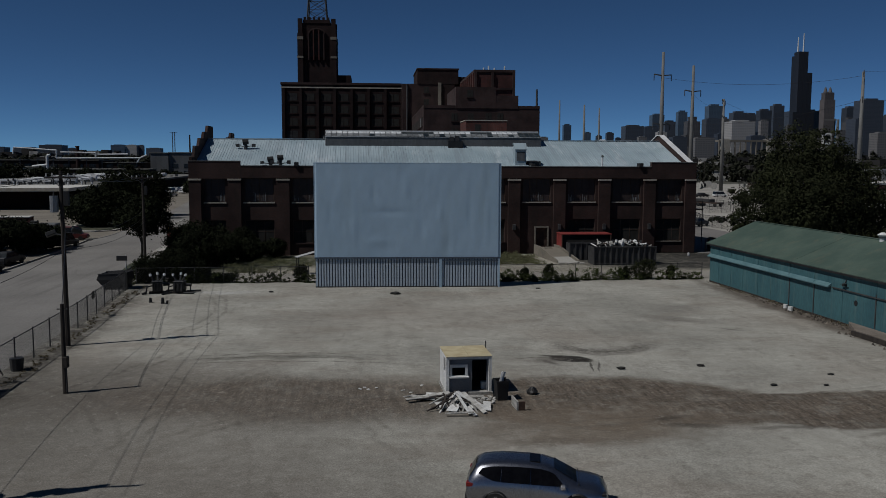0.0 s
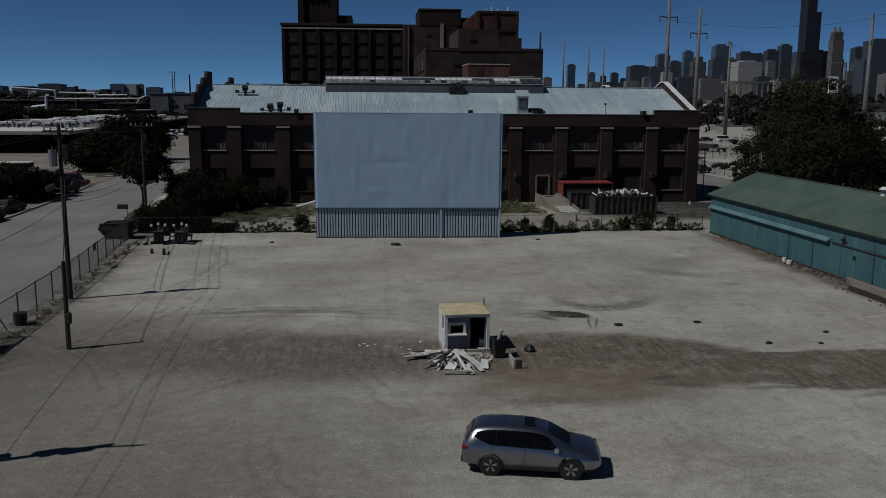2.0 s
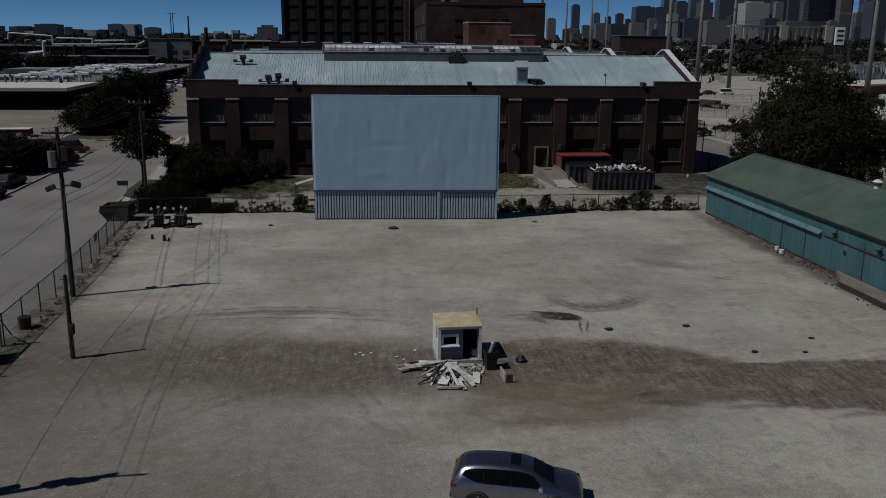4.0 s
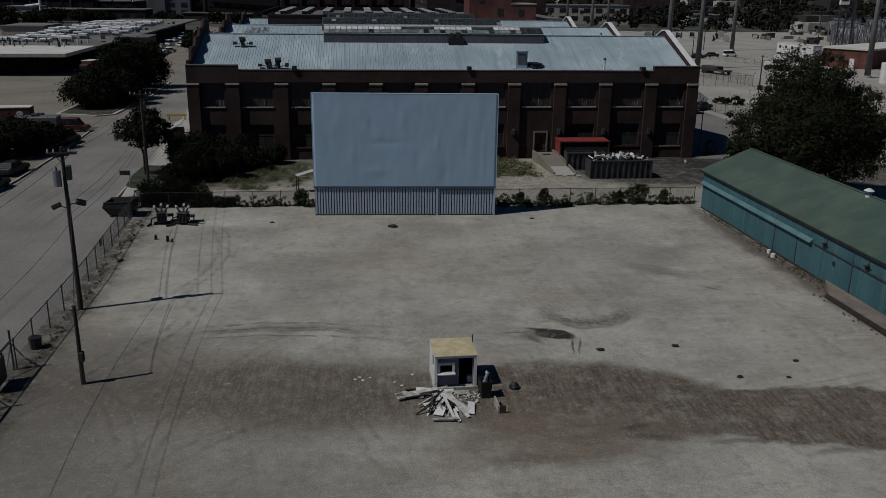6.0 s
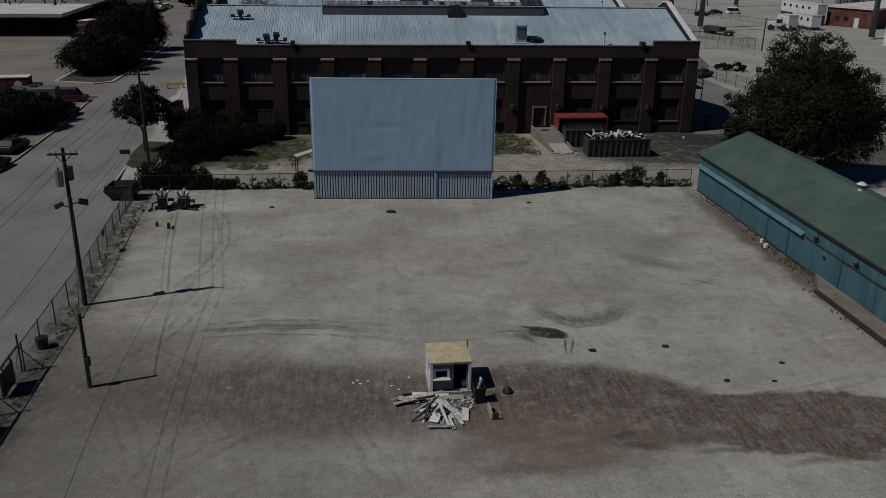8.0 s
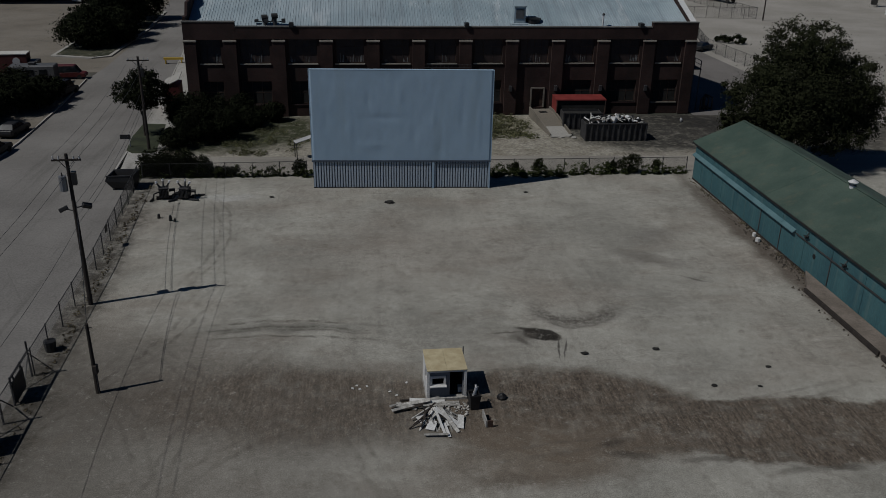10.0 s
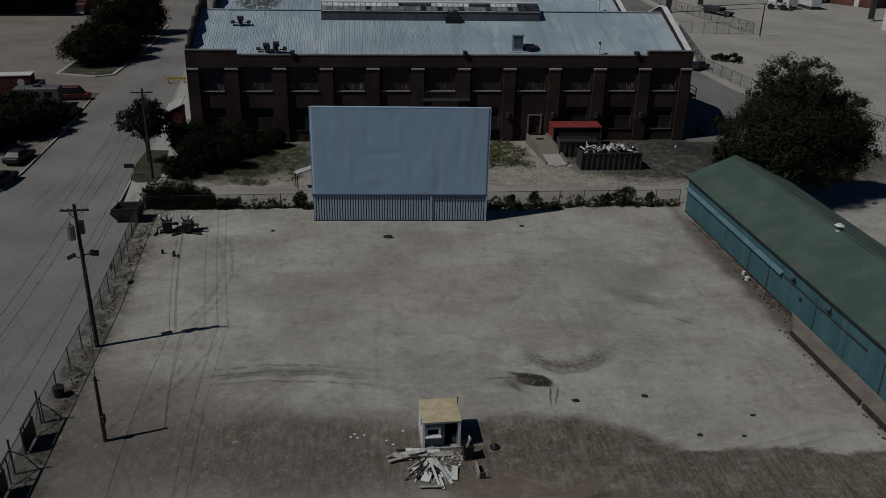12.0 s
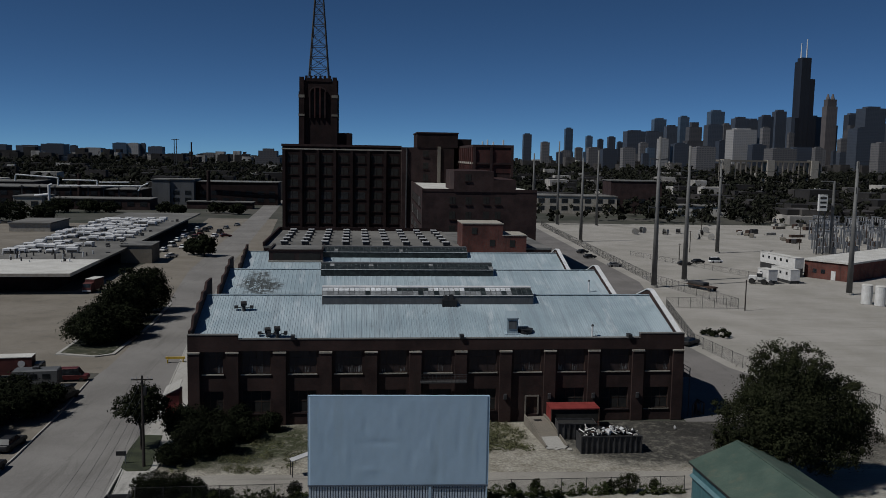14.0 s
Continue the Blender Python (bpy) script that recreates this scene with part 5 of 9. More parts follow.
# ---- the teal shed ----
def teal_shed():
    m = pose(25.45, 76.7, 0, 0, 0, 2.4)
    t = thing("teal_shed", m, "long low teal-painted shed with a green felt gable roof", "shed")
    L, W, eave, ridge = 56.0, 9.45, 3.68, 5.66
    edges = [0, 1.9, 4.4, 6.7, 9.4, 11.6, 14.5, 18.0, 21.6, 25.4, 29.6, 34.0, 38.0, 42.0, 46.0, 51.0, L]
    for a, b in zip(edges, edges[1:]):
        part("wall_panel", box(nb(), 0.0, 0.12, -b + 0.02, -a - 0.02, 0.0, eave - 0.1), M["teal"], t)
    part("wall_core", box(nb(), 0.13, W, -L, 0, 0, eave - 0.12), M["teal"], t)
    for y in (14.5, 18.0, 25.4, 34.0, 42.0):
        part("batten", box(nb(), -0.04, 0.0, -y - 0.05, -y + 0.05, 0, eave - 1.0), M["steel_dark"], t)
    part("gable", prism(nb(), [(0.0, eave - 0.1), (W, eave - 0.1), (W / 2, ridge - 0.1)], -0.12, 0.0, "y"), M["teal"], t)
    seams = [0.55, -6.2, -14.8, -23.9, -33.0, -42.5, -L - 0.3]
    for side in (0, 1):
        for i, (ya, yb) in enumerate(zip(seams, seams[1:])):
            up = 0.012 * (i % 2)
            e0, r0 = (-0.18, eave - 0.06 + up), (W / 2, ridge + up)
            o = [e0, r0, (r0[0], r0[1] + 0.08), (e0[0], e0[1] + 0.08)]
            if side:
                o = [(W - p[0], p[1]) for p in o]
            part("roof_felt", prism(nb(), o, yb - 0.12, ya, "y"), M["green_roof"], t)
    part("ridge_roll", bar(nb(), (W / 2, 0.5, ridge + 0.085), (W / 2, -L - 0.2, ridge + 0.085), 0.3, 0.03), M["green_roof"], t)
    part("fascia", box(nb(), -0.24, -0.19, -L, 0.5, eave - 0.16, eave - 0.03), M["black"], t)
    part("barge_board", prism(nb(), [(-0.2, eave - 0.22), (W / 2, ridge - 0.14), (W / 2, ridge - 0.01), (-0.2, eave - 0.07)], 0.42, 0.48, "y"), M["teal"], t)
    hood = part("hood_strip", prism(nb(), [(-0.003, 2.72), (-0.3, 2.5), (-0.3, 2.42), (-0.003, 2.56)], -20.2, 0.0, "y"), M["teal_trim"], t, "pale teal rain hood")
    for y in (14.5, 18.2):
        part("hood_joint", bar(nb(), (-0.31, -y, 2.47), (-0.01, -y, 2.73), 0.05, 0.02), M["teal"], hood)
    part("track_rail", box(nb(), -0.10, -0.003, -32.0, -20.4, 2.42, 2.5), M["steel_dark"], t)
    part("porthole", tube(nb(), (-0.02, -23.2, 1.75), (-0.003, -23.2, 1.75), 0.2, 0.2, 12), M["black"], t, "round dark hole in the siding")
    for y in (22.0, 27.2, 34.8):
        lampp = part("wall_lamp", box(nb(), -0.3, -0.02, -y - 0.1, -y + 0.1, 2.75, 2.95, 0.02), M["black"], t)
        part("lamp_arm", bar(nb(), (-0.02, -y, 3.2), (-0.22, -y - 0.1, 2.95), 0.05, 0.05), M["black"], lampp)
        part("lamp_wing", bar(nb(), (-0.22, -y - 0.35, 2.98), (-0.22, -y + 0.35, 2.86), 0.08, 0.05), M["black"], lampp)
    t2 = thing("turbine_vent", m @ pose(W / 2 - 0.15, -19.1, ridge + 0.02), "small white turbine vent on the green roof", "vent")
    part("neck", tube(nb(), (0, 0, -0.2), (0, 0, 0.2), 0.22, 0.22, 10), M["coping"], t2)
    part("collar", tube(nb(), (0, 0, 0.2), (0, 0, 0.26), 0.3, 0.3, 12), M["steel_dark"], t2)
    part("bulb", tube(nb(), (0, 0, 0.26), (0, 0, 0.42), 0.25, 0.40, 12), M["coping"], t2)
    part("bulb_top", tube(nb(), (0, 0, 0.42), (0, 0, 0.6), 0.40, 0.12, 12), M["coping"], t2)
    # thin dark strip along the foot of the siding
    part("wall_base", box(nb(), -0.06, -0.003, -56, -0.1, 0, 0.14), M["wood_pole"], t, "dark strip at the foot of the wall")
    bm = nb()
    prism(bm, [(-1.5, -22.6 - 2.9), (-0.07, -22.6), (-0.07, -46), (-1.5, -46)], 0.0, 0.36, "z")
    single("concrete_ramp", bm, M["apron"], m, "low tan concrete apron along the teal shed", "ramp", "", "structure")
    # dark strip along the apron's front edge
    single("edge_timber", bar(bar(nb(), (-1.6, -46, 0.16), (-1.6, -35, 0.2), 0.16, 0.3), (-1.57, -34.6, 0.2), (-1.6, -25.4, 0.16), 0.16, 0.3), M["wood_pole"], m, "dark edging strip of a concrete apron", "timber", "", "structure")
    # two small white tins and weeds at the foot of the wall
    for x, y, r in ((-0.55, -15.0, 0.16), (-0.75, -16.1, 0.2)):
        single("paint_tin", tube(nb(), (0, 0, 0), (0, 0, 0.3), r, r, 10), M["white_paint"], m @ pose(x, y, 0, 0, 0, 0), "small white paint tin at the shed's foot", "tin", "paint tins")


teal_shed()


def shed_clods():
    rng = random.Random(33)
    verts, faces = [], []
    for i in range(520):
        far = rng.random()
        y = 72 - 34 * far
        dense = 1.0 if 50 < y < 58 else 0.35
        if rng.random() > dense:
            continue
        x = 25.45 + (76.7 - y) * 0.042 - rng.uniform(0.1, 1.1 if y > 52 else 2.3)
        r = rng.uniform(0.04, 0.13) * (1.4 if 50 < y < 58 else 1.0)
        j = len(verts)
        verts += [(x + r * rng.uniform(0.7, 1.2) * math.cos(k * 1.2566), y + r * rng.uniform(0.7, 1.2) * math.sin(k * 1.2566), 0.0) for k in range(5)]
        verts += [(x + rng.uniform(-0.3, 0.3) * r, y + rng.uniform(-0.3, 0.3) * r, r * rng.uniform(0.6, 1.1) + 0.03)]
        faces += [(j + k, j + (k + 1) % 5, j + 5) for k in range(5)]
    me = bpy.data.meshes.new("dirt_clods")
    me.from_pydata(verts, [], faces)
    me.materials.append(M["clod"])
    tagged(new("dirt_clods", me), "dark clods and rubble along the shed's foot", "rubble", "", "stuff")


shed_clods()

# ---- trees and weeds ----
def leaf_cloud(name, blobs, n, leaf, seed, material, upright=0.0, per=30):
    """Many small leaves gathered in clumps, turned outwards; blobs: centre and radii of the parts of the crown."""
    rng = np.random.default_rng(seed)
    vol = np.array([b[3] * b[4] * b[5] for b in blobs])
    pick = rng.choice(len(blobs), size=max(12, n // per), p=vol / vol.sum())
    B = np.array(blobs)[pick]
    d = rng.normal(size=(len(pick), 3))
    d /= np.linalg.norm(d, axis=1)[:, None]
    r = rng.uniform(0.45, 1.05, len(pick))[:, None] ** 0.6
    clumps = B[:, :3] + d * r * B[:, 3:]
    spread = (B[:, 3:].mean(1) * rng.uniform(0.08, 0.22, len(pick)))[:, None]
    k = rng.integers(0, len(pick), n)
    off = rng.normal(size=(n, 3)) * np.array((1, 1, 0.75))
    c = clumps[k] + off * spread[k]
    c[:, 2] = np.maximum(c[:, 2], 0.05)
    if upright:
        a = rng.normal(size=(n, 3))
        a[:, 2] *= 1 - upright
    else:
        face = off * 1.2 + d[k] * 0.4 + rng.normal(size=(n, 3)) * 0.5 + np.array((0, 0, 0.5))
        a = np.cross(face, rng.normal(size=(n, 3)))
    a /= np.linalg.norm(a, axis=1)[:, None]
    b = np.cross(a, rng.normal(size=(n, 3)) if upright else face)
    b /= np.linalg.norm(b, axis=1)[:, None]
    s = (leaf * rng.uniform(0.6, 1.4, n))[:, None]
    v = np.stack((c - a * s, c + b * s * 0.6, c + a * s, c - b * s * 0.6), 1).reshape(-1, 3)
    me = bpy.data.meshes.new(name)
    me.from_pydata(v.tolist(), [], np.arange(4 * n).reshape(-1, 4).tolist())
    me.materials.append(material)
    return me


def limbs(bm, foot, tips, r):
    """A tapered trunk that forks towards the tips."""
    foot = Vector(foot)
    mid = foot.lerp(sum((Vector(t) for t in tips), Vector()) / len(tips), 0.42)
    mid.x, mid.y = foot.x * 0.6 + mid.x * 0.4, foot.y * 0.6 + mid.y * 0.4
    tube(bm, foot, foot + (mid - foot) * 0.12, r * 1.35, r, 9)
    tube(bm, foot + (mid - foot) * 0.12, mid, r, r * 0.75, 9)
    for t in tips:
        t = Vector(t)
        knee = mid.lerp(t, 0.5) + Vector((0, 0, 0.08 * (t - mid).length))
        tube(bm, mid, knee, r * 0.55, r * 0.32, 7)
        tube(bm, knee, t, r * 0.32, r * 0.08, 6)
        for s in (-1, 1):
            side = Vector((-(t - mid).y, (t - mid).x, 0)) * 0.3 * s
            tube(bm, knee, knee.lerp(t, 0.6) + side, r * 0.2, r * 0.05, 5)


def tree(at, blobs, n, leaf, seed, r, label, material="leaf", category="tree", group=""):
    t = thing("tree", at, label, category, group)
    bm = nb()
    tips = [(b[0] + 0.25 * b[3] * (1 if i % 2 else -1), b[1], b[2] + 0.2 * b[5]) for i, b in enumerate(blobs)]
    limbs(bm, (0, 0, -0.1), tips, r)
    part("trunk", bm, M["bark"], t)
    ob = new("crown", leaf_cloud("crown", blobs, n, leaf, seed, M[material], 0.0, 75 if n > 20000 else 30))
    ob.parent = t
    return t


tree((36.6, 80.5, 0), [(0, 0, 8.4, 4.4, 4.4, 4.6), (-4.0, -0.5, 7.2, 3.0, 3.2, 3.4), (4.2, 0.3, 7.8, 3.3, 3.4, 3.8), (1.0, 2.5, 7.5, 4, 3, 4.5), (-1.4, 0.0, 12.8, 2.4, 2.4, 2.1), (1.6, -0.3, 12.9, 2.2, 2.2, 1.9), (3.4, -0.5, 11.8, 1.8, 1.8, 1.6), (-3.2, 0.4, 10.6, 1.7, 1.7, 1.4), (5.6, 0.5, 10.3, 1.5, 1.5, 1.3), (-6.3, 0, 8.4, 1.5, 1.4, 1.2), (-6.6, -0.4, 5.6, 1.4, 1.4, 1.1), (7.6, 0.4, 7.4, 1.4, 1.4, 1.2), (-1.0, -2.6, 6.4, 4, 3, 3), (6.6, 1.0, 5.2, 2.2, 2.2, 2.0), (-4.4, 0.5, 4.4, 2.4, 2.2, 1.5), (1.5, -2.8, 4.6, 2.4, 1.8, 1.4), (3.6, -1.5, 4.0, 1.8, 1.6, 1.2), (-1.5, -2.0, 3.6, 2.6, 1.8, 1.2), (5.2, 0.5, 3.6, 2.0, 1.6, 1.2), (7.6, 0.8, 6.6, 2.8, 2.6, 2.8), (8.6, 0.8, 4.6, 2.2, 2.0, 1.8), (6.2, 0.6, 9.4, 2.4, 2.2, 2.0), (3.0, -3.0, 4.2, 3.4, 1.8, 1.8), (6.4, -1.6, 3.8, 2.6, 1.8, 1.6), (-5.8, -0.4, 4.0, 1.8, 1.6, 1.2)],
     120000, 0.11, 3, 0.42, "broad dense green maple tree behind the teal shed")
tree((-31.9, 92.5, 0.1), [(0.4, 0, 5.2, 2.2, 2.2, 1.7), (-1.3, 0.3, 5.0, 1.7, 1.7, 1.2), (1.9, 0.4, 4.6, 1.6, 1.6, 1.4), (0.7, -0.4, 6.7, 1.4, 1.4, 1.1), (-0.3, 0, 3.8, 1.2, 1.2, 0.8)],
     9000, 0.12, 5, 0.13, "small leafy street tree in a kerbed grass strip", "leaf_dark")
# evergreen-looking row on the kerbed island up the street
for i, (x, y, h, w) in enumerate(((-54.6, 147, 7.0, 4.6), (-54.0, 158, 9.5, 4.0), (-53.6, 168, 10.5, 4.4), (-52.8, 178, 9.5, 4.2), (-50.6, 152, 6.0, 3.2))):
    tree((x, y, 0), [(0, 0, h * 0.42, w, w, h * 0.34), (0.4, 0.5, h * 0.68, w * 0.72, w * 0.7, h * 0.27), (-0.5, 0, h * 0.86, w * 0.4, w * 0.4, h * 0.16), (w * 0.4, -1, h * 0.3, w * 0.6, w * 0.6, h * 0.22)],
         15000, 0.17, 20 + i, 0.2, "dense dark tree on a kerbed island", "leaf_dark", "tree", "island trees")
# overgrown shrubs in front of the factory corner
for i, (x, y, h, w) in enumerate(((-26.6, 93.8, 5.4, 2.3), (-24.0, 94.6, 4.7, 1.9), (-28.4, 96.0, 4.6, 1.7), (-21.8, 97.5, 4.2, 1.5), (-25.6, 90.4, 4.9, 2.2), (-27.6, 88.0, 2.6, 1.5), (-22.9, 91.2, 4.2, 1.8), (-20.6, 95.8, 3.0, 1.6), (-18.4, 99.2, 2.6, 1.3))):
    rag = random.Random(90 + i)
    crown = [(0, 0, h * 0.45, w, w * 0.9, h * 0.4)]
    for k in range(7):
        a, f = rag.uniform(0, 6.28), rag.uniform(0.2, 1.0)
        crown.append((w * 0.9 * f * math.cos(a), w * 0.7 * f * math.sin(a), h * rag.uniform(0.3, 0.95 - 0.35 * f), w * rag.uniform(0.22, 0.45), w * rag.uniform(0.22, 0.45), h * rag.uniform(0.1, 0.2)))
    tree((x, y, 0), crown, 9000, 0.10, 40 + i, 0.14, "overgrown dark shrub tree by the factory wall", "leaf_dark", "shrub", "factory shrubs")
# trees over the far pavement at the left of the street
for i, (x, y, h, w) in enumerate(((-52.6, 101, 4.2, 3.4), (-57.5, 104, 4.6, 4.0), (-53.5, 111.5, 3.8, 2.6), (-62, 112, 5, 4), (-49.6, 102.8, 4.4, 2.2), (-52.0, 97.6, 4.0, 2.6), (-50.6, 107.2, 3.8, 2.4), (-47.8, 105.2, 3.6, 2.0), (-48.2, 109.2, 3.4, 2.0), (-53.6, 105.6, 4.6, 3.0), (-56.5, 99.0, 4.4, 3.0))):
    tree((x, y, 0), [(0, 0, h * 0.6, w, w, h * 0.36), (w * 0.5, 0.5, h * 0.5, w * 0.6, w * 0.6, h * 0.3), (-w * 0.5, 0, h * 0.5, w * 0.7, w * 0.7, h * 0.3)],
         6500, 0.15, 60 + i, 0.16, "low dark street tree beside parked cars", "leaf_dark", "tree", "street trees")


def weeds():
    """Weeds along the back fence, in tufts, and grass on the rough ground."""
    rng = random.Random(11)
    tufts = []
    x = -29.0
    while x < 25.5:
        if not -12.2 < x < 4.9 or rng.random() < 0.25:
            h = rng.uniform(0.3, 0.95)
            tufts.append((x, 78.2 + rng.uniform(-0.25, 0.5), h * 0.4, rng.uniform(0.3, 0.7), 0.3, h))
        x += rng.uniform(0.25, 0.8)
    tufts += [(rng.uniform(4.6, 13.0), rng.uniform(77.3, 78.4), 0.15, rng.uniform(0.2, 0.5), 0.25, rng.uniform(0.25, 0.7)) for _ in range(46)]
    ob = new("weed_strip", leaf_cloud("weed_strip", tufts, 46000, 0.06, 4, M["weed"], 0.6))
    tagged(ob, "dense green weeds along the back fence", "weeds", "", "stuff")
    tufts = [(rng.uniform(-28, 5.5), rng.uniform(85.5, 100.5), 0.1, rng.uniform(0.5, 1.4), rng.uniform(0.5, 1.2), rng.uniform(0.15, 0.5)) for _ in range(60)]
    tufts += [(rng.uniform(6.5, 12.0), rng.uniform(91, 100.5), 0.1, rng.uniform(0.4, 1.0), rng.uniform(0.4, 0.9), rng.uniform(0.15, 0.55)) for _ in range(90)]
    ob = new("tall_grass", leaf_cloud("tall_grass", tufts, 60000, 0.045, 5, M["dry_weed"], 0.3))
    tagged(ob, "patchy tall grass before the factory", "grass", "", "stuff")
    tufts = [(25.3 + (77 - y) * 0.052 - 0.35, y, 0.05, 0.25, 0.5, rng.uniform(0.08, 0.22)) for y in [76 - i * 0.9 for i in range(36)]]
    tufts += [(-26.9 - (y - 57) * 0.06 + rng.uniform(0.1, 0.9), y, 0.02, 0.25, 0.4, rng.uniform(0.04, 0.2)) for y in [34 + i * 0.55 for i in range(76)]]
    ob = new("edge_weeds", leaf_cloud("edge_weeds", tufts, 16000, 0.028, 6, M["stubble"], 0.3))
    tagged(ob, "dry weeds along the lot's edges", "weeds", "", "stuff")


weeds()


for i, (x, h, w) in enumerate(((-13.6, 1.7, 0.8), (7.8, 1.3, 0.5), (10.2, 1.7, 0.55), (19.6, 2.0, 1.5), (17.7, 1.3, 0.7), (22.3, 1.5, 0.5), (-28.4, 2.7, 1.0), (-20.4, 0.9, 1.0), (-24.6, 2.5, 1.3), (-26.3, 2.9, 1.3), (-22.9, 1.6, 1.2), (-27.4, 2.3, 1.2), (-25.4, 2.0, 1.2), (-21.6, 1.0, 1.1), (-28.0, 1.4, 1.1), (-23.7, 1.5, 1.0), (-27.2, 3.0, 1.6), (-25.2, 2.9, 1.6), (-23.4, 2.2, 1.5))):
    t = thing("bush", (x, 78.7, 0), "leafy bush growing through the back fence", "bush", "fence bushes")
    bm = nb()
    limbs(bm, (0, 0, -0.05), [(-0.3 * w, 0, h * 0.7), (0.3 * w, 0.1, h * 0.8), (0, -0.1, h * 0.9)], 0.03)
    part("stem", bm, M["bark"], t)
    ob = new("leaves", leaf_cloud("leaves", [(0, 0, h * 0.5, w * 0.8, w * 0.55, h * 0.45), (0.3 * w, 0, h * 0.75, w * 0.5, w * 0.4, h * 0.25), (-0.4 * w, 0, h * 0.4, w * 0.6, w * 0.4, h * 0.35)], int(1800 + 2600 * w), 0.05, 80 + i, M["leaf" if i in (1, 2, 3, 5) else "leaf_dark"]))
    ob.parent = t


# ---- fences ----
def link_fence(name, p0, p1, h, posts, label, group, cell=0.16, wire=0.008, arms=False):
    """Chain-link fence: posts, rails and woven wire, a bay at a time."""
    p0, p1 = Vector((*p0, 0)), Vector((*p1, 0))
    d = p1 - p0
    length = d.length
    t = thing(name, Matrix.Translation(p0) @ Matrix.Rotation(math.atan2(d.y, d.x), 4, "Z"), label, "fence", group)
    step = length / posts
    post, web = None, None
    for i in range(posts + 1):
        at = Matrix.Translation((i * step, 0, 0))
        if post is None:
            post = part("post", tube(nb(), (0, 0, -0.2), (0, 0, h + 0.08), 0.04, 0.04, 6), M["steel_dark"], t)
        else:
            again(post, t, at)
        if i == posts:
            break
        if web is None:
            verts, faces = [], []
            n = int((step + h) / cell)
            for s in (1, -1):
                for k in range(n + 1):
                    a = k * cell - h
                    xa, xb = max(a, 0), min(a + h, step)
                    if xb <= xa:
                        continue
                    za, zb = (xa - a), (xb - a)
                    if s < 0:
                        za, zb = h - za, h - zb
                    j = len(verts)
                    verts += [(xa - wire, 0.004 * s, za), (xa + wire, 0.004 * s, za), (xb + wire, 0.004 * s, zb), (xb - wire, 0.004 * s, zb)]
                    verts += [(xa, 0.004 * s - wire, za), (xa, 0.004 * s + wire, za), (xb, 0.004 * s + wire, zb), (xb, 0.004 * s - wire, zb)]
                    faces += [(j, j + 1, j + 2, j + 3), (j + 4, j + 5, j + 6, j + 7)]
            me = bpy.data.meshes.new("wire_mesh")
            me.from_pydata(verts, [], faces)
            me.materials.append(M["steel_dark"])
            web = new("wire_mesh", me)
            web.parent = t
        else:
            again(web, t, at)
        part("top_rail", tube(nb(), (i * step, 0, h), ((i + 1) * step, 0, h), 0.028, 0.028, 6), M["steel_dark"], t)
    return t


link_fence("chain_link_fence", (-25.2, 22.0), (-26.9, 57.0), 1.75, 12, "dark chain-link fence along the street side", "lot fences", 0.17, 0.005)
link_fence("chain_link_fence", (-26.9, 57.0), (-28.7, 76.6), 1.75, 7, "dark chain-link fence along the street side", "lot fences", 0.17, 0.005)
link_fence("chain_link_fence", (-28.6, 77.9), (-12.9, 78.45), 1.5, 6, "low chain-link fence among weeds", "lot fences")
link_fence("chain_link_fence", (5.2, 78.6), (25.6, 79.0), 1.5, 8, "low chain-link fence among weeds", "lot fences")
link_fence("yard_fence", (77.0, 183.0), (60.7, 184.5), 2.4, 6, "tall chain-link fence of the utility yard", "yard fences", 0.4, 0.011)
link_fence("yard_fence", (77.0, 183.0), (70.0, 224.0), 2.4, 14, "tall chain-link fence of the utility yard", "yard fences", 0.4, 0.011)
link_fence("yard_fence", (70.0, 224.0), (77.0, 414.0), 2.4, 50, "tall chain-link fence of the utility yard", "yard fences", 0.5, 0.014)
link_fence("yard_fence", (60.7, 184.5), (52.4, 146.0), 2.0, 10, "tall chain-link fence of the utility yard", "yard fences", 0.4, 0.011)
link_fence("yard_fence", (84, 288), (107, 225), 1.6, 18, "tall chain-link fence of the utility yard", "yard fences", 0.5, 0.014)
link_fence("yard_fence", (52.4, 146.0), (54.0, 129.0), 2.0, 5, "tall chain-link fence of the utility yard", "yard fences", 0.4, 0.011)
link_fence("yard_fence", (54.0, 129.0), (63.2, 106.0), 2.0, 8, "tall chain-link fence of the utility yard", "yard fences", 0.4, 0.011)
link_fence("yard_fence", (63.2, 106.0), (64.0, 66.0), 2.0, 12, "tall chain-link fence of the utility yard", "yard fences", 0.4, 0.011)


def fence_gate(y, w):
    """Framed dark panel on the street fence, with a tall braced post past its end."""
    t = thing("fence_hoarding", pose(-26.3 - (y - 42.7) * 0.05 + 0.1, y, 0, 0, 0, 93), "dark sheet hoarding fixed to the street fence beside a braced post", "hoarding", "fence hoardings")
    part("sheet", box(nb(), 0, w, -0.03, 0.03, 0.15, 1.5, 0.01), M["black"], t)
    for xx, h in ((0.03, 1.8), (w - 0.03, 1.8), (w + 1.35, 2.35)):
        part("post", tube(nb(), (xx, 0.09, 0), (xx, 0.09, h), 0.06), M["steel_dark"], t)
    part("brace", bar(nb(), (w + 1.35, 0.09, 1.5), (w, 0.09, 0.1), 0.05, 0.05), M["steel_dark"], t)
    part("brace", bar(nb(), (w + 1.35, 0.09, 1.6), (w + 2.9, 0.09, 0.1), 0.05, 0.05), M["steel_dark"], t)
    part("rail", bar(nb(), (0, 0.09, 1.75), (w + 1.35, 0.09, 1.75), 0.06, 0.06), M["steel_dark"], t)


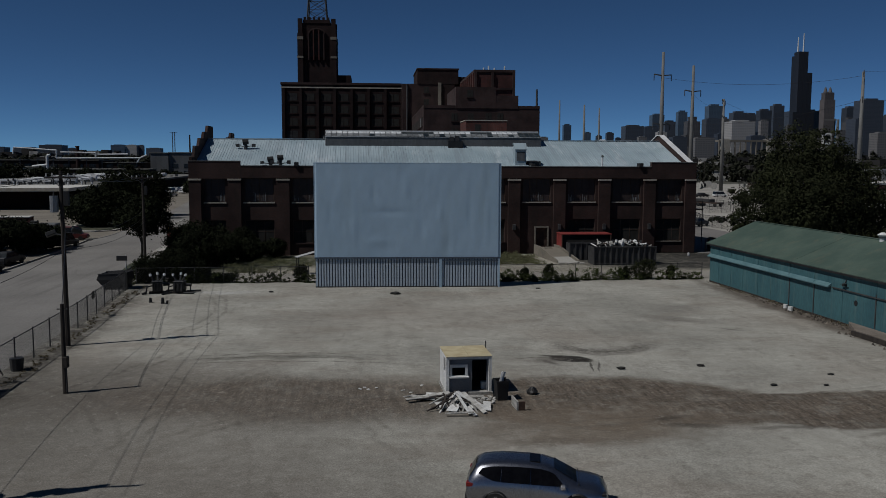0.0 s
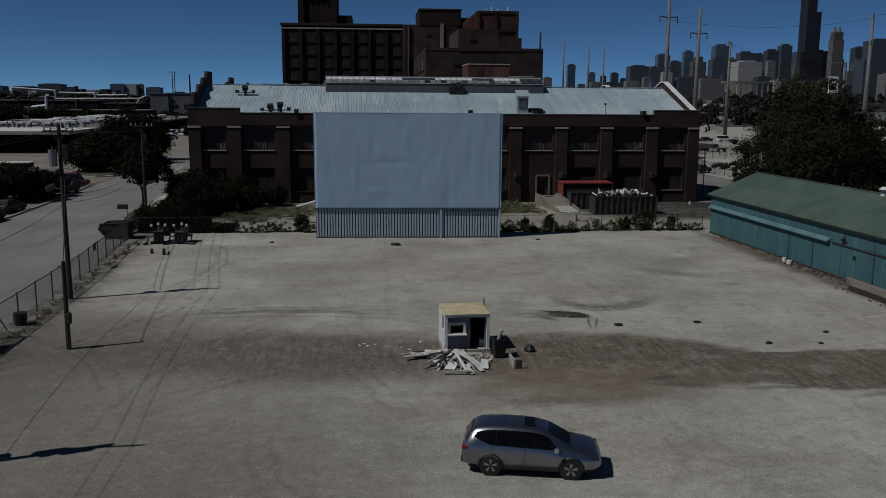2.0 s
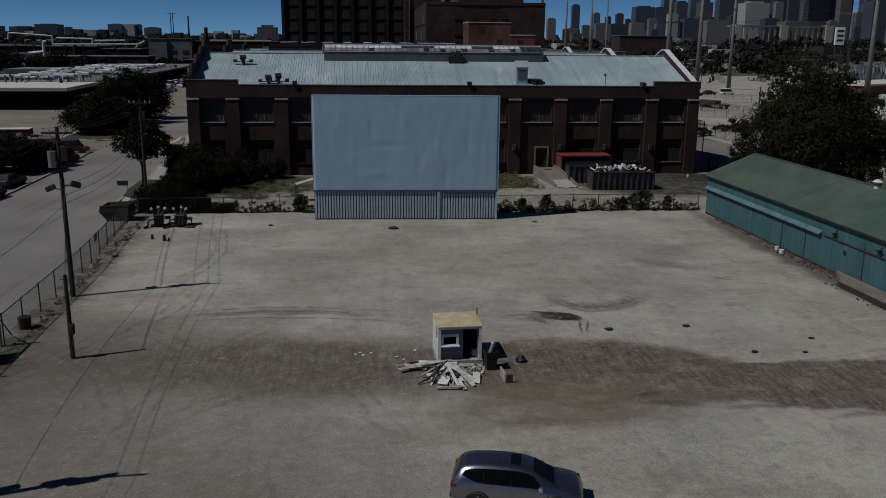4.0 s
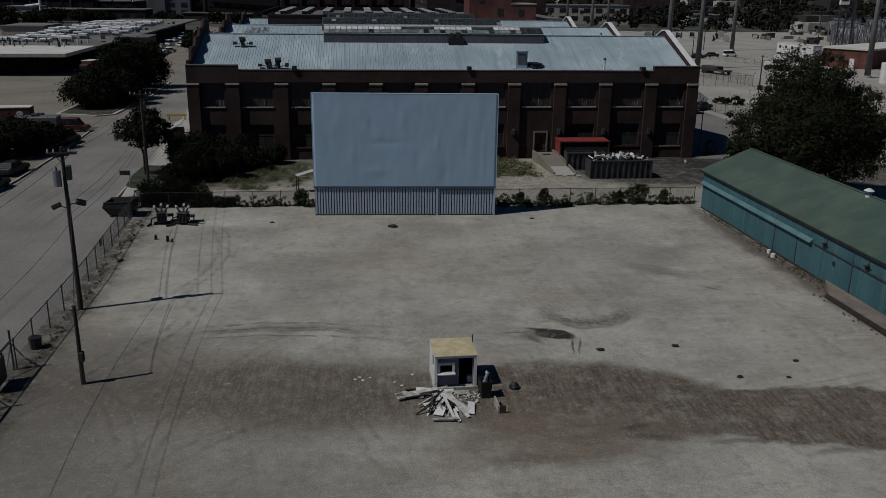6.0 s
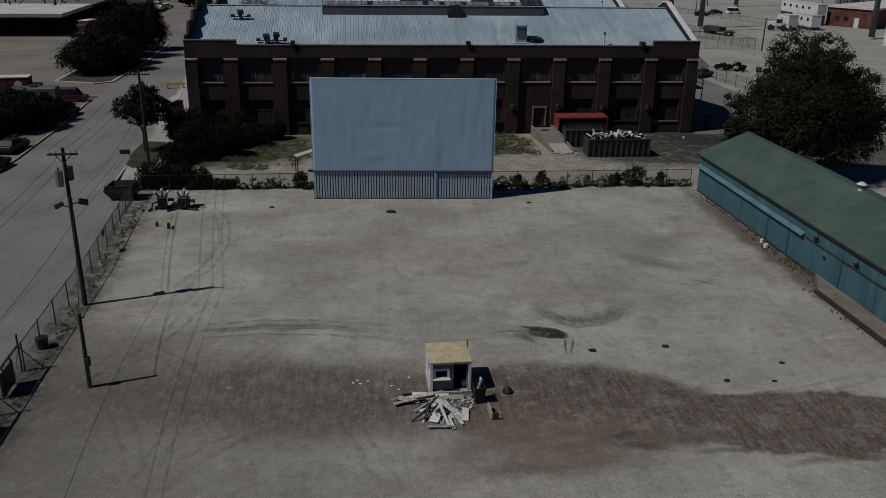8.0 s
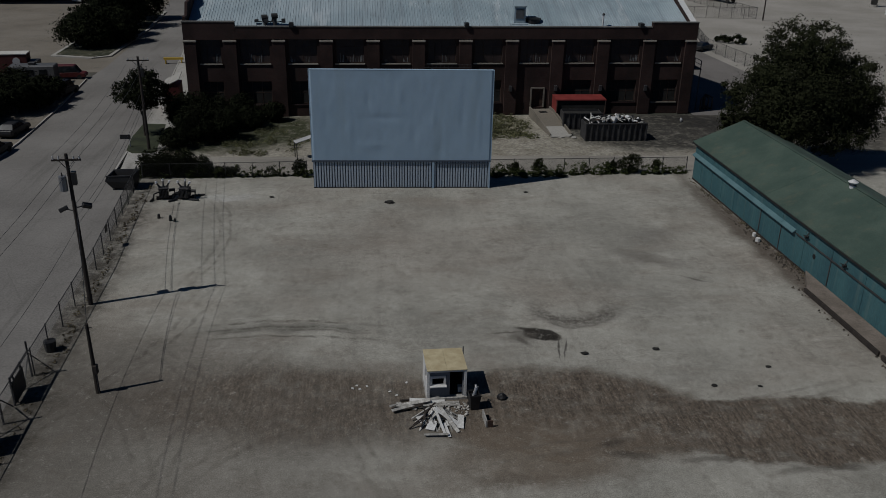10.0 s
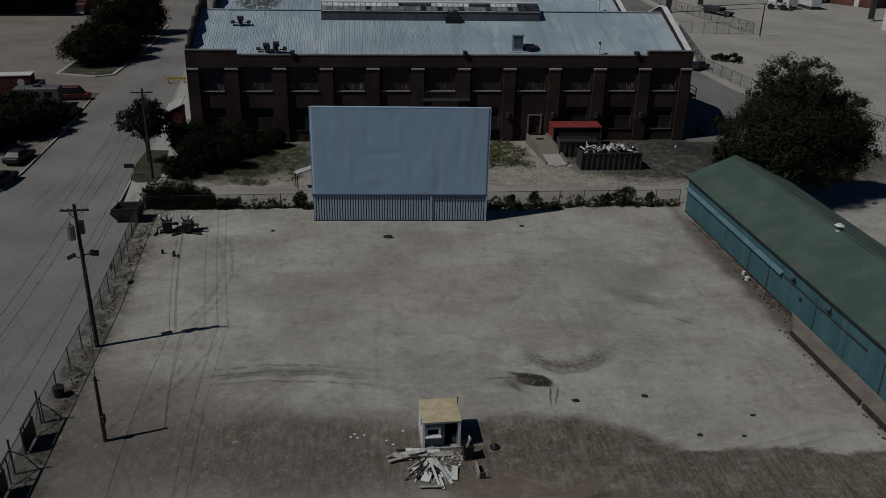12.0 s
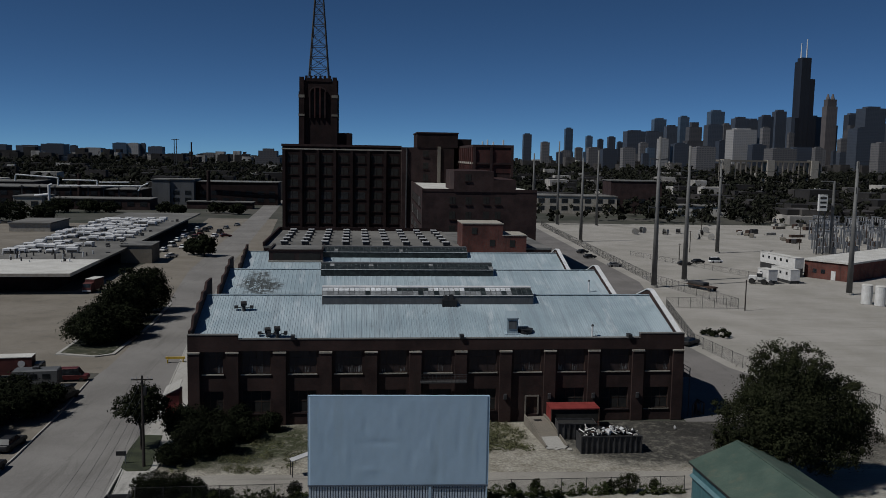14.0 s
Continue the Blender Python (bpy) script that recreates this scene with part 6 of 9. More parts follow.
fence_gate(39.2, 1.7)
fence_gate(34.4, 1.7)
bm = box(nb(), -0.35, 0.35, -0.02, 0.02, 1.35, 1.9)
single("fence_sign", bm, M["black"], pose(-27.2, 61.3, 0, 0, 0, 95), "small dark sign hung on the fence", "sign")
bm = nb()
tube(bm, (0, 0, 0), (0, 0, 0.7), 0.32, 0.38, 10)
single("dark_drum", bm, M["black"], (-26.2, 45.2, 0), "dark crumpled drum beside the fence", "drum")


# ---- utility poles and their wires ----
def utility_pole(at, h, label, arm_w=2.6, cans=1, floods=2, turn=0.0):
    t = thing("utility_pole", at if isinstance(at, Matrix) else pose(*at, 0, 0, turn), label, "pole", "utility poles")
    part("shaft", tube(nb(), (0, 0, -0.3), (0, 0, h), 0.17, 0.11, 10), M["wood_pole"], t)
    arm = part("crossarm", box(nb(), -arm_w / 2, arm_w / 2, -0.17, -0.05, h - 0.45, h - 0.33), M["wood_pole"], t)
    for x in (-arm_w / 2 + 0.1, -arm_w / 4, arm_w / 4, arm_w / 2 - 0.1):
        part("insulator", tube(nb(), (x, -0.11, h - 0.33), (x, -0.11, h - 0.12), 0.06, 0.04, 6), M["grey_paint"], arm)
    for s in (-1, 1):
        part("brace", bar(nb(), (s * arm_w * 0.28, -0.1, h - 0.4), (0, -0.14, h - 1.0), 0.05, 0.03), M["steel_dark"], t)
    for i in range(cans):
        x = -0.45 if i == 0 else 0.42
        can = part("transformer", tube(nb(), (x, 0, h - 2.5), (x, 0, h - 1.5), 0.25, 0.25, 12), M["steel"], t, "grey pole transformer can")
        part("bushing", tube(nb(), (x, 0, h - 1.5), (x, 0, h - 1.25), 0.06, 0.04, 6), M["steel_dark"], can)
    part("equipment_box", box(nb(), 0.13, 0.42, -0.16, 0.16, h - 2.1, h - 1.2, 0.02), M["black"], t)
    for i in range(floods):
        s = -1 if i else 1
        z = h - 3.6 - 0.2 * i
        part("bracket", bar(nb(), (0, 0, z - 0.1), (s * 0.55, 0.1, z), 0.06, 0.06), M["steel_dark"], t)
        b = nb()
        box(b, -0.3, 0.3, -0.18, 0.18, -0.14, 0.14, 0.04)
        part("floodlight", b, M["black"], t, "black floodlight", at=pose(s * 0.75, 0.15, z, 25 * s, 20 * s, 25))
    return t


POLES = [(-24.3, 25.2, 0.0), (-25.65, 51.4, 0.0), (-30.2, 87.2, 0.1)]
HEIGHTS = [10.9, 10.75, 9.9]
utility_pole(POLES[0], HEIGHTS[0], "dark wooden utility pole with crossarm by the street", 2.8, 2, 2, 4)
utility_pole(POLES[1], HEIGHTS[1], "dark wooden utility pole with transformer and floodlights", 1.8, 1, 2, 4)
utility_pole(POLES[2], HEIGHTS[2], "thin wooden utility pole beside a street tree", 2.2, 0, 0, 4)


def cable(name, a, b, sag, r, group="overhead wires", label="black overhead wire between poles"):
    a, b = Vector(a), Vector(b)
    bm = nb()
    n = 12
    pts = [a.lerp(b, i / n) - Vector((0, 0, sag * 4 * (i / n) * (1 - i / n))) for i in range(n + 1)]
    rings = []
    side = (b - a).cross(Vector((0, 0, 1))).normalized()
    for p in pts:
        rings.append([bm.verts.new(p + side * (r * math.cos(k * math.pi / 2)) + Vector((0, 0, r * math.sin(k * math.pi / 2)))) for k in range(4)])
    for ra, rb in zip(rings, rings[1:]):
        for k in range(4):
            bm.faces.new((ra[k], ra[(k + 1) % 4], rb[(k + 1) % 4], rb[k]))
    return single(name, bm, M["black"], (0, 0, 0), label, "wire", group)


for k in range(2):
    (xa, ya, za), (xb, yb, zb) = POLES[k], POLES[k + 1]
    ha, hb = HEIGHTS[k], HEIGHTS[k + 1]
    for off in ((0.1, 0.85), (-0.85, 0.1, 0.85))[k]:
        cable("overhead_wire", (xa + off, ya - 0.1, ha - 0.12), (xb + off, yb - 0.1, hb - 0.12), 0.55, 0.013)
    for dz, dx in (((4.7, 0.15),), ((3.7, -0.15), (4.2, 0.15), (4.7, 0.15)))[k]:
        cable("overhead_wire", (xa + dx, ya, ha - dz), (xb + dx, yb, hb - dz), 0.7, 0.014)
(xa, ya, za) = POLES[0]
for off in (0.1, 0.85):
    cable("overhead_wire", (xa + off, ya, HEIGHTS[0] - 0.12), (xa + 2 + off, -14, 10.6), 0.4, 0.013)


def stub_pole():
    t = thing("stub_pole", (-21.95, 40.3, 0), "short weathered wooden post with a small box on gravel", "pole")
    part("shaft", tube(nb(), (0, 0, -0.2), (0, 0, 4.45), 0.13, 0.09, 10), M["wood_pole"], t)
    part("meter_box", box(nb(), -0.05, 0.2, -0.2, 0.13, 1.3, 1.85, 0.02), M["wood_pole"], t)
    part("conduit", tube(nb(), (0.11, -0.1, 0), (0.11, -0.1, 1.3), 0.03), M["steel_dark"], t)
    part("step_bolt", tube(nb(), (-0.25, 0, 4.2), (0.25, 0, 4.2), 0.03), M["steel_dark"], t)


stub_pole()
cable("overhead_wire", (-25.5, 51.4, 7.2), (-21.95, 40.3, 4.3), 0.25, 0.016)
cable("overhead_wire", (-25.5, 51.4, 7.5), (-21.95, 40.3, 4.4), 0.3, 0.014)


# ---- the booth and its rubbish ----
def booth():
    t = thing("ticket_booth", pose(-2.24, 39.85, 0, 0, 0, 3.0), "small white plywood booth with grey front and bare board roof", "booth")
    w, d, h = 2.25, 2.35, 1.9
    part("floor_deck", box(nb(), -w / 2 - 0.05, w / 2 + 0.05, -d / 2 - 0.12, d / 2, 0.0, 0.14), M["plank"], t)
    x0, x1, y0, y1 = -w / 2, w / 2, -d / 2, d / 2

    def box_all(bs):
        bm = nb()
        for b in bs:
            box(bm, *b)
        return bm

    # left wall with a small window
    part("side_wall", box_all(((x0, x0 + 0.08, y0, y0 + 0.35, 0.14, h), (x0, x0 + 0.08, y0 + 0.35, y0 + 1.0, 0.14, 1.0), (x0, x0 + 0.08, y0 + 0.35, y0 + 1.0, 1.75, h), (x0, x0 + 0.08, y0 + 1.0, y1, 0.14, h))), M["white_paint"], t)
    part("side_wall", box_all(((x1 - 0.08, x1, y0, y1, 0.14, h),)), M["white_paint"], t)
    part("back_wall", box_all(((x0 + 0.083, x1 - 0.083, y1 - 0.08, y1, 0.14, h),)), M["white_paint"], t)
    # grey front with a service window and an open doorway
    yf = y0 + 0.12
    part("front_wall", box_all(((x0 + 0.083, x0 + 0.3, yf, yf + 0.07, 0.14, h - 0.1), (x0 + 0.3, x0 + 0.95, yf, yf + 0.07, 0.14, 0.95), (x0 + 0.3, x0 + 0.95, yf, yf + 0.07, 1.35, h - 0.1),
                                (x0 + 0.95, x0 + 1.3, yf, yf + 0.07, 0.14, h - 0.1), (x1 - 0.22, x1 - 0.083, yf, yf + 0.07, 0.14, h - 0.1), (x0 + 1.3, x1 - 0.22, yf, yf + 0.07, h - 0.2, h - 0.1))), M["hut_grey"], t, "grey painted front")
    fr = part("window_frame", box_all(((x0 + 0.18, x0 + 1.07, yf - 0.05, yf - 0.003, 1.35, 1.5), (x0 + 0.18, x0 + 1.07, yf - 0.05, yf - 0.003, 0.8, 0.95), (x0 + 0.18, x0 + 0.3, yf - 0.05, yf - 0.003, 0.95, 1.35), (x0 + 0.95, x0 + 1.07, yf - 0.05, yf - 0.003, 0.95, 1.35))), M["white_paint"], t, "white window frame")
    part("counter", box(nb(), x0 + 0.15, x0 + 1.1, yf - 0.28, yf - 0.053, 0.88, 0.93), M["white_paint"], fr)
    for x in (x0, x1 - 0.14):
        part("corner_post", box(nb(), x, x + 0.14, y0 - 0.02, y0 + 0.117, 0.14, h - 0.003), M["white_paint"], t)
    part("header", box(nb(), x0 + 0.14, x1 - 0.14, y0 - 0.01, y0 + 0.11, h - 0.12, h - 0.003), M["white_paint"], t)
    # near-black sheets added inside, putting the booth's inner shade into colour
    part("lining", box(nb(), x0 + 0.09, x1 - 0.09, y1 - 0.1, y1 - 0.084, 0.145, h - 0.01), M["near_black"], t)
    for x in (x0 + 0.085, x1 - 0.1):
        part("lining", box(nb(), x, x + 0.015, yf + 0.36 if x < 0 else yf + 0.1, y1 - 0.11, 0.145, 0.98 if x < 0 else h - 0.01), M["near_black"], t)
    part("lining", box(nb(), x0 + 0.09, x1 - 0.09, yf + 0.1, y1 - 0.11, 0.141, 0.15), M["near_black"], t)
    # roof of two bare boards
    for a, b in ((x0 - 0.02, -0.005), (0.005, x1 + 0.02)):
        part("roof_board", box(nb(), a, b, y0 - 0.05, y1 + 0.02, h, h + 0.03), M["osb"], t, "bare yellow wood board")
    part("vent_pipe", tube(nb(), (x1 + 0.06, y1 - 0.4, 0.3), (x1 + 0.06, y1 - 0.4, h + 0.35), 0.03), M["steel_dark"], t)
    part("crate", box(nb(), 0.7, 0.95, y0 + 0.4, y0 + 0.7, 0.14, 0.5), M["white_paint"], t)


booth()


def rubbish():
    rng = random.Random(5)
    G = "boards heaped before the booth"
    # boards fanned out from the heap's top
    for i in range(15):
        a = radians(200 + 140 * i / 14 + rng.uniform(-7, 7))
        L = rng.uniform(1.0, 1.9)
        w = rng.choice((0.1, 0.14, 0.2, 0.3))
        bm = box(nb(), 0, L, -w / 2, w / 2, -0.02, 0.02)
        m = Matrix.Translation((-2.8 + rng.uniform(-0.25, 0.25), 37.1 + rng.uniform(-0.2, 0.1), 0.55 + rng.uniform(-0.1, 0.1))) @ Matrix.Rotation(a, 4, "Z") @ Matrix.Rotation(math.asin(min(0.9, 0.55 / L)), 4, "Y") @ Matrix.Rotation(rng.uniform(-0.4, 0.4), 4, "X")
        single("board", bm, M["white_paint" if i % 2 else "plank"], m, "weathered pale board leaning on a heap", "board", G)
    for x, y, L, w, tz, rx in ((-3.9, 38.2, 1.5, 0.28, 8, 6), (-4.5, 37.9, 1.2, 0.3, -15, 8), (-3.3, 38.45, 2.0, 0.32, -3, 4), (-4.9, 37.6, 0.9, 0.22, 25, 3), (-4.2, 37.7, 1.3, 0.12, 12, 5), (-4.0, 37.95, 1.4, 0.12, 18, 6), (-3.0, 35.15, 1.3, 0.16, -3, 2), (-1.6, 36.3, 0.35, 1.1, -6, 5), (-2.2, 36.5, 0.5, 1.0, 12, 9), (-3.6, 36.6, 0.6, 0.7, 30, 12), (-3.2, 36.0, 0.5, 0.7, -20, 10), (-2.4, 35.6, 0.16, 1.2, 10, 3), (-4.3, 38.6, 1.1, 0.12, 4, 2), (-5.1, 38.0, 0.8, 0.15, 35, 2)):
        bm = box(nb(), -L / 2, L / 2, -w / 2, w / 2, 0, 0.03)
        single("panel_scrap", bm, M["white_paint"] if w > 0.31 else M["wood_pole"] if w < 0.13 else M["plank"], pose(x, y, 0.06 + 0.1 * rng.random(), rx, rng.uniform(-6, 6), tz), "broken pale panel lying on the heap", "panel", G)
    # thin laths, mostly near black to put the heap's shaded gaps into colour
    for i in range(26):
        a = radians(190 + 160 * rng.random())
        L = rng.uniform(0.7, 1.6)
        bm = box(nb(), 0, L, -0.04, 0.04, -0.02, 0.02)
        m = Matrix.Translation((-2.9 + rng.uniform(-0.9, 0.7), 37.0 + rng.uniform(-0.5, 0.6), 0.42 + rng.uniform(-0.1, 0.12))) @ Matrix.Rotation(a, 4, "Z") @ Matrix.Rotation(math.asin(min(0.9, 0.4 / L)), 4, "Y")
        single("lath", bm, M["wood_pole"] if i % 3 else M["plank"], m, "thin weathered lath among heaped boards", "lath", G)
    # deck planks under the step
    for i in range(3):
        bm = box(nb(), -1.5, 1.1, -0.07, 0.07, 0, 0.04)
        single("board", bm, M["plank"], pose(-2.6, 38.3 - 0.17 * i, 0.02 + 0.02 * i, 0, 0, 1 - i), "weathered pale board leaning on a heap", "board", G)
    bm = nb()
    for i in range(60):
        x, y = rng.uniform(-2.6, -0.9), rng.uniform(37.0, 38.4)
        s = rng.uniform(0.04, 0.12)
        bmesh.ops.create_icosphere(bm, subdivisions=1, radius=s, matrix=Matrix.Translation((x, y, s * 0.5)) @ Matrix.Diagonal((1, 0.8, 0.6, 1)))
    single("rubble_bits", bm, M["plank"], (0, 0, 0), "pale rubble bits strewn before the booth", "rubble", "", "stuff")
    # wheeled bin stuffed with boards
    t = thing("wheeled_bin", pose(-0.72, 37.75, 0, 0, 0, 8), "black plastic rubbish bin stuffed with scrap boards", "bin")
    bm = nb()
    o = [(-0.28, -0.3), (0.28, -0.3), (0.28, 0.3), (-0.28, 0.3)]
    lo = [bm.verts.new((x * 0.85, y * 0.85, 0.03)) for x, y in o]
    hi = [bm.verts.new((x * 1.1, y * 1.1, 0.95)) for x, y in o]
    li = [bm.verts.new((x * 1.0, y * 1.0, 0.95)) for x, y in o]
    lj = [bm.verts.new((x * 0.98, y * 0.98, 0.8)) for x, y in o]
    for ra, rb in ((lo, hi), (hi, li), (li, lj)):
        for i in range(4):
            bm.faces.new((ra[i], ra[(i + 1) % 4], rb[(i + 1) % 4], rb[i]))
    bm.faces.new(lo[::-1])
    bm.faces.new(lj)
    part("tub", bm, M["black"], t)
    for y in (-0.36, 0.331):
        part("rim", box(nb(), -0.33, 0.33, y, y + 0.029, 0.9, 0.98), M["black"], t)
    for s in (-1, 1):
        part("wheel", tube(nb(), (s * 0.29, 0.3, 0.11), (s * 0.24, 0.3, 0.11), 0.11, 0.11, 12), M["tyre"], t)
    for i in range(5):
        bm = box(nb(), -0.05, 0.05, -0.015, 0.015, 0.0, 0.75)
        single("scrap_board", bm, M["coping"], pose(-0.85 + 0.07 * i, 37.7 + 0.05 * (i % 3), 0.62, rng.uniform(-18, 18), 15 + 6 * i, 20 * i), "pale scrap board standing in the bin", "board", "boards in the bin")
    # block with a hollow
    t = thing("wood_box", pose(-0.12, 36.4, 0, 0, 0, 4), "open dark timber box lying on gravel", "box")
    part("side", box(nb(), -0.2, -0.12, -0.55, 0.55, 0, 0.42), M["plank"], t)
    part("end", box(nb(), -0.117, 0.2, -0.55, -0.47, 0, 0.4), M["rust"], t)
    part("bottom", box(nb(), -0.117, 0.2, -0.467, 0.5, 0, 0.05), M["rust"], t)
    for nm, x, y, r, lab in (("tyre_scrap", 0.95, 38.6, 0.28, "black lump of old rubber on gravel"), ("stone", 6.85, 43.3, 0.16, "dark stone on the gravel"), ("stone", 11.5, 43.6, 0.16, "dark stone on the gravel"),
                             ("stone", 13.7, 39.3, 0.13, "dark stone on the gravel"), ("stone", 17.8, 41.2, 0.12, "dark stone on the gravel"), ("stone", 16.4, 39.1, 0.1, "dark stone on the gravel"), ("stone", -4.9, 70.6, 0.3, "dark stone on the gravel"), ("stone", -15.7, 72.4, 0.15, "dark stone on the gravel"), ("stone", 8.0, 73.0, 0.15, "dark stone on the gravel")):
        bm = nb()
        bmesh.ops.create_icosphere(bm, subdivisions=2, radius=r)
        for v in bm.verts:
            v.co *= 1 + 0.35 * noise.noise(v.co * 5 / r * 0.3 + Vector((x, y, 0)))
            v.co.z = v.co.z * (0.45 if nm == "stone" else 0.9)
            v.co.x *= 1.5 if nm == "stone" else 1.0
            if nm != "stone" and v.co.z > 0:
                v.co.x *= 1 - 0.5 * v.co.z / r
                v.co.y *= 1 - 0.5 * v.co.z / r
        single(nm, bm, M["black"] if nm != "stone" else M["near_black"], (x, y, r * 0.3 if nm == "stone" else r * 0.45), lab, "stone" if nm == "stone" else "scrap", "stones" if nm == "stone" else "")
    for i, (x, y) in enumerate(((-7.3, 40.3), (-7.1, 39.9), (-7.5, 40.0), (-6.7, 40.2), (-5.0, 39.2), (-5.4, 39.6), (-4.4, 40.5), (-1.1, 41.9))):
        bm = box(nb(), -0.08, 0.08, -0.05, 0.06 + 0.03 * (i % 3), 0, 0.04, 0.01)
        single("litter", bm, M["white_paint"], pose(x, y, 0.0, 8 * (i % 3), 5, 40 * i), "scrap of pale litter on gravel", "litter", "litter")


rubbish()


# ---- the parked car ----
def parked_car():
    t = thing("parked_car", pose(-1.45, 25.15, 0, 0, 0, -11.5) @ Matrix.Scale(0.945, 4), "silver-blue seven-seat family car parked on gravel", "car")
    # stations along the car: x, sill, belt, top, half width at sill, belt, top
    S = [(-2.44, 0.56, 0.80, 0.84, 0.72, 0.78, 0.74), (-2.41, 0.42, 0.95, 1.00, 0.86, 0.90, 0.80), (-2.33, 0.36, 1.04, 1.16, 0.92, 0.94, 0.76), (-2.12, 0.34, 1.10, 1.50, 0.95, 0.96, 0.66), (-1.92, 0.33, 1.10, 1.62, 0.96, 0.97, 0.64),
         (-1.55, 0.32, 1.09, 1.68, 0.97, 0.98, 0.64), (-1.0, 0.30, 1.07, 1.71, 0.97, 0.98, 0.65), (-0.3, 0.29, 1.05, 1.70, 0.97, 0.98, 0.65), (0.25, 0.29, 1.03, 1.65, 0.97, 0.98, 0.63),
         (0.6, 0.29, 1.02, 1.55, 0.97, 0.97, 0.62), (1.0, 0.29, 1.01, 1.33, 0.97, 0.97, 0.66), (1.38, 0.30, 1.00, 1.11, 0.97, 0.96, 0.74), (1.5, 0.30, 0.99, 1.07, 0.97, 0.95, 0.78), (1.9, 0.32, 0.94, 1.02, 0.95, 0.93, 0.76),
         (2.2, 0.34, 0.88, 0.95, 0.91, 0.87, 0.72), (2.38, 0.38, 0.76, 0.82, 0.80, 0.77, 0.64), (2.46, 0.46, 0.62, 0.66, 0.64, 0.62, 0.54)]

    def ring(s):
        x, zs, zb, zt, ws, wb, wt = s
        half = [(ws * 0.9, zs), (ws, zs + 0.08), (max(ws, wb) + 0.012, zs + 0.5 * (zb - zs)), (wb, zb), (wt + 0.03, zt - 0.06), (wt * 0.85, zt), (wt * 0.4, zt + 0.015)]
        return [(x, -y, z) for y, z in half] + [(x, y, z) for y, z in half[::-1]]

    bm = nb()
    rings = [[bm.verts.new(p) for p in ring(s)] for s in S]
    n = len(rings[0])
    for a, b in zip(rings, rings[1:]):
        for i in range(n):
            bm.faces.new((a[i], a[(i + 1) % n], b[(i + 1) % n], b[i]))
    bm.faces.new(rings[0])
    bm.faces.new(rings[-1][::-1])
    part("body", bm, M["car_body"], t, "silver-blue metallic body", True)

    def at(xq, level, out=0.014):
        """A point of the flank at x, at level 0 (belt) to 1 (roof edge)."""
        for a, b in zip(S, S[1:]):
            if a[0] <= xq <= b[0]:
                f = (xq - a[0]) / (b[0] - a[0])
                v = [p + (q - p) * f for p, q in zip(a, b)]
                return xq, v[5] + (v[6] + 0.03 - v[5]) * level + out, v[2] + (v[3] - 0.06 - v[2]) * level
        return xq, 0.9, 1.0

    for s in (-1, 1):
        # dark side glass in one band, its rear end swept up, its nose tapering to the mirror
        for nm, lo_x, hi_x, lo_l, hi_l in (("quarter_window", (-2.02, -1.75, -1.5, -1.24), (-1.90, -1.7, -1.46, -1.2), (0.62, 0.30, 0.12, 0.08), (0.86, 0.9, 0.92, 0.92)),
                                           ("rear_door_window", (-1.23, -0.9, -0.55, -0.22), (-1.19, -0.86, -0.5, -0.2), (0.08, 0.07, 0.07, 0.07), (0.92, 0.92, 0.92, 0.92)),
                                           ("front_door_window", (-0.21, 0.2, 0.6, 0.98), (-0.19, 0.15, 0.4, 0.62), (0.07, 0.07, 0.08, 0.12), (0.92, 0.92, 0.9, 0.84))):
            bm = nb()
            lo = [bm.verts.new((p[0], s * p[1], p[2])) for p in (at(x, q) for x, q in zip(lo_x, lo_l))]
            hi = [bm.verts.new((p[0], s * p[1], p[2])) for p in (at(x, q) for x, q in zip(hi_x, hi_l))]
            for i in range(3):
                bm.faces.new((lo[i], lo[i + 1], hi[i + 1], hi[i]))
            part(nm, bm, M["car_glass"], t, "dark tinted glass")
        bm = nb()
        box(bm, 0.82, 0.98, *sorted((s * 0.97, s * 1.17)), 1.0, 1.15, 0.03)
        part("mirror", bm, M["alloy"], t)
        part("door_line", box(nb(), -0.225, -0.213, *sorted((s * 0.985, s * 1.0)), 0.4, 1.05), M["car_dark"], t)
        part("sill_trim", box(nb(), -1.0, 1.0, *sorted((s * 0.94, s * 0.993)), 0.27, 0.42, 0.01), M["car_dark"], t)
        for x in (-0.85, 0.15):
            part("door_handle", box(nb(), x - 0.09, x + 0.09, *sorted((s * 0.985, s * 1.01)), 0.90, 0.93), M["car_body"], t)
        part("rear_lamp", box(nb(), -2.42, -2.16, *sorted((s * 0.72, s * 0.957)), 0.90, 1.06, 0.02), M["lamp_red"], t, "dark red rear lamp")
        part("headlight", box(nb(), 2.12, 2.36, *sorted((s * 0.6, s * 0.875)), 0.74, 0.84, 0.02), M["car_dark"], t)
        for x in (-1.40, 1.41):
            wh = part("wheel", tube(nb(), (x, s * 0.78, 0.37), (x, s * 1.0, 0.37), 0.37, 0.355, 24), M["tyre"], t)
            part("rim", tube(nb(), (x, s * 0.98, 0.37), (x, s * 1.006, 0.37), 0.26, 0.25, 20), M["car_dark"], wh)
            for k in range(5):
                for dd in (-0.13, 0.13):
                    a = 2 * math.pi * k / 5 + 0.3
                    part("spoke", bar(nb(), (x + 0.05 * math.cos(a), s * 1.012, 0.37 + 0.05 * math.sin(a)), (x + 0.24 * math.cos(a + dd), s * 1.012, 0.37 + 0.24 * math.sin(a + dd)), 0.02, 0.035), M["alloy"], wh)
            bm = nb()
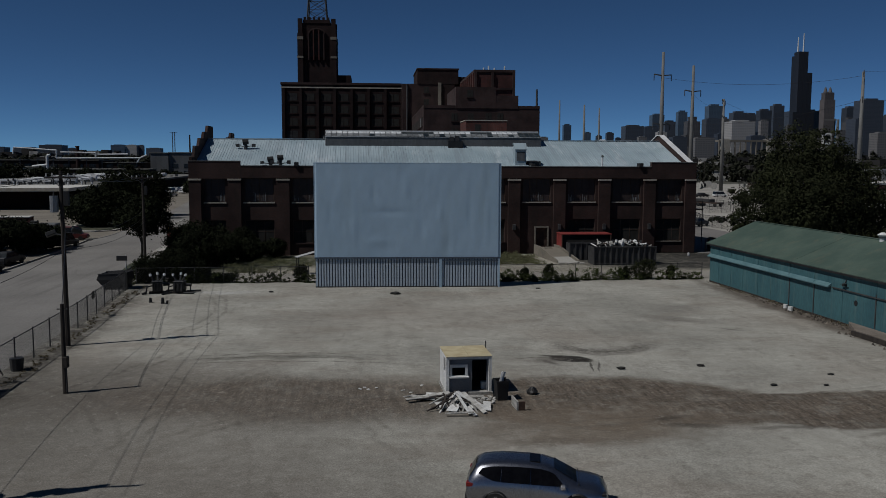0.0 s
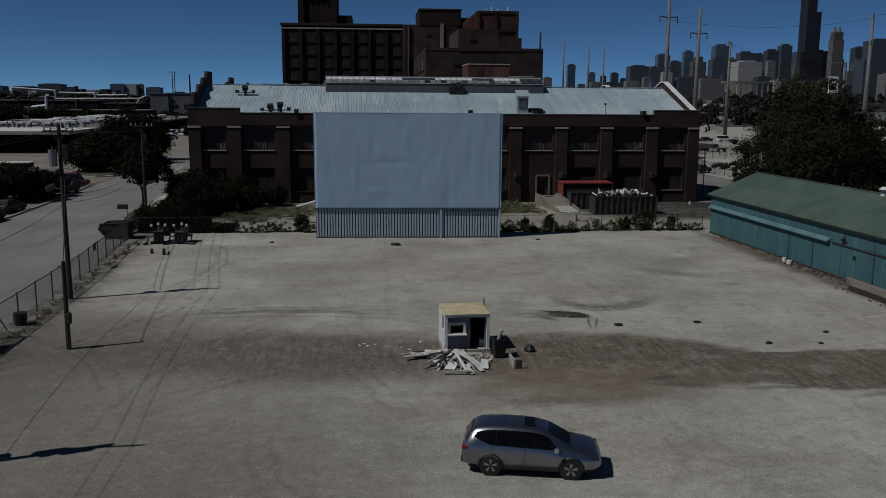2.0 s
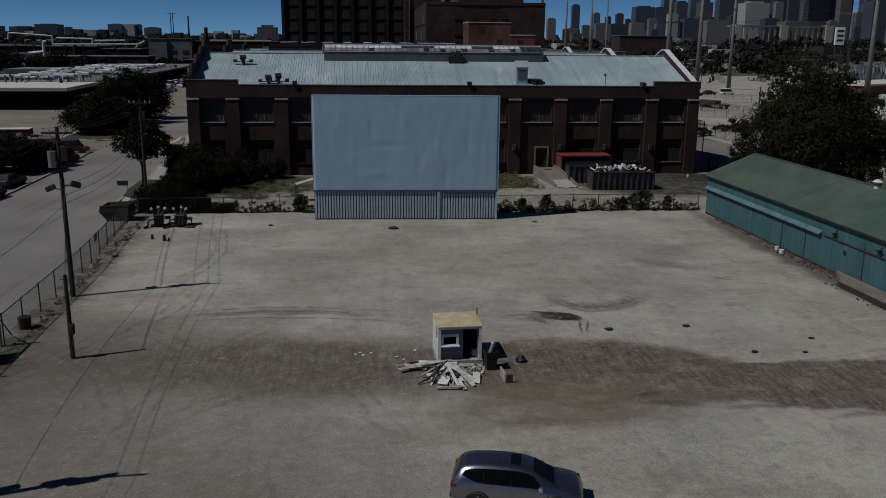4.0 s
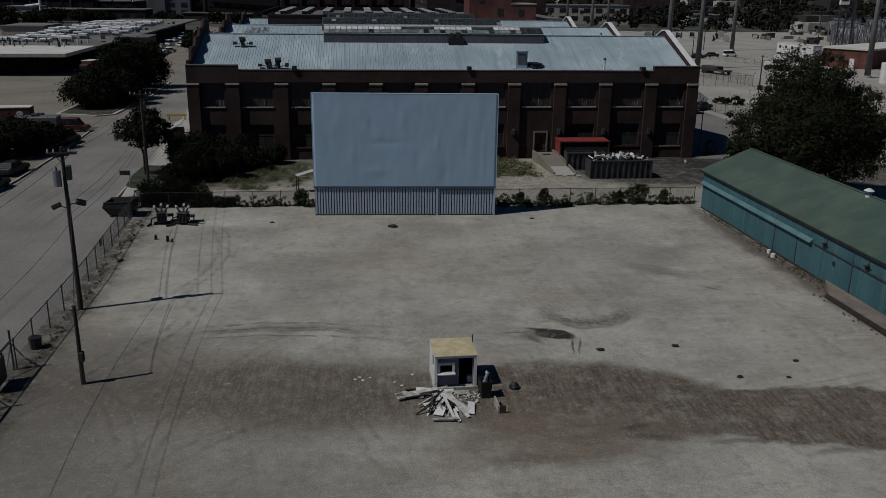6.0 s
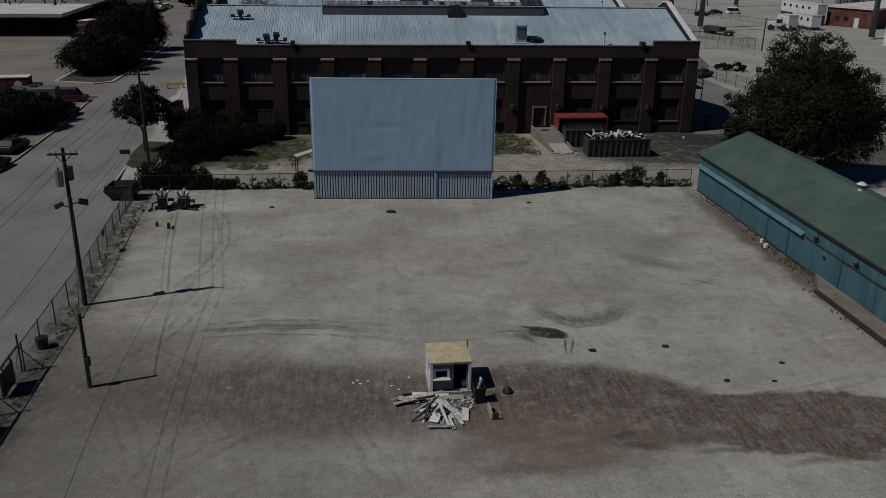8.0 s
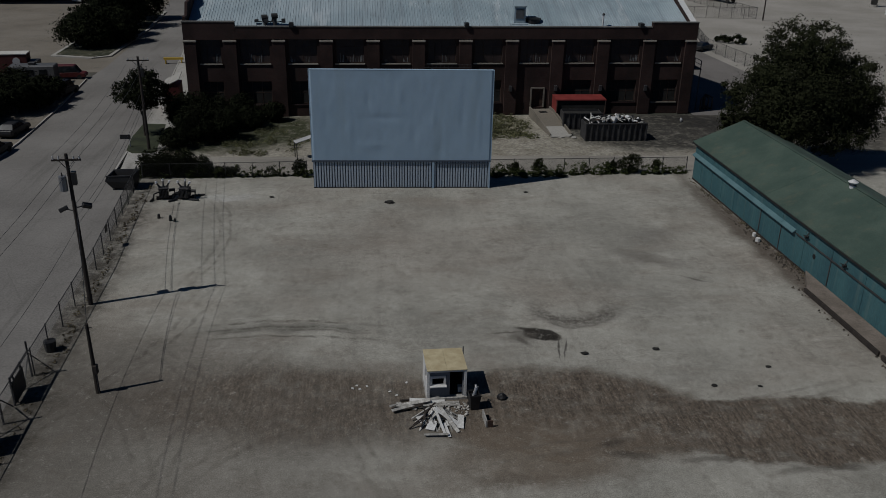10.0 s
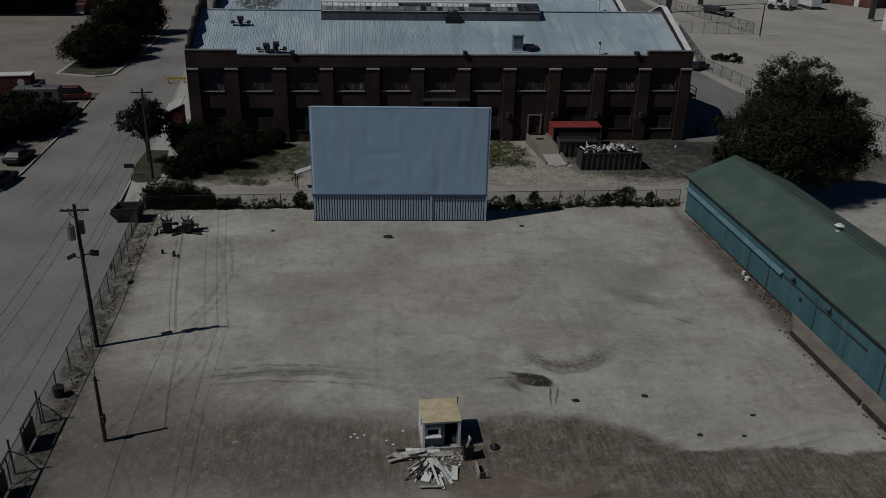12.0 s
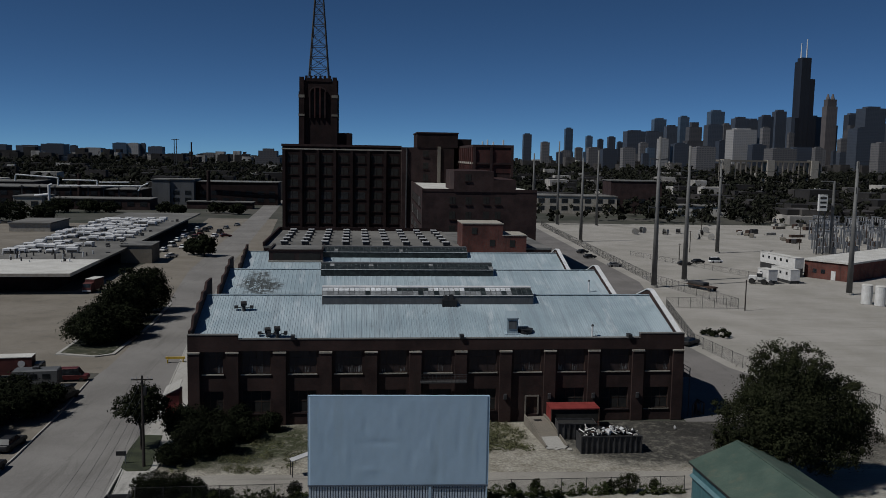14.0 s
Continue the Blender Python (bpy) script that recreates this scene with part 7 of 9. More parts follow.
            for k in range(13):
                a0, a1 = math.pi * (k - 0.5) / 12, math.pi * (k + 0.5) / 12
                tube(bm, (x + 0.42 * math.cos(a0), s * 0.955, 0.37 + 0.42 * math.sin(a0)), (x + 0.42 * math.cos(a1), s * 0.955, 0.37 + 0.42 * math.sin(a1)), 0.06, 0.06, 5)
            part("arch_trim", bm, M["car_dark"], t)
            # dark disc proud of the solid flank paints the wheel well's shade
            part("wheel_well", tube(nb(), (x, s * 0.7, 0.38), (x, s * 0.985, 0.38), 0.41, 0.41, 20), M["car_dark"], t)
    # windscreen and rear window follow the body
    for nm, st, w in (("windscreen", (9, 10, 11), (0.53, 0.57, 0.62)), ("rear_window", (2, 3), (0.66, 0.58))):
        bm = nb()
        rows = []
        for k, hw in zip(st, w):
            x, z = S[k][0], S[k][3] + 0.026
            rows.append([bm.verts.new((x + (0.008 if nm == "windscreen" else -0.012), y, z - 0.03 * abs(y))) for y in (-hw, -hw * 0.5, 0, hw * 0.5, hw)])
        for a, b in zip(rows, rows[1:]):
            for i in range(4):
                bm.faces.new((a[i], a[i + 1], b[i + 1], b[i]))
        part(nm, bm, M["car_glass"], t, "dark glass")
    part("sunroof", box(nb(), -0.25, 0.12, -0.4, 0.4, 1.68, 1.715), M["car_glass"], t)
    part("bonnet_seam", box(nb(), 1.44, 1.47, -0.78, 0.78, 1.085, 1.10), M["car_dark"], t)
    part("tailgate_seam", box(nb(), -2.452, -2.42, -0.7, 0.7, 0.86, 0.89), M["car_dark"], t)
    part("rear_bumper", box(nb(), -2.47, -2.3, -0.82, 0.82, 0.38, 0.60, 0.04), M["car_dark"], t)
    part("front_grille", box(nb(), 2.40, 2.475, -0.5, 0.5, 0.5, 0.64, 0.02), M["car_dark"], t)
    part("underside", box(nb(), -2.2, 2.2, -0.75, 0.75, 0.2, 0.4), M["car_dark"], t)


parked_car()


# ---- behind the fence: container, skips, ramp, junk ----
def skip_container(at, w, d, h, label, fill):
    t = thing("waste_skip", at, label, "skip", "waste skips")
    bm = nb()
    for b in ((-w / 2, w / 2, -d / 2, -d / 2 + 0.08, 0.1, h), (-w / 2, w / 2, d / 2 - 0.08, d / 2, 0.1, h), (-w / 2, -w / 2 + 0.08, -d / 2 + 0.08, d / 2 - 0.08, 0.1, h), (w / 2 - 0.08, w / 2, -d / 2 + 0.08, d / 2 - 0.08, 0.1, h), (-w / 2, w / 2, -d / 2, d / 2, 0.0, 0.1)):
        box(bm, *b)
    part("tub", bm, M["steel_dark"], t, "dark steel tub")
    n = int(w / 0.62)
    for i in range(n + 1):
        x = -w / 2 + w * i / n
        part("rib", box(nb(), x - 0.07, x + 0.07, -d / 2 - 0.12, -d / 2 - 0.003, 0.05, h), M["steel_dark"], t)
    part("rim", box(nb(), -w / 2 - 0.08, w / 2 + 0.08, -d / 2 - 0.14, -d / 2 + 0.02, h + 0.003, h + 0.12), M["steel_dark"], t)
    rng = random.Random(int(w * 100))
    for i in range(fill):
        x, y = rng.uniform(-w / 2 + 0.4, w / 2 - 0.4), rng.uniform(-d / 2 + 0.35, d / 2 - 0.35)
        top = h - 0.1 + 0.75 * (1 - (2 * x / w) ** 2) + rng.uniform(-0.25, 0.1)
        kind = rng.random()
        bm = nb()
        if kind < 0.45:
            L = rng.uniform(0.3, 0.8)
            box(bm, -L, L, -0.07, 0.07, -0.02, 0.02)
            nm, lab = "scrap_board", "thin scrap board heaped in a skip"
        elif kind < 0.75:
            L = rng.uniform(0.12, 0.32)
            box(bm, -L, L, -L * 0.7, L * 0.7, -L * 0.5, L * 0.5, 0.02)
            nm, lab = "scrap_box", "battered box of rubbish in a skip"
        else:
            bmesh.ops.create_icosphere(bm, subdivisions=2, radius=rng.uniform(0.14, 0.26))
            for v in bm.verts:
                v.co *= 1 + 0.9 * noise.noise(v.co * 5 + Vector((i, 0, 0)))
            nm, lab = "rubbish_bag", "crumpled bag of rubbish heaped in a skip"
        single(nm, bm, M[rng.choice(("black", "white_paint", "plank", "coping", "white_paint", "rust", "black", "plank", "black", "near_black"))], at @ pose(x, y, max(0.3, top - 0.1), rng.uniform(-35, 35), rng.uniform(-35, 35), rng.uniform(0, 180)), lab, "rubbish", "rubbish in the skip")
    part("load", box(nb(), -w / 2 + 0.1, w / 2 - 0.1, -d / 2 + 0.1, d / 2 - 0.1, 0.11, h - 0.25), M["near_black"], t, "dark heaped load")


skip_container(pose(21.1, 91.2, 0, 0, 0, 1), 7.0, 2.5, 1.95, "long dark steel waste skip heaped with rubbish", 130)
skip_container(pose(18.4, 96.0, 0, 0, 0, -2), 4.6, 2.4, 1.9, "dark steel waste skip before the factory wall", 0)


def red_container():
    t = thing("red_container", pose(18.85, 99.6, 0, 0, 0, 0.5), "red steel storage container against the factory", "container")
    # solid shell; the shade of the open front is put into its colour
    part("shell", box(nb(), -3.0, 3.0, -1.25, 1.3, 0.1, 2.65), M["near_black"], t, "near-black front standing for the open side's shade")
    for x in (-3.05, 3.0):
        part("end_panel", box(nb(), x, x + 0.05, -1.35, 1.3, 0.1, 2.65), M["red_paint"], t, "red end panel")
    part("roof", box(nb(), -3.1, 3.1, -1.4, 1.36, 2.653, 2.78), M["red_paint"], t, "flat red roof")
    # ribs in a darker red than the ends, painting the front's shade
    for i in range(20):
        x = -2.9 + i * 0.305
        part("rib", box(nb(), x - 0.06, x + 0.06, -1.31, -1.253, 0.15, 1.1), M["dark_red"], t)
    for x in (-3.05, 2.95):
        part("corner_post", box(nb(), x, x + 0.1, -1.45, -1.353, 0, 2.65), M["rust"], t)
    part("skid", box(nb(), -3.0, 3.0, -1.3, 1.3, 0, 0.1), M["rust"], t)


red_container()


def ramp():
    t = thing("loading_ramp", pose(14.3, 101.0, 0, 0, 0, 6), "stained brown concrete ramp up to the factory door", "ramp")
    part("slope", prism(nb(), [(-9.0, 0.0), (-2.2, 0.95), (0, 0.95), (0, 0), (-9.0, -0.05)], -1.2, 1.2), M["tan"], t)
    for x in (-1.35, 1.2):
        part("kerb_wall", prism(nb(), [(-9.0, 0.0), (-9.0, 0.3), (-2.2, 1.25), (0, 1.25), (0, 0)], x, x + 0.15), M["tan"], t)
    part("drain_cover", box(nb(), -0.5, 0.45, -2.0, -1.3, 0.953, 0.98), M["black"], t)
    part("patch", prism(nb(), [(-9.0, 0.012), (-6.2, 0.405), (-6.2, 0.415), (-9.0, 0.022)], -1.1, 1.1), M["walk"], t, "pale broken concrete patch")
    for i, (x, y, w, h) in enumerate(((-0.8, -9.3, 0.5, 0.14), (0.1, -9.45, 0.6, 0.1), (0.9, -9.25, 0.45, 0.16), (1.3, -9.9, 0.3, 0.12))):
        single("concrete_chunk", box(nb(), -w, w, -0.25, 0.25, 0, h, 0.03), M["walk"], pose(14.3, 101.0, 0, 0, 0, 6) @ pose(x, y, 0, 0, 0, 25 * i), "pale broken concrete chunk before the ramp", "rubble", "concrete chunks")


ramp()


def parked_trailer():
    t = thing("white_lean_to", pose(-13.6, 84.6, 0, 0, 0, 20), "white sheet-metal awning half hidden by the screen", "awning")
    part("roof", prism(nb(), [(-1.0, 1.7), (1.6, 2.3), (1.6, 2.36), (-1.0, 1.76)], -0.5, 0.5, "y"), M["grey_paint"], t)
    for x, h in ((-0.9, 1.7), (1.4, 2.25)):
        for y in (-0.4, 0.4):
            part("leg", bar(nb(), (x, y, 0), (x, y, h), 0.08, 0.08), M["steel_dark"], t)


parked_trailer()


def corner_junk():
    # open-topped waste hopper on the street side of the corner
    t = thing("steel_hopper", pose(-29.75, 75.5, 0, 0, 0, -4), "dark dented steel hopper standing at the street fence", "hopper")
    bm = nb()
    lo = [bm.verts.new(p) for p in ((-0.8, -0.75, 0.16), (1.1, -0.75, 0.16), (1.1, 0.75, 0.16), (-0.8, 0.75, 0.16))]
    mid = [bm.verts.new(p) for p in ((-1.35, -0.95, 0.9), (1.25, -0.95, 0.8), (1.25, 0.95, 0.8), (-1.35, 0.95, 0.9))]
    hi = [bm.verts.new(p) for p in ((-1.15, -0.95, 1.38), (1.25, -0.95, 1.5), (1.25, 0.95, 1.5), (-1.15, 0.95, 1.38))]
    inn = [bm.verts.new((p.co.x * 0.93, p.co.y * 0.92, p.co.z)) for p in hi]
    bot = [bm.verts.new((p.co.x * 0.9, p.co.y * 0.9, 0.5)) for p in lo]
    for a, b in ((lo, mid), (mid, hi), (hi, inn), (inn, bot)):
        for i in range(4):
            bm.faces.new((a[i], a[(i + 1) % 4], b[(i + 1) % 4], b[i]))
    bm.faces.new(lo[::-1])
    bm.faces.new(bot)
    part("tub", bm, M["black"], t)
    for y in (-0.99, 0.953):
        part("rim_rail", bar(nb(), (-1.2, y + 0.02, 1.39), (1.28, y + 0.02, 1.52), 0.07, 0.08), M["steel_dark"], t)
    part("rim_rail", box(nb(), 1.253, 1.32, -0.95, 0.95, 1.44, 1.54), M["steel_dark"], t)
    for x in (-0.7, 0.95):
        part("skid", box(nb(), x - 0.08, x + 0.08, -0.8, 0.8, 0, 0.157), M["steel_dark"], t)
    # two large transformers with bushings, standing on the gravel among loose pipes
    for n, (x, y, turn) in enumerate(((-25.35, 72.4, 12), (-23.45, 72.3, -8))):
        t = thing("stored_transformer", pose(x, y, 0, 0, 0, turn), "dark finned transformer with white bushings on gravel", "transformer", "stored transformers")
        part("tank", box(nb(), -0.42, 0.42, -0.36, 0.36, 0.16, 1.0, 0.05), M["black"], t)
        for i in range(7):
            xx = -0.36 + i * 0.12
            for sy in (-1, 1):
                part("fin", box(nb(), xx - 0.02, xx + 0.02, *sorted((sy * 0.365, sy * 0.56)), 0.25, 0.9), M["steel_dark"], t)
        part("lid", box(nb(), -0.47, 0.47, -0.41, 0.41, 1.003, 1.07, 0.02), M["steel_dark"], t)
        for i, (bx, by, tx, ty, h) in enumerate(((-0.28, 0.0, -0.42, -0.05, 0.45), (0.02, 0.1, 0.0, 0.2, 0.52), (0.28, -0.05, 0.45, -0.1, 0.46))):
            bush = part("bushing", tube(nb(), (bx, by, 1.07), (bx + tx * 0.6, by + ty, 1.07 + h), 0.1, 0.055, 8), M["steel_dark"], t)
            part("cap", tube(nb(), (bx + tx * 0.6, by + ty, 1.07 + h), (bx + tx * 0.75, by + ty, 1.25 + h), 0.12, 0.09, 8), M["coping"], bush, "white porcelain cap")
        part("skid_beam", box(nb(), -0.7, 0.7, -0.3, -0.2, 0, 0.157), M["wood_pole"], t)
        part("skid_beam", box(nb(), -0.7, 0.7, 0.2, 0.3, 0, 0.157), M["wood_pole"], t)
        part("side_tank", tube(nb(), (0.47, 0, 0.75), (1.0, 0.05, 0.75), 0.14, 0.14, 10), M["black"], t)
        part("side_leg", bar(nb(), (0.92, 0.05, 0.0), (0.92, 0.05, 0.65), 0.08, 0.08), M["steel_dark"], t)
        part("bent_pipe", bar(bar(nb(), (-0.42, -0.2, 0.7), (-0.85, -0.35, 0.6), 0.09, 0.09), (-0.85, -0.35, 0.62), (-0.95, -0.4, 0.02), 0.09, 0.09), M["black"], t)
    for i, (x, y, L, turn) in enumerate(((-24.4, 71.6, 0.9, 40), (-22.6, 71.7, 1.0, -15), (-26.3, 71.7, 0.7, 80), (-22.4, 72.9, 1.2, 8), (-24.3, 73.3, 1.1, 25))):
        single("loose_pipe", tube(nb(), (-L / 2, 0, 0.1), (L / 2, 0, 0.12), 0.09, 0.09, 8), M["black"], pose(x, y, 0, 0, 0, turn), "short black pipe lying on gravel", "pipe", "loose pipes")
    bm = tube(tube(nb(), (0, 0, 0), (0, 0, 0.5), 0.16, 0.1, 8), (0.35, -0.2, 0), (0.45, -0.25, 0.3), 0.1, 0.08, 8)
    single("small_cone", bm, M["black"], (-23.6, 66.8, 0), "small dark cone on gravel", "cone")
    bm = tube(nb(), (0, 0, 0), (0, 0, 0.4), 0.15, 0.1, 8)
    single("small_cone", bm, M["black"], (-24.7, 67.4, 0), "small dark cone on gravel", "cone")
    t = thing("street_sign", (-32.75, 88.2, 0.12), "low dark street sign on a thin post", "sign")
    part("post", tube(nb(), (0.35, 0, 0), (0.35, 0, 1.5), 0.05), M["grey_paint"], t)
    part("plate", box(nb(), -0.6, 0.5, -0.08, -0.053, 0.9, 1.4), M["black"], t)
    t = thing("entrance_awning", pose(-30.6, 106.5, 0, 0, 0, 7), "red-sided lean-to porch at the factory's street side", "porch")
    part("side", box(nb(), -1.6, 0, -2.2, 2.2, 0, 2.9), M["red_paint"], t)
    part("roof", prism(nb(), [(-2.0, 2.9), (0.1, 3.9), (0.1, 4.0), (-2.0, 3.0)], -2.4, 2.4, "y"), M["walk"], t)
    t = thing("street_barrier", pose(-37.3, 133.5, 0, 0, 0, 3), "yellow striped barrier at the pavement", "barrier")
    part("beam", box(nb(), -1.6, 1.4, -0.1, 0.1, 0.6, 0.95), M["yellow"], t)
    for x in (-1.3, 1.1):
        part("foot", box(nb(), x - 0.06, x + 0.06, -0.3, 0.3, 0, 0.6), M["yellow"], t)
    # light-coloured bag against the factory wall
    bm = nb()
    bmesh.ops.create_icosphere(bm, subdivisions=2, radius=0.28)
    for v in bm.verts:
        v.co = Vector((v.co.x * 0.8, v.co.y * 0.8, v.co.z * 1.3)) * (0.75 + 0.3 * noise.noise(v.co * 3))
    single("white_sack", bm, M["grey_paint"], (31.6, 98.3, 0.22), "crumpled white sack by the factory corner", "sack")


corner_junk()

# ---- the utility yard ----
def power_mast(at, h, arms, label, turn=0.0):
    t = thing("power_mast", pose(*at, 0, 0, turn), label, "mast", "power masts")
    part("shaft", tube(nb(), (0, 0, 0), (0, 0, h), 0.75, 0.32, 12), M["mast"], t, "tapered grey steel shaft", True)
    part("foot", tube(nb(), (0, 0, 0), (0, 0, 0.5), 1.0, 1.0, 12), M["walk"], t)
    for z, L in arms:
        a = part("arm", bar(nb(), (-L, 0, z + L * 0.12), (0, 0, z), 0.22, 0.3), M["mast"], t)
        part("insulator", tube(nb(), (-L, 0, z + L * 0.12), (-L, 0, z + L * 0.12 - 1.6), 0.12, 0.12, 6), M["steel_dark"], a)
        a = part("arm", bar(nb(), (0, 0, z), (L, 0, z + L * 0.12), 0.22, 0.3), M["mast"], t)
        part("insulator", tube(nb(), (L, 0, z + L * 0.12), (L, 0, z + L * 0.12 - 1.6), 0.12, 0.12, 6), M["steel_dark"], a)
    return t


MASTS = [(68.0, 215.0, 39.5, ((33.5, 2.6), (21.0, 2.6)), 15), (80.5, 226.5, 37.5, ((30.5, 2.6),), 15), (119.5, 298.0, 34.0, ((33.0, 4.5), (27.5, 4.0)), 60), (115.6, 204.0, 34.0, ((33.2, 5.0), (27.0, 4.5)), 60),
         (78.0, 336.0, 34.0, (), 60), (87.0, 422.0, 42.0, (), 60), (106.2, 418.0, 38.0, (), 60), (80.0, 452.0, 36.0, (), 60)]
for x, y, h, arms, turn in MASTS:
    power_mast((x, y, 0), h, arms, "tall tapered grey steel power mast in a stone yard", turn)
for i, (a, b, za, zb) in enumerate((((68, 215), (115.6, 204), 33, 33), ((68, 215), (115.6, 204), 21, 27), ((80.5, 226.5), (119.5, 298), 30, 32), ((119.5, 298), (162, 300), 33, 22), ((115.6, 204), (190, 190), 34, 40), ((115.6, 204), (190, 190), 27, 33))):
    cable("power_line", (*a, za), (*b, zb), 2.0, 0.03, "power lines", "thin dark power line between masts")


def yard_post(x, y, h):
    t = thing("yard_pole", (x, y, 0), "thin wooden pole in the stone yard", "pole", "yard poles")
    part("shaft", tube(nb(), (0, 0, 0), (0, 0, h), 0.16, 0.11, 8), M["wood_pole"], t)
    part("bracket", bar(nb(), (-0.5, 0, h - 0.3), (0.5, 0, h - 0.3), 0.08, 0.08), M["steel_dark"], t)


for x, y, h in ((77.6, 180.8, 7.0), (158.4, 312.5, 12.0), (138.3, 361, 12), (110, 300, 8), (92, 262, 7)):
    yard_post(x, y, h)
t = thing("lamp_mast", (162.4, 297.5, 0), "tall pale mast with a square sign box", "mast")
part("shaft", tube(nb(), (0, 0, 0), (0, 0, 27.0), 0.6, 0.45, 10), M["mast"], t)
part("arm", box(nb(), -5.0, 0, -0.2, 0.2, 26.6, 27.0), M["mast"], t)
t = thing("tall_sign", (157.5, 296, 0), "square white sign box on dark legs", "sign")
part("box", box(nb(), -1.6, 1.6, -0.5, 0.5, 16.0, 22.0), M["white_paint"], t)
for i in range(3):
    part("bar", box(nb(), -1.2, 1.2, -0.56, -0.503, 17.2 + 1.6 * i, 17.9 + 1.6 * i), M["black"], t)
for x in (-1.2, 1.2):
    part("leg", bar(nb(), (x, 0, 0), (x, 0, 16), 0.4, 0.4), M["steel_dark"], t)


def yard_office():
    t = thing("yard_office", pose(120.6, 236.6, 0, 0, 0, -55), "long low red brick building with a white roof", "building")
    part("wall", box(nb(), 0, 13.5, 0, 60, 0, 5.0), M["brick_red"], t)
    part("roof", box(nb(), -0.4, 13.9, -0.4, 60.4, 5.003, 5.5), M["roof_white"], t, "flat white roof")
    part("door", box(nb(), 8.0, 9.3, -0.08, -0.003, 0, 2.6), M["white_paint"], t)
    for x in (2.5, 5.0):
        part("window", box(nb(), x, x + 1.2, -0.06, -0.003, 1.6, 2.8), M["glass"], t)


yard_office()


def site_trailer(at, L, label, h=3.2, z0=0.8):
    t = thing("site_trailer", at, label, "trailer", "site trailers")
    part("body", box(nb(), 0, L, 0, 2.9, z0, z0 + h, 0.05), M["white_paint"], t)
    part("roof", box(nb(), -0.05, L + 0.05, -0.05, 2.95, z0 + h + 0.003, z0 + h + 0.12), M["roof_white"], t)
    for i in range(int(L / 3)):
        part("window", box(nb(), 1.2 + i * 3, 2.1 + i * 3, -0.04, -0.003, z0 + 1.5, z0 + 2.3), M["glass"], t)
    part("skirt", box(nb(), 0.1, L - 0.1, 0.1, 2.8, 0, z0 - 0.003), M["steel_dark"], t)


site_trailer(pose(114.2, 252.0, 0, 0, 0, -82), 17.5, "long white site trailer raised over a dark base", 3.0, 2.6)
site_trailer(pose(101.6, 226.5, 0, 0, 0, -80), 5.0, "short white site trailer in the yard", 3.0)
site_trailer(pose(108.0, 231.5, 0, 0, 0, -84), 9.5, "white site trailer in the yard", 3.0)
site_trailer(pose(119.5, 250.0, 0, 0, 0, -80), 6.0, "short white site trailer beside the office", 3.0)


def yard_loader():
    t = thing("wheel_loader", pose(100.2, 222.5, 0, 0, 0, -35), "white wheel loader with black tyres in the yard", "loader")
    part("engine", box(nb(), -2.6, -0.4, -0.9, 0.9, 1.0, 2.2, 0.1), M["white_paint"], t, "white engine cover")
    cab = part("cab", box(nb(), -0.4, 0.9, -0.7, 0.7, 1.1, 3.2, 0.08), M["white_paint"], t)
    part("cab_glass", box(nb(), -0.45, 0.95, -0.74, 0.74, 1.9, 2.9), M["glass"], cab)
    for x in (-1.7, 1.5):
        for sy in (-1, 1):
            part("wheel", tube(nb(), (x, sy * 0.8, 0.75), (x, sy * 1.35, 0.75), 0.75, 0.75, 16), M["tyre"], t)
    for sy in (-0.5, 0.5):
        part("arm", bar(nb(), (0.9, sy, 1.6), (3.0, sy, 0.7), 0.2, 0.35), M["white_paint"], t)
    part("bucket", prism(nb(), [(2.9, 0.1), (3.9, 0.05), (3.5, 0.5), (3.2, 1.2), (2.9, 1.1)], -1.3, 1.3, "y"), M["steel_dark"], t)


yard_loader()


def storage_tank(x, y):
    t = thing("storage_tank", (x, y, 0), "pale upright storage tank with a grey rim", "tank", "yard tanks")
    part("shell", tube(nb(), (0, 0, 0.1), (0, 0, 4.6), 1.25, 1.25, 18), M["white_paint"], t, "white shell")
    part("lid", tube(nb(), (0, 0, 4.603), (0, 0, 4.8), 1.3, 1.1, 18), M["roof_white"], t)
    part("base", tube(nb(), (0, 0, 0), (0, 0, 0.1), 1.4, 1.4, 18), M["walk"], t)


for x, y in ((111.8, 190.0), (113.6, 187.4), (116.0, 186.4)):
    storage_tank(x, y)
t = thing("flatbed_trailer", pose(79.9, 212.0, 0, 0, 0, -68), "dark flatbed trailer with low load", "trailer")
part("bed", box(nb(), -4.5, 4.5, -1.2, 1.2, 0.8, 1.1), M["rust"], t)
part("load", box(nb(), -4.2, 1.5, -1.1, 1.1, 1.103, 1.9, 0.1), M["steel_dark"], t, "dark sheeted load")
for x in (-3.4, -2.3, 3.6):
    for sy in (-1, 1):
        part("wheel", tube(nb(), (x, sy * 0.85, 0.48), (x, sy * 1.15, 0.48), 0.48, 0.48, 14), M["tyre"], t)
# stacked timber and reels in rows before the substation
rng = random.Random(14)
for i in range(26):
    t = thing("stored_crate", pose(*((rng.uniform(160, 190), rng.uniform(335, 395)) if i < 14 else (rng.uniform(190, 245), rng.uniform(405, 428))), 0, 0, 0, rng.uniform(0, 90)), "weathered crate of line hardware in the yard", "crate", "yard crates")
    w, h = rng.uniform(1.2, 3.5), rng.uniform(1.0, 2.2)
    part("body", box(nb(), -w, w, -0.9, 0.9, 0.15, h), M[("plank", "rust", "steel_dark", "tan")[i % 4]], t)
    part("skid", box(nb(), -w, w, -0.9, 0.9, 0, 0.147), M["wood_pole"], t)


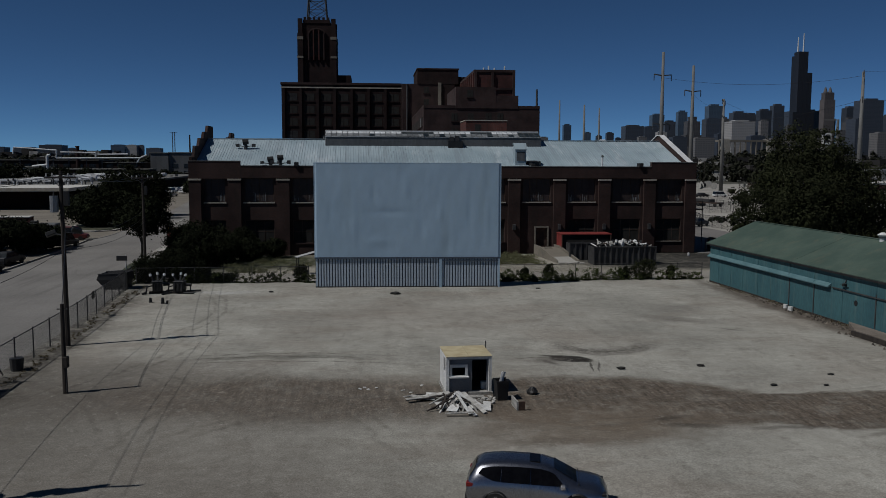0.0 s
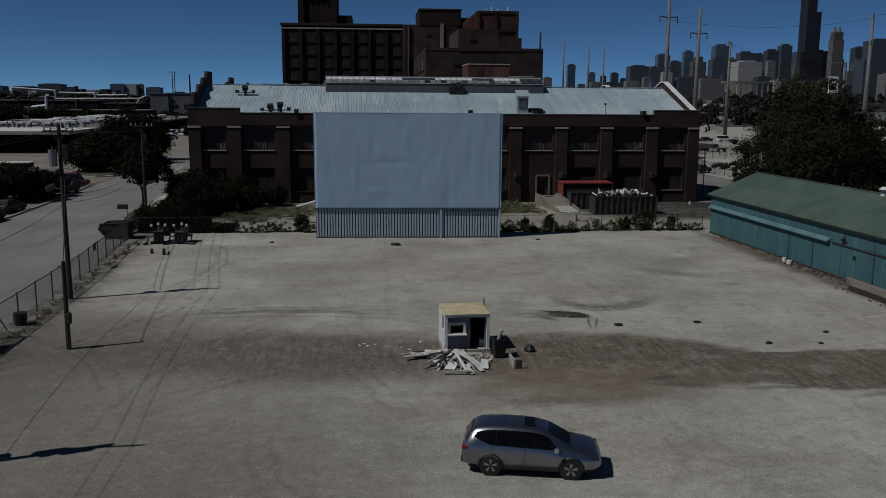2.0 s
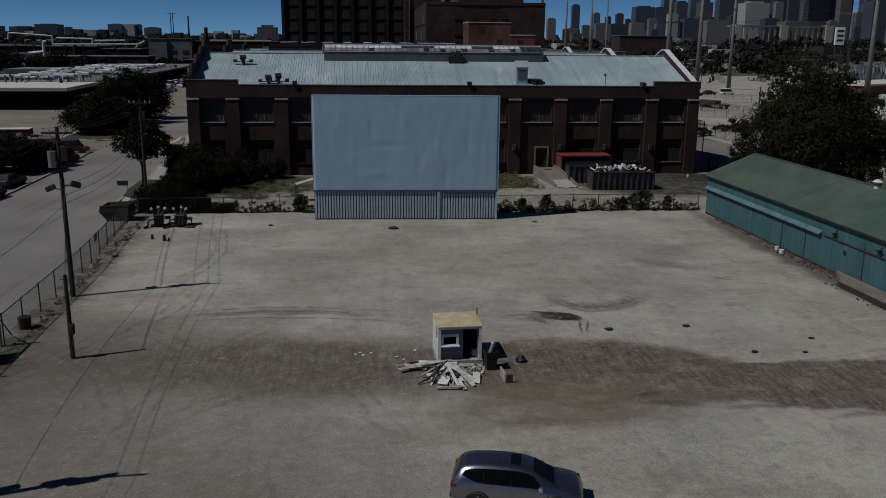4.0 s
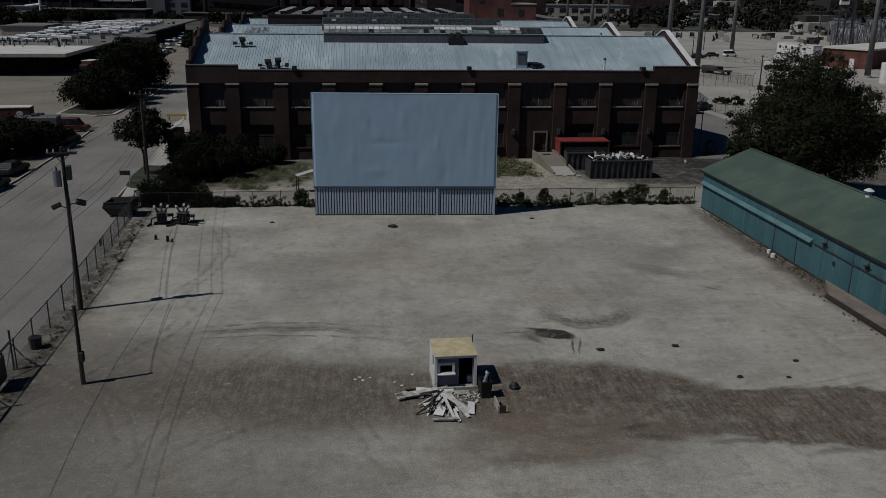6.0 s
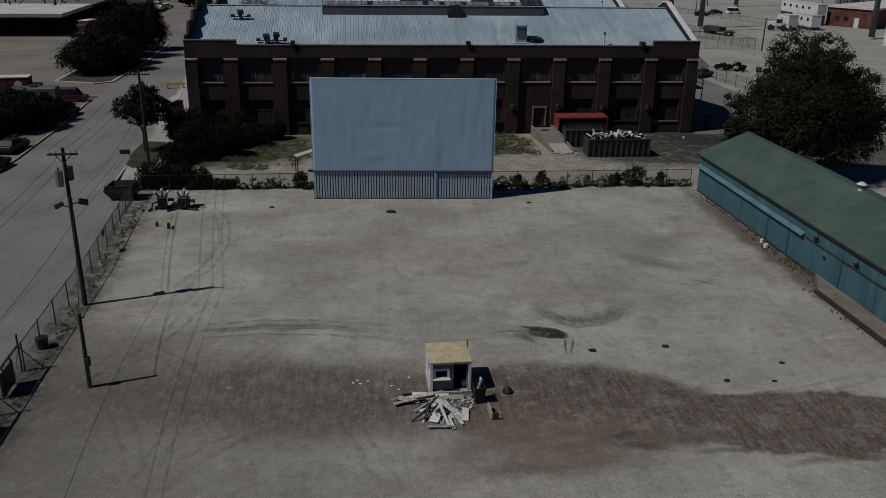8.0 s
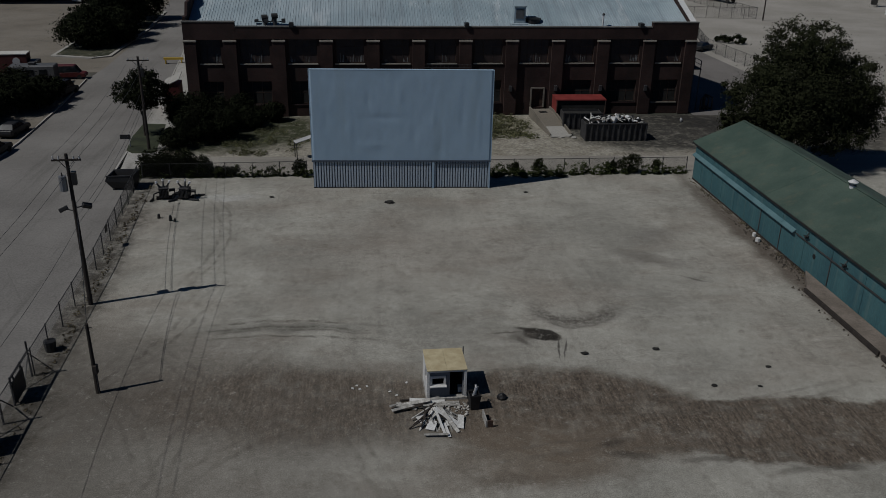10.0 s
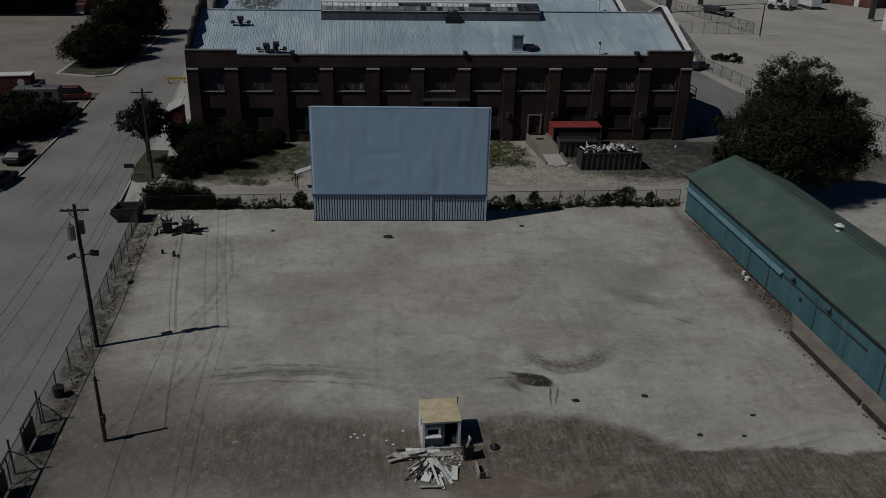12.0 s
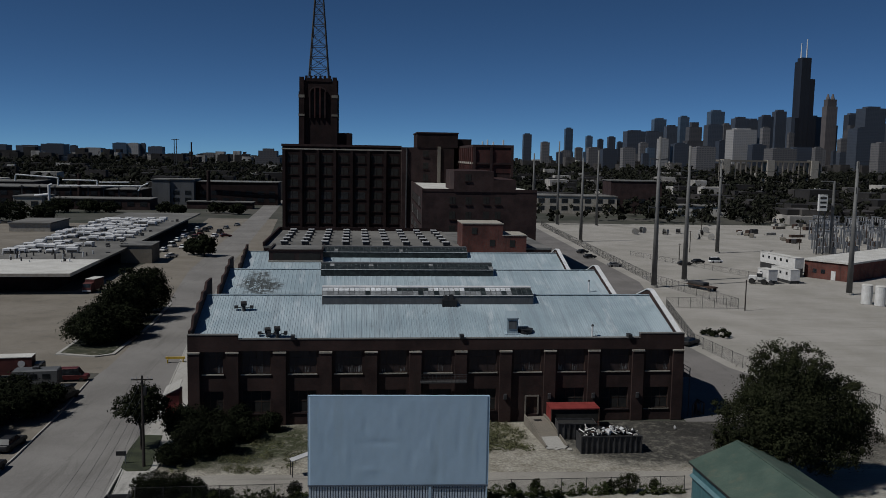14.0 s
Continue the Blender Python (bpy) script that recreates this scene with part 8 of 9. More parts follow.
def frustum(bm, lo, hi):
    """A tapered block: lo and hi are x0, x1, half width and height."""
    rings = [[bm.verts.new(p) for p in ((x0, -w, z), (x1, -w, z), (x1, w, z), (x0, w, z))] for x0, x1, w, z in (lo, hi)]
    for i in range(4):
        bm.faces.new((rings[0][i], rings[0][(i + 1) % 4], rings[1][(i + 1) % 4], rings[1][i]))
    bm.faces.new(rings[0][::-1])
    bm.faces.new(rings[1])
    return bm


def simple_car(at, paint, label, van=False, group="distant parked cars"):
    t = thing("van" if van else "car", at, label, "van" if van else "car", group)
    h = 1.95 if van else 1.45
    o = [(-2.2, 0.32), (-2.27, 0.6), (-2.22, 0.95), (1.05, 1.0), (2.05, 0.86), (2.27, 0.62), (2.2, 0.32)]
    bm = prism(nb(), o, -0.88, 0.88, "y")
    bmesh.ops.bevel(bm, geom=list(bm.edges), offset=0.06, segments=1, affect="EDGES")
    part("body", bm, paint, t)
    back, front = (-2.15, 1.45) if van else (-1.75, 1.05)
    part("cabin_glass", frustum(nb(), (back, front, 0.8, 0.94), (back + (0.12 if van else 0.45), front - 0.65, 0.64, h - 0.06)), M["glass"], t)
    part("roof", frustum(nb(), (back + (0.1 if van else 0.42), front - 0.6, 0.66, h - 0.1), (back + (0.16 if van else 0.55), front - 0.8, 0.56, h)), paint, t)
    for x in (-1.38, 1.38):
        for s in (-1, 1):
            part("wheel", tube(nb(), (x, s * 0.7, 0.33), (x, s * 0.9, 0.33), 0.33, 0.33, 12), M["tyre"], t)
    return t


PAINT = {k: surf("car_" + k, a, b, 1.0, 0.5, 0.0, 0, 40, spec=0.25) for k, a, b in (("black", (0.012, 0.012, 0.013), (0.02, 0.02, 0.022)), ("white", (0.6, 0.6, 0.6), (0.7, 0.7, 0.7)), ("red", (0.16, 0.02, 0.02), (0.22, 0.03, 0.03)),
                                                                       ("grey", (0.12, 0.12, 0.125), (0.18, 0.18, 0.185)), ("maroon", (0.06, 0.012, 0.012), (0.09, 0.02, 0.02)))}
for x, y, r, c, van in ((51.6, 146, 40, "black", 0), (67.2, 279, 20, "black", 0), (69.5, 257, 10, "grey", 0), (68.4, 294, 30, "black", 0), (100.5, 267.5, 20, "black", 0), (107.0, 268.8, 8, "white", 1), 
                        (-76.4, 289.4, 85, "white", 0), (-76.9, 303.7, 80, "white", 1), (-71.9, 298.5, 82, "white", 0), (-72.0, 317.9, 88, "maroon", 0), (-68.8, 340.2, 80, "white", 0), (-71.0, 379.4, 85, "grey", 0), (-76.6, 351.6, 85, "maroon", 1), (-79.4, 322.6, 85, "white", 0),
                        (-78.0, 344.0, 85, "black", 1), (-71.5, 329.0, 85, "white", 0), (-77.0, 364.0, 85, "black", 1), (-82.0, 372.0, 85, "white", 0), (-68.6, 395.0, 82, "grey", 0), (-66.0, 312.0, 85, "black", 0),
                        (-49.6, 122.8, 5, "maroon", 1), (-47.3, 113.0, 78, "black", 1), (-46.6, 93.9, 84, "black", 0), (-45.6, 86.0, 84, "black", 0), (-50.8, 111.0, 80, "black", 1), (-51.6, 101.0, 80, "black", 0),
                        (-70.0, 272.5, 60, "white", 0), (-73.5, 317.5, 85, "white", 1), (-77.5, 376.0, 85, "black", 0), (-64.6, 341.0, 20, "maroon", 0), (-82.5, 349.5, 85, "white", 1), (-67.5, 300.0, 85, "grey", 0), (-74.5, 331.0, 80, "maroon", 1), (-69.5, 356.0, 80, "black", 1), (-80.0, 336.0, 85, "white", 0), (94, 262, 0, "black", 0)):
    simple_car(pose(x, y, 0.0, 0, 0, r), PAINT[c], {"black": "black", "white": "white", "red": "red", "grey": "grey", "maroon": "dark red"}[c] + (" van" if van else " car") + " parked on bare ground", bool(van))


def food_trailer():
    t = thing("food_truck", pose(-58.8, 124.5, 0, 0, 0, 8), "red box truck with a pale roof at the street", "truck")
    part("box", box(nb(), -3.0, 3.0, -1.2, 1.2, 0.7, 3.2), M["dark_red"], t)
    part("roof", box(nb(), -3.05, 3.05, -1.25, 1.25, 3.203, 3.32), M["roof_white"], t)
    part("disc", tube(nb(), (1.6, -1.26, 2.3), (1.6, -1.2, 2.3), 0.5, 0.5, 16), M["coping"], t)
    part("cab", box(nb(), 3.05, 4.4, -1.1, 1.1, 0.6, 2.2, 0.1), M["black"], t)
    for x in (-2, 3.6):
        for s in (-1, 1):
            part("wheel", tube(nb(), (x, s * 0.9, 0.45), (x, s * 1.15, 0.45), 0.45, 0.45, 14), M["tyre"], t)
    t = thing("camper_trailer", pose(-53.2, 119.2, 0, 0, 0, 6), "pale flat-roofed camper trailer under street trees", "trailer")
    part("body", box(nb(), -3.0, 3.0, -1.2, 1.2, 0.5, 2.7, 0.12), M["clad"], t)
    part("roof_unit", box(nb(), -0.5, 0.4, -0.4, 0.4, 2.703, 3.05, 0.05), M["steel_dark"], t)
    for i in range(3):
        part("window", box(nb(), -2.4 + i * 1.7, -1.4 + i * 1.7, -1.24, -1.203, 1.5, 2.2), M["glass"], t)
    for s in (-1, 1):
        part("wheel", tube(nb(), (0.5, s * 0.9, 0.4), (0.5, s * 1.18, 0.4), 0.4, 0.4, 14), M["tyre"], t)


food_trailer()


def red_truck():
    t = thing("box_truck", pose(-72.6, 203.5, 0, 0, 0, 80), "dark red box truck with a pale roof before the warehouse", "truck")
    part("box", box(nb(), -0.9, 3.6, -1.15, 1.15, 0.6, 3.1, 0.05), M["dark_red"], t)
    part("roof", box(nb(), -0.95, 3.65, -1.2, 1.2, 3.103, 3.2), M["roof_white"], t)
    cab = part("cab", prism(nb(), [(-2.5, 0.5), (-2.5, 1.35), (-2.2, 2.3), (-0.95, 2.5), (-0.95, 0.5)], -1.05, 1.05, "y"), M["dark_red"], t)
    part("windscreen", prism(nb(), [(-2.53, 1.4), (-2.26, 2.2), (-2.24, 2.2), (-2.5, 1.4)], -0.95, 0.95, "y"), M["glass"], cab)
    part("bumper", box(nb(), -2.62, -2.5, -1.05, 1.05, 0.4, 0.75), M["grey_paint"], cab)
    for x in (-1.7, 2.4):
        for sy in (-1, 1):
            part("wheel", tube(nb(), (x, sy * 0.8, 0.42), (x, sy * 1.1, 0.42), 0.42, 0.42, 14), M["tyre"], t)


red_truck()
sheet("island_kerb", [(-57.9, 139.0), (-51.0, 137.2), (-48.4, 139), (-48.6, 165), (-50.4, 188), (-56.5, 188), (-58.5, 160)], 0.15, M["walk"], "pale kerb of a planted island", "kerb", 0.2)
sheet("island_bed", [(-57.3, 139.8), (-51.0, 137.9), (-49.0, 139.4), (-49.2, 165), (-51.0, 187.4), (-56.0, 187.4), (-57.9, 160)], 0.2, M["grass"], "planted bed with dark shrubs", "grass", 0.1)

# heap of dark scrub in the yard
for i, (x, y, h) in enumerate(((60.4, 152.5, 1.9), (58.6, 154, 1.2))):
    t = thing("bush", (x, y, 0), "dark scrubby bush on pale stone", "bush", "yard bushes")
    ob = new("leaves", leaf_cloud("leaves", [(0, 0, h * 0.45, 1.6, 1.4, h * 0.45)], 500, 0.22, 300 + i, M["leaf_dark"]))
    ob.parent = t
    part("stem", tube(nb(), (0, 0, -0.1), (0, 0, h * 0.6), 0.08, 0.03, 6), M["bark"], t)


def substation():
    """Steel gantries with insulators and grey equipment, repeated in rows."""
    first = None
    rng = random.Random(8)
    for i in range(11):
        for j in range(6):
            y = 302 + j * 17 + rng.uniform(-4, 4)
            x = 157 + (y - 297) * 0.547 + i * 7.5 + rng.uniform(-2, 2)
            if first is None:
                t = thing("substation_gantry", (x, y, 0), "grey steel substation gantry with insulators", "gantry", "substation gantries")
                for sx in (-3, 3):
                    part("leg", box(nb(), sx - 0.2, sx + 0.2, -0.2, 0.2, 0, 8.0), M["steel"], t)
                part("beam", box(nb(), -3.6, 3.6, -0.2, 0.2, 8.0, 8.4), M["steel"], t)
                for k in range(4):
                    part("insulator", tube(nb(), (-2.4 + k * 1.6, 0, 5.6), (-2.4 + k * 1.6, 0, 7.99), 0.18, 0.18, 6), M["grey_paint"], t)
                for k in range(2):
                    part("equipment", box(nb(), -1.8 + k * 2.6, -0.4 + k * 2.6, -0.7, 0.7, 0, 2.6, 0.1), M["steel"], t)
                    part("bushing", tube(nb(), (-1.1 + k * 2.6, 0, 2.6), (-1.1 + k * 2.6, 0, 4.4), 0.3, 0.12, 8), M["rust"], t)
                first = t
            else:
                copy_thing(first, pose(x, y, 0, 0, 0, rng.choice((0, 12, 90, 100))))
    for i, (x, y) in enumerate(((112, 372), (118, 380), (126, 372), (134, 378), (142, 371), (133, 352), (138, 349), (150, 385))):
        t = thing("cable_drum", pose(x, y, -0.07, 0, 0, 25 * i), "wooden cable drum in the yard", "drum", "yard stores")
        for s in (-1, 1):
            part("flange", tube(nb(), (0, s * 0.9, 1.4), (0, s * 1.05, 1.4), 1.4, 1.4, 14), M["plank"], t)
        part("core", tube(nb(), (0, -0.9, 1.4), (0, 0.9, 1.4), 0.9, 0.9, 12), M["black"], t)


substation()


# ---- the long warehouse up the street ----
sheet("side_lot", [(-190, 225), (-114, 225), (-124, 300), (-131, 345), (-136, 402), (-200, 402)], -0.02, M["tan"], "tan bare lot beside the warehouse", "lot")
def long_warehouse():
    t = thing("long_warehouse", pose(-76.0, 199.0, 0, 0, 0, 3.2), "long low warehouse with deep eaves and white roof units", "warehouse")
    part("wall", box(nb(), -32, -5.5, 7, 208, 0, 4.2), M["brick_far"], t)
    part("canopy", box(nb(), -70.5, 0.0, 0, 27, 4.2, 5.0), M["roof_white"], t, "white flat canopy")
    part("front_wall", box(nb(), -70, -32.003, 12, 26, 0, 4.2), M["brick_far"], t)
    part("roof", box(nb(), -33.5, 0.0, 27.003, 209, 4.2, 4.8), M["roof_grey"], t)
    part("canopy_edge", box(nb(), -70.6, 0.1, -0.12, -0.003, 4.3, 5.0), M["stone"], t)
    part("raised_hall", box(nb(), -2.0, 7.0, 58, 70, 0, 5.2), M["tan"], t, "tan end wall")
    part("raised_roof", box(nb(), -2.2, 7.2, 57.8, 70.2, 5.203, 5.5), M["roof_dark"], t)
    unit = None
    rng = random.Random(2)
    for j in range(15):
        for i in range(9):
            if rng.random() < 0.2 or (i > 6 and j < 4):
                continue
            at = pose(-28 - j * 0.2 + i * 2.8 + rng.uniform(-0.5, 0.5), 44 + j * 8.6 + rng.uniform(-1.2, 1.2), 4.8, 0, 0, rng.uniform(-3, 3)) @ Matrix.Diagonal((rng.uniform(0.7, 1.1), rng.uniform(0.7, 1.3), rng.uniform(0.55, 1.1), 1))
            if unit is None:
                unit = part("roof_unit", box(nb(), -1.6, 1.6, -1.5, 1.5, 0.12, 1.5, 0.1), M["coping"], t, "white roof unit")
                part("grille", box(nb(), -1.3, 1.3, -1.56, -1.503, 0.3, 0.8), M["steel_dark"], unit)
                part("curb", box(nb(), -1.4, 1.4, -1.3, 1.3, 0, 0.12), M["steel_dark"], unit)
                unit.matrix_basis = at
            else:
                again(unit, t, at)
    for i in range(60):
        x, y = rng.uniform(-45, -4), rng.uniform(20, 42)
        h = rng.uniform(0.3, 1.5)
        part("roof_pipe", tube(nb(), (x, y, 4.7), (x, y, 4.9 + h), 0.2, 0.2, 6), M["steel_dark"] if i % 3 else M["coping"], t)
    for i in range(40):
        x, y = rng.uniform(-26, 0), rng.uniform(40, 160)
        part("roof_box", box(nb(), x - 0.5, x + 0.5, y - 0.5, y + 0.5, 4.803, 5.0 + 0.8 * rng.random()), M["steel_dark"], t)
    # near-black plates on the wall, the openings' shade put into colour
    for i in range(5):
        part("dark_opening", box(nb(), -5.497, -5.44, 12 + i * 9, 17 + i * 9, 0, 3.4), M["near_black"], t)


long_warehouse()


# ---- factories beyond, with pipes ----
def far_works(at, w, d, h, label, mat, bands=0, glass=True):
    t = thing("works_building", at, label, "building", "works across the street")
    part("wall", box(nb(), 0, w, 0, d, 0, h), M[mat], t)
    part("roof", box(nb(), -0.4, w + 0.4, -0.4, d + 0.4, h + 0.003, h + 0.5), M["roof_grey"], t)
    if glass:
        n = int(w / 7)
        first = None
        for i in range(n):
            for z in ([2.0, 6.5] if h > 9 else [2.0]):
                mtx = Matrix.Translation((w * (i + 0.5) / n, 0, z))
                if first is None:
                    first = part("window", box(nb(), -1.9, 1.9, -0.1, 0.05, 0, 2.6), M["glass"], t)
                    first.matrix_basis = mtx
                else:
                    again(first, t, mtx)
    return t


far_works(pose(-190.8, 495.8, 0, 0, 0, 1), 57.1, 18.7, 5.9, "dark brick works building with window rows", "brick_tan")
far_works(pose(-206.5, 490.0, 0, 0, 0, 2), 15.2, 23.3, 7.1, "pale works building with a broken flat roof", "stone")
far_works(pose(-227.5, 530.8, 0, 0, 0, 3), 79.3, 30.3, 9.6, "dark brick works building with window rows", "brick_far")
far_works(pose(-145.6, 548.3, 0, 0, 0, 1), 11.0, 23.3, 15.7, "grey sheet-clad works hall", "clad", 0, False)
far_works(pose(-134.5, 549.5, 0, 0, 0, 1), 14.7, 23.3, 15.9, "grey sheet-clad works hall", "clad")
far_works(pose(-119.1, 555.3, 0, 0, 0, 1), 51.3, 21.0, 14.6, "long dark works hall with a pale roof edge", "brick_far")
single("roof_edge_trim", box(nb(), -112.1, -71.3, 553.3, 554.0, 15.0, 15.8), M["roof_white"], (0, 0, 0), "white roof edge trim of a works hall", "trim", "", "structure")
far_works(pose(-116.7, 513.3, 0, 0, 0, 1), 14.8, 10.5, 4.0, "low loading hall with a pale roof", "brick_tan", 0, False)
far_works(pose(-101.8, 515.7, 0, 0, 0, 1), 23.3, 10.5, 3.7, "low loading hall with a pale roof", "brick_far", 0, False)
far_works(pose(-250, 520, 0, 0, 0, 4), 80, 40, 11.0, "dark brick works building with window rows", "brick_far")
far_works(pose(-330, 600, 0, 0, 0, 4), 90, 40, 11.0, "dark brick works building with window rows", "brick_tan")
far_works(pose(-154, 356, 0, 0, 0, 3), 16, 26, 3.2, "low pale shed beside the warehouse", "stone", 0, False)
t = thing("process_pipe", (0, 0, 0), "silver process pipes on trestles over the works", "pipe")
for a, b in (((-216.8, 520.3, 18.6), (-192.5, 520.3, 17.0)), ((-192.5, 520.3, 17.0), (-192.7, 520.3, 12.3)), ((-190.3, 520.3, 15.9), (-170.1, 520.3, 15.6)), ((-170.1, 520.3, 15.6), (-170.2, 520.3, 12.5)), ((-169.2, 521.0, 14.6), (-151.8, 521.0, 14.9)),
             ((-192.7, 520.3, 12.3), (-144.6, 520.3, 12.7)), ((-144.6, 520.3, 12.7), (-146.3, 520.3, 9.9)), ((-144.6, 520.3, 12.7), (-140.6, 520.3, 14.4)), ((-216.8, 520.3, 18.6), (-217.3, 520.3, 14.9))):
    part("pipe_run", tube(nb(), a, b, 0.42, 0.42, 10), M["coping"], t)
for x in (-214, -204, -195, -186, -176, -167, -158, -147):
    part("trestle", box(nb(), x - 0.3, x + 0.3, 521.3, 521.9, 0, 12.3), M["steel_dark"], t)
    part("cross_beam", box(nb(), x - 1.2, x + 1.2, 520.0, 521.9, 11.4, 11.7), M["steel_dark"], t)
t = thing("cyclone_duct", (-187.6, 491.8, 0), "white bent duct on the works roof", "duct")
part("riser", tube(nb(), (0, 0, 5), (0, 0, 13.6), 0.8, 0.7, 12), M["coping"], t)
part("elbow", tube(nb(), (-0.2, 0, 8.5), (-8, 0, 7.6), 0.8, 0.8, 10), M["coping"], t)
part("cap", tube(nb(), (0, 0, 13.6), (1.8, 0, 14.2), 0.75, 0.6, 10), M["coping"], t)
for x, y, h in ((-182, 525, 19), (-105, 520, 22), (-277, 1300, 48)):
    t = thing("chimney", (x, y, 0), "dark brick chimney stack", "chimney", "works chimneys")
    part("shaft", tube(nb(), (0, 0, 0), (0, 0, h), 1.4, 1.0, 12), M["brick_far"], t)
    part("rim", tube(nb(), (0, 0, h), (0, 0, h + 0.6), 1.2, 1.2, 12), M["brick_tan"], t)
for x in (-302, -298.8):
    t = thing("lattice_pylon", (x, 1300, 0), "thin dark steel pylon on the horizon", "pylon", "distant pylons")
    part("shaft", tube(nb(), (0, 0, 0), (0, 0, 53), 0.8, 0.5, 6), M["steel_dark"], t)
    part("arm", box(nb(), -4, 4, -0.3, 0.3, 51.5, 52.2), M["steel_dark"], t)
# roadside trees before the works
for i, (x, y, h, w) in enumerate(((-172, 404, 10, 7), (-181, 398, 11, 8), (-160, 408, 8, 5), (-190, 408, 10, 7), (-175, 470, 8, 7), (-160, 474, 7, 6), (-120, 474, 6, 4), (-112, 470, 5, 4), (-92, 478, 6, 5), (-80, 470, 6, 4), (-150, 476, 6, 5), (-60.4, 276, 6.8, 3.4), (-64.5, 280, 5.5, 2.6))):
    tree((x, y, 0), [(0, 0, h * 0.55, w, w, h * 0.42), (w * 0.5, 0.5, h * 0.45, w * 0.6, w * 0.6, h * 0.35), (-w * 0.6, 0, h * 0.5, w * 0.6, w * 0.6, h * 0.34)],
         3600, 0.42, 160 + i, 0.25, "dense dark tree at the edge of a works yard", "leaf_dark", "tree", "works trees")
far_works(pose(93, 512, 0, 0, 0, -4), 50, 26, 10.5, "pale brick building with a white roof", "stone")
far_works(pose(142, 520, 0, 0, 0, -4), 32, 26, 20.0, "brown brick building with window rows", "brick_tan")
far_works(pose(176, 500, 0, 0, 0, -4), 40, 20, 6.0, "low pale shed beyond the yard", "roof_white", 0, False)
t = thing("rail_viaduct", pose(369, 900, 0, 0, 0, 0), "pale concrete viaduct with many columns", "viaduct")
part("deck", box(nb(), 0, 115, 0, 10, 33.4, 35.4), M["tan"], t)
for i in range(20):
    part("column", box(nb(), i * 6 + 0.2, i * 6 + 1.4, 0, 1.5, 0, 33.4), M["tan"], t)
for i in range(3):
    part("stair_tower", box(nb(), 4 + i * 50, 12 + i * 50, -2, 9, 0, 36), M["stone"], t)


# ---- distant city ----
def skyline_tower(x, y, w, h, kind, label):
    t = thing("skyscraper", (x, y, 0), label, "skyscraper", "downtown skyline")
    d = w * 0.8
    shaft = TOWER_MAT[kind]
    if kind == "black":
        k = w / 3
        for i in range(3):
            for j in range(3):
                top = h * (1.0, 1.0, 0.815)[i] * (1.0 if j < 2 else 0.97)
                part("tube_block", box(nb(), -w / 2 + i * k, -w / 2 + (i + 1) * k - 0.4, -w / 2 + j * k, -w / 2 + (j + 1) * k - 0.4, 0, top), shaft, t)
        for sx in (-1, 1):
            part("shoulder", box(nb(), sx * w * 0.62 - 8, sx * w * 0.62 + 8, -w / 2, 0, 0, h * 0.47), shaft, t)
        for s, up in ((-0.34, 62), (0.05, 78)):
            part("antenna", tube(nb(), (s * w, 0, h), (s * w, 0, h + up), 3.4, 1.6, 8), M["coping"], t, "white antenna")
        return
    if kind == "peak":
        part("shaft", box(nb(), -w / 2, w / 2, -d / 2, d / 2, 0, h * 0.84), shaft, t)
        part("upper", box(nb(), -w * 0.42, w * 0.42, -d * 0.42, d * 0.42, h * 0.84, h * 0.93), shaft, t)
        for x in (-0.24, 0.2):
            part("peak", tube(nb(), (x * w, 0, h * 0.93), (x * w, 0, h), w * 0.2, w * 0.06, 8), shaft, t)
        part("side_block", box(nb(), w * 0.5, w * 0.72, -d * 0.3, d * 0.3, 0, h * 0.6), shaft, t)
        return
    if kind == "step":
        part("shaft", box(nb(), -w / 2, w / 2, -d / 2, d / 2, 0, h * 0.62), shaft, t)
        part("upper", box(nb(), -w * 0.38, w * 0.38, -d * 0.38, d * 0.38, h * 0.62, h * 0.9), shaft, t)
        part("crown", box(nb(), -w * 0.22, w * 0.22, -d * 0.22, d * 0.22, h * 0.9, h), shaft, t)
    else:
        part("shaft", box(nb(), -w / 2, w / 2, -d / 2, d / 2, 0, h), shaft, t)
        part("plant_room", box(nb(), -w * 0.3, w * 0.3, -d * 0.3, d * 0.3, h, h * 1.03), shaft, t)


def tower_mat(name, a, b, gloss):
    """Storeys and bays of a distant facade."""
    m, nodes, links, bsdf = node_set(name)
    nt = m.node_tree
    pos = nodes.new("ShaderNodeTexCoord").outputs["Object"]
    sep = nodes.new("ShaderNodeSeparateXYZ")
    links.new(pos, sep.inputs[0])
    row = calc(nt, "GREATER_THAN", calc(nt, "FRACT", calc(nt, "MULTIPLY", sep.outputs[2], 1 / 4.2)), 0.45)
    bay = calc(nt, "GREATER_THAN", calc(nt, "FRACT", calc(nt, "MULTIPLY", calc(nt, "ADD", sep.outputs[0], sep.outputs[1]), 1 / 6.0)), 0.3)
    col = blend(nt, calc(nt, "MULTIPLY", row, bay), a, b)
    rnd = nodes.new("ShaderNodeObjectInfo").outputs["Random"]
    col = blend(nt, 1.0, col, blend(nt, rnd, (0.7, 0.7, 0.72), (1.25, 1.25, 1.25)), "MULTIPLY")
    links.new(col, bsdf.inputs["Base Color"])
    bsdf.inputs["Roughness"].default_value = gloss
    return m


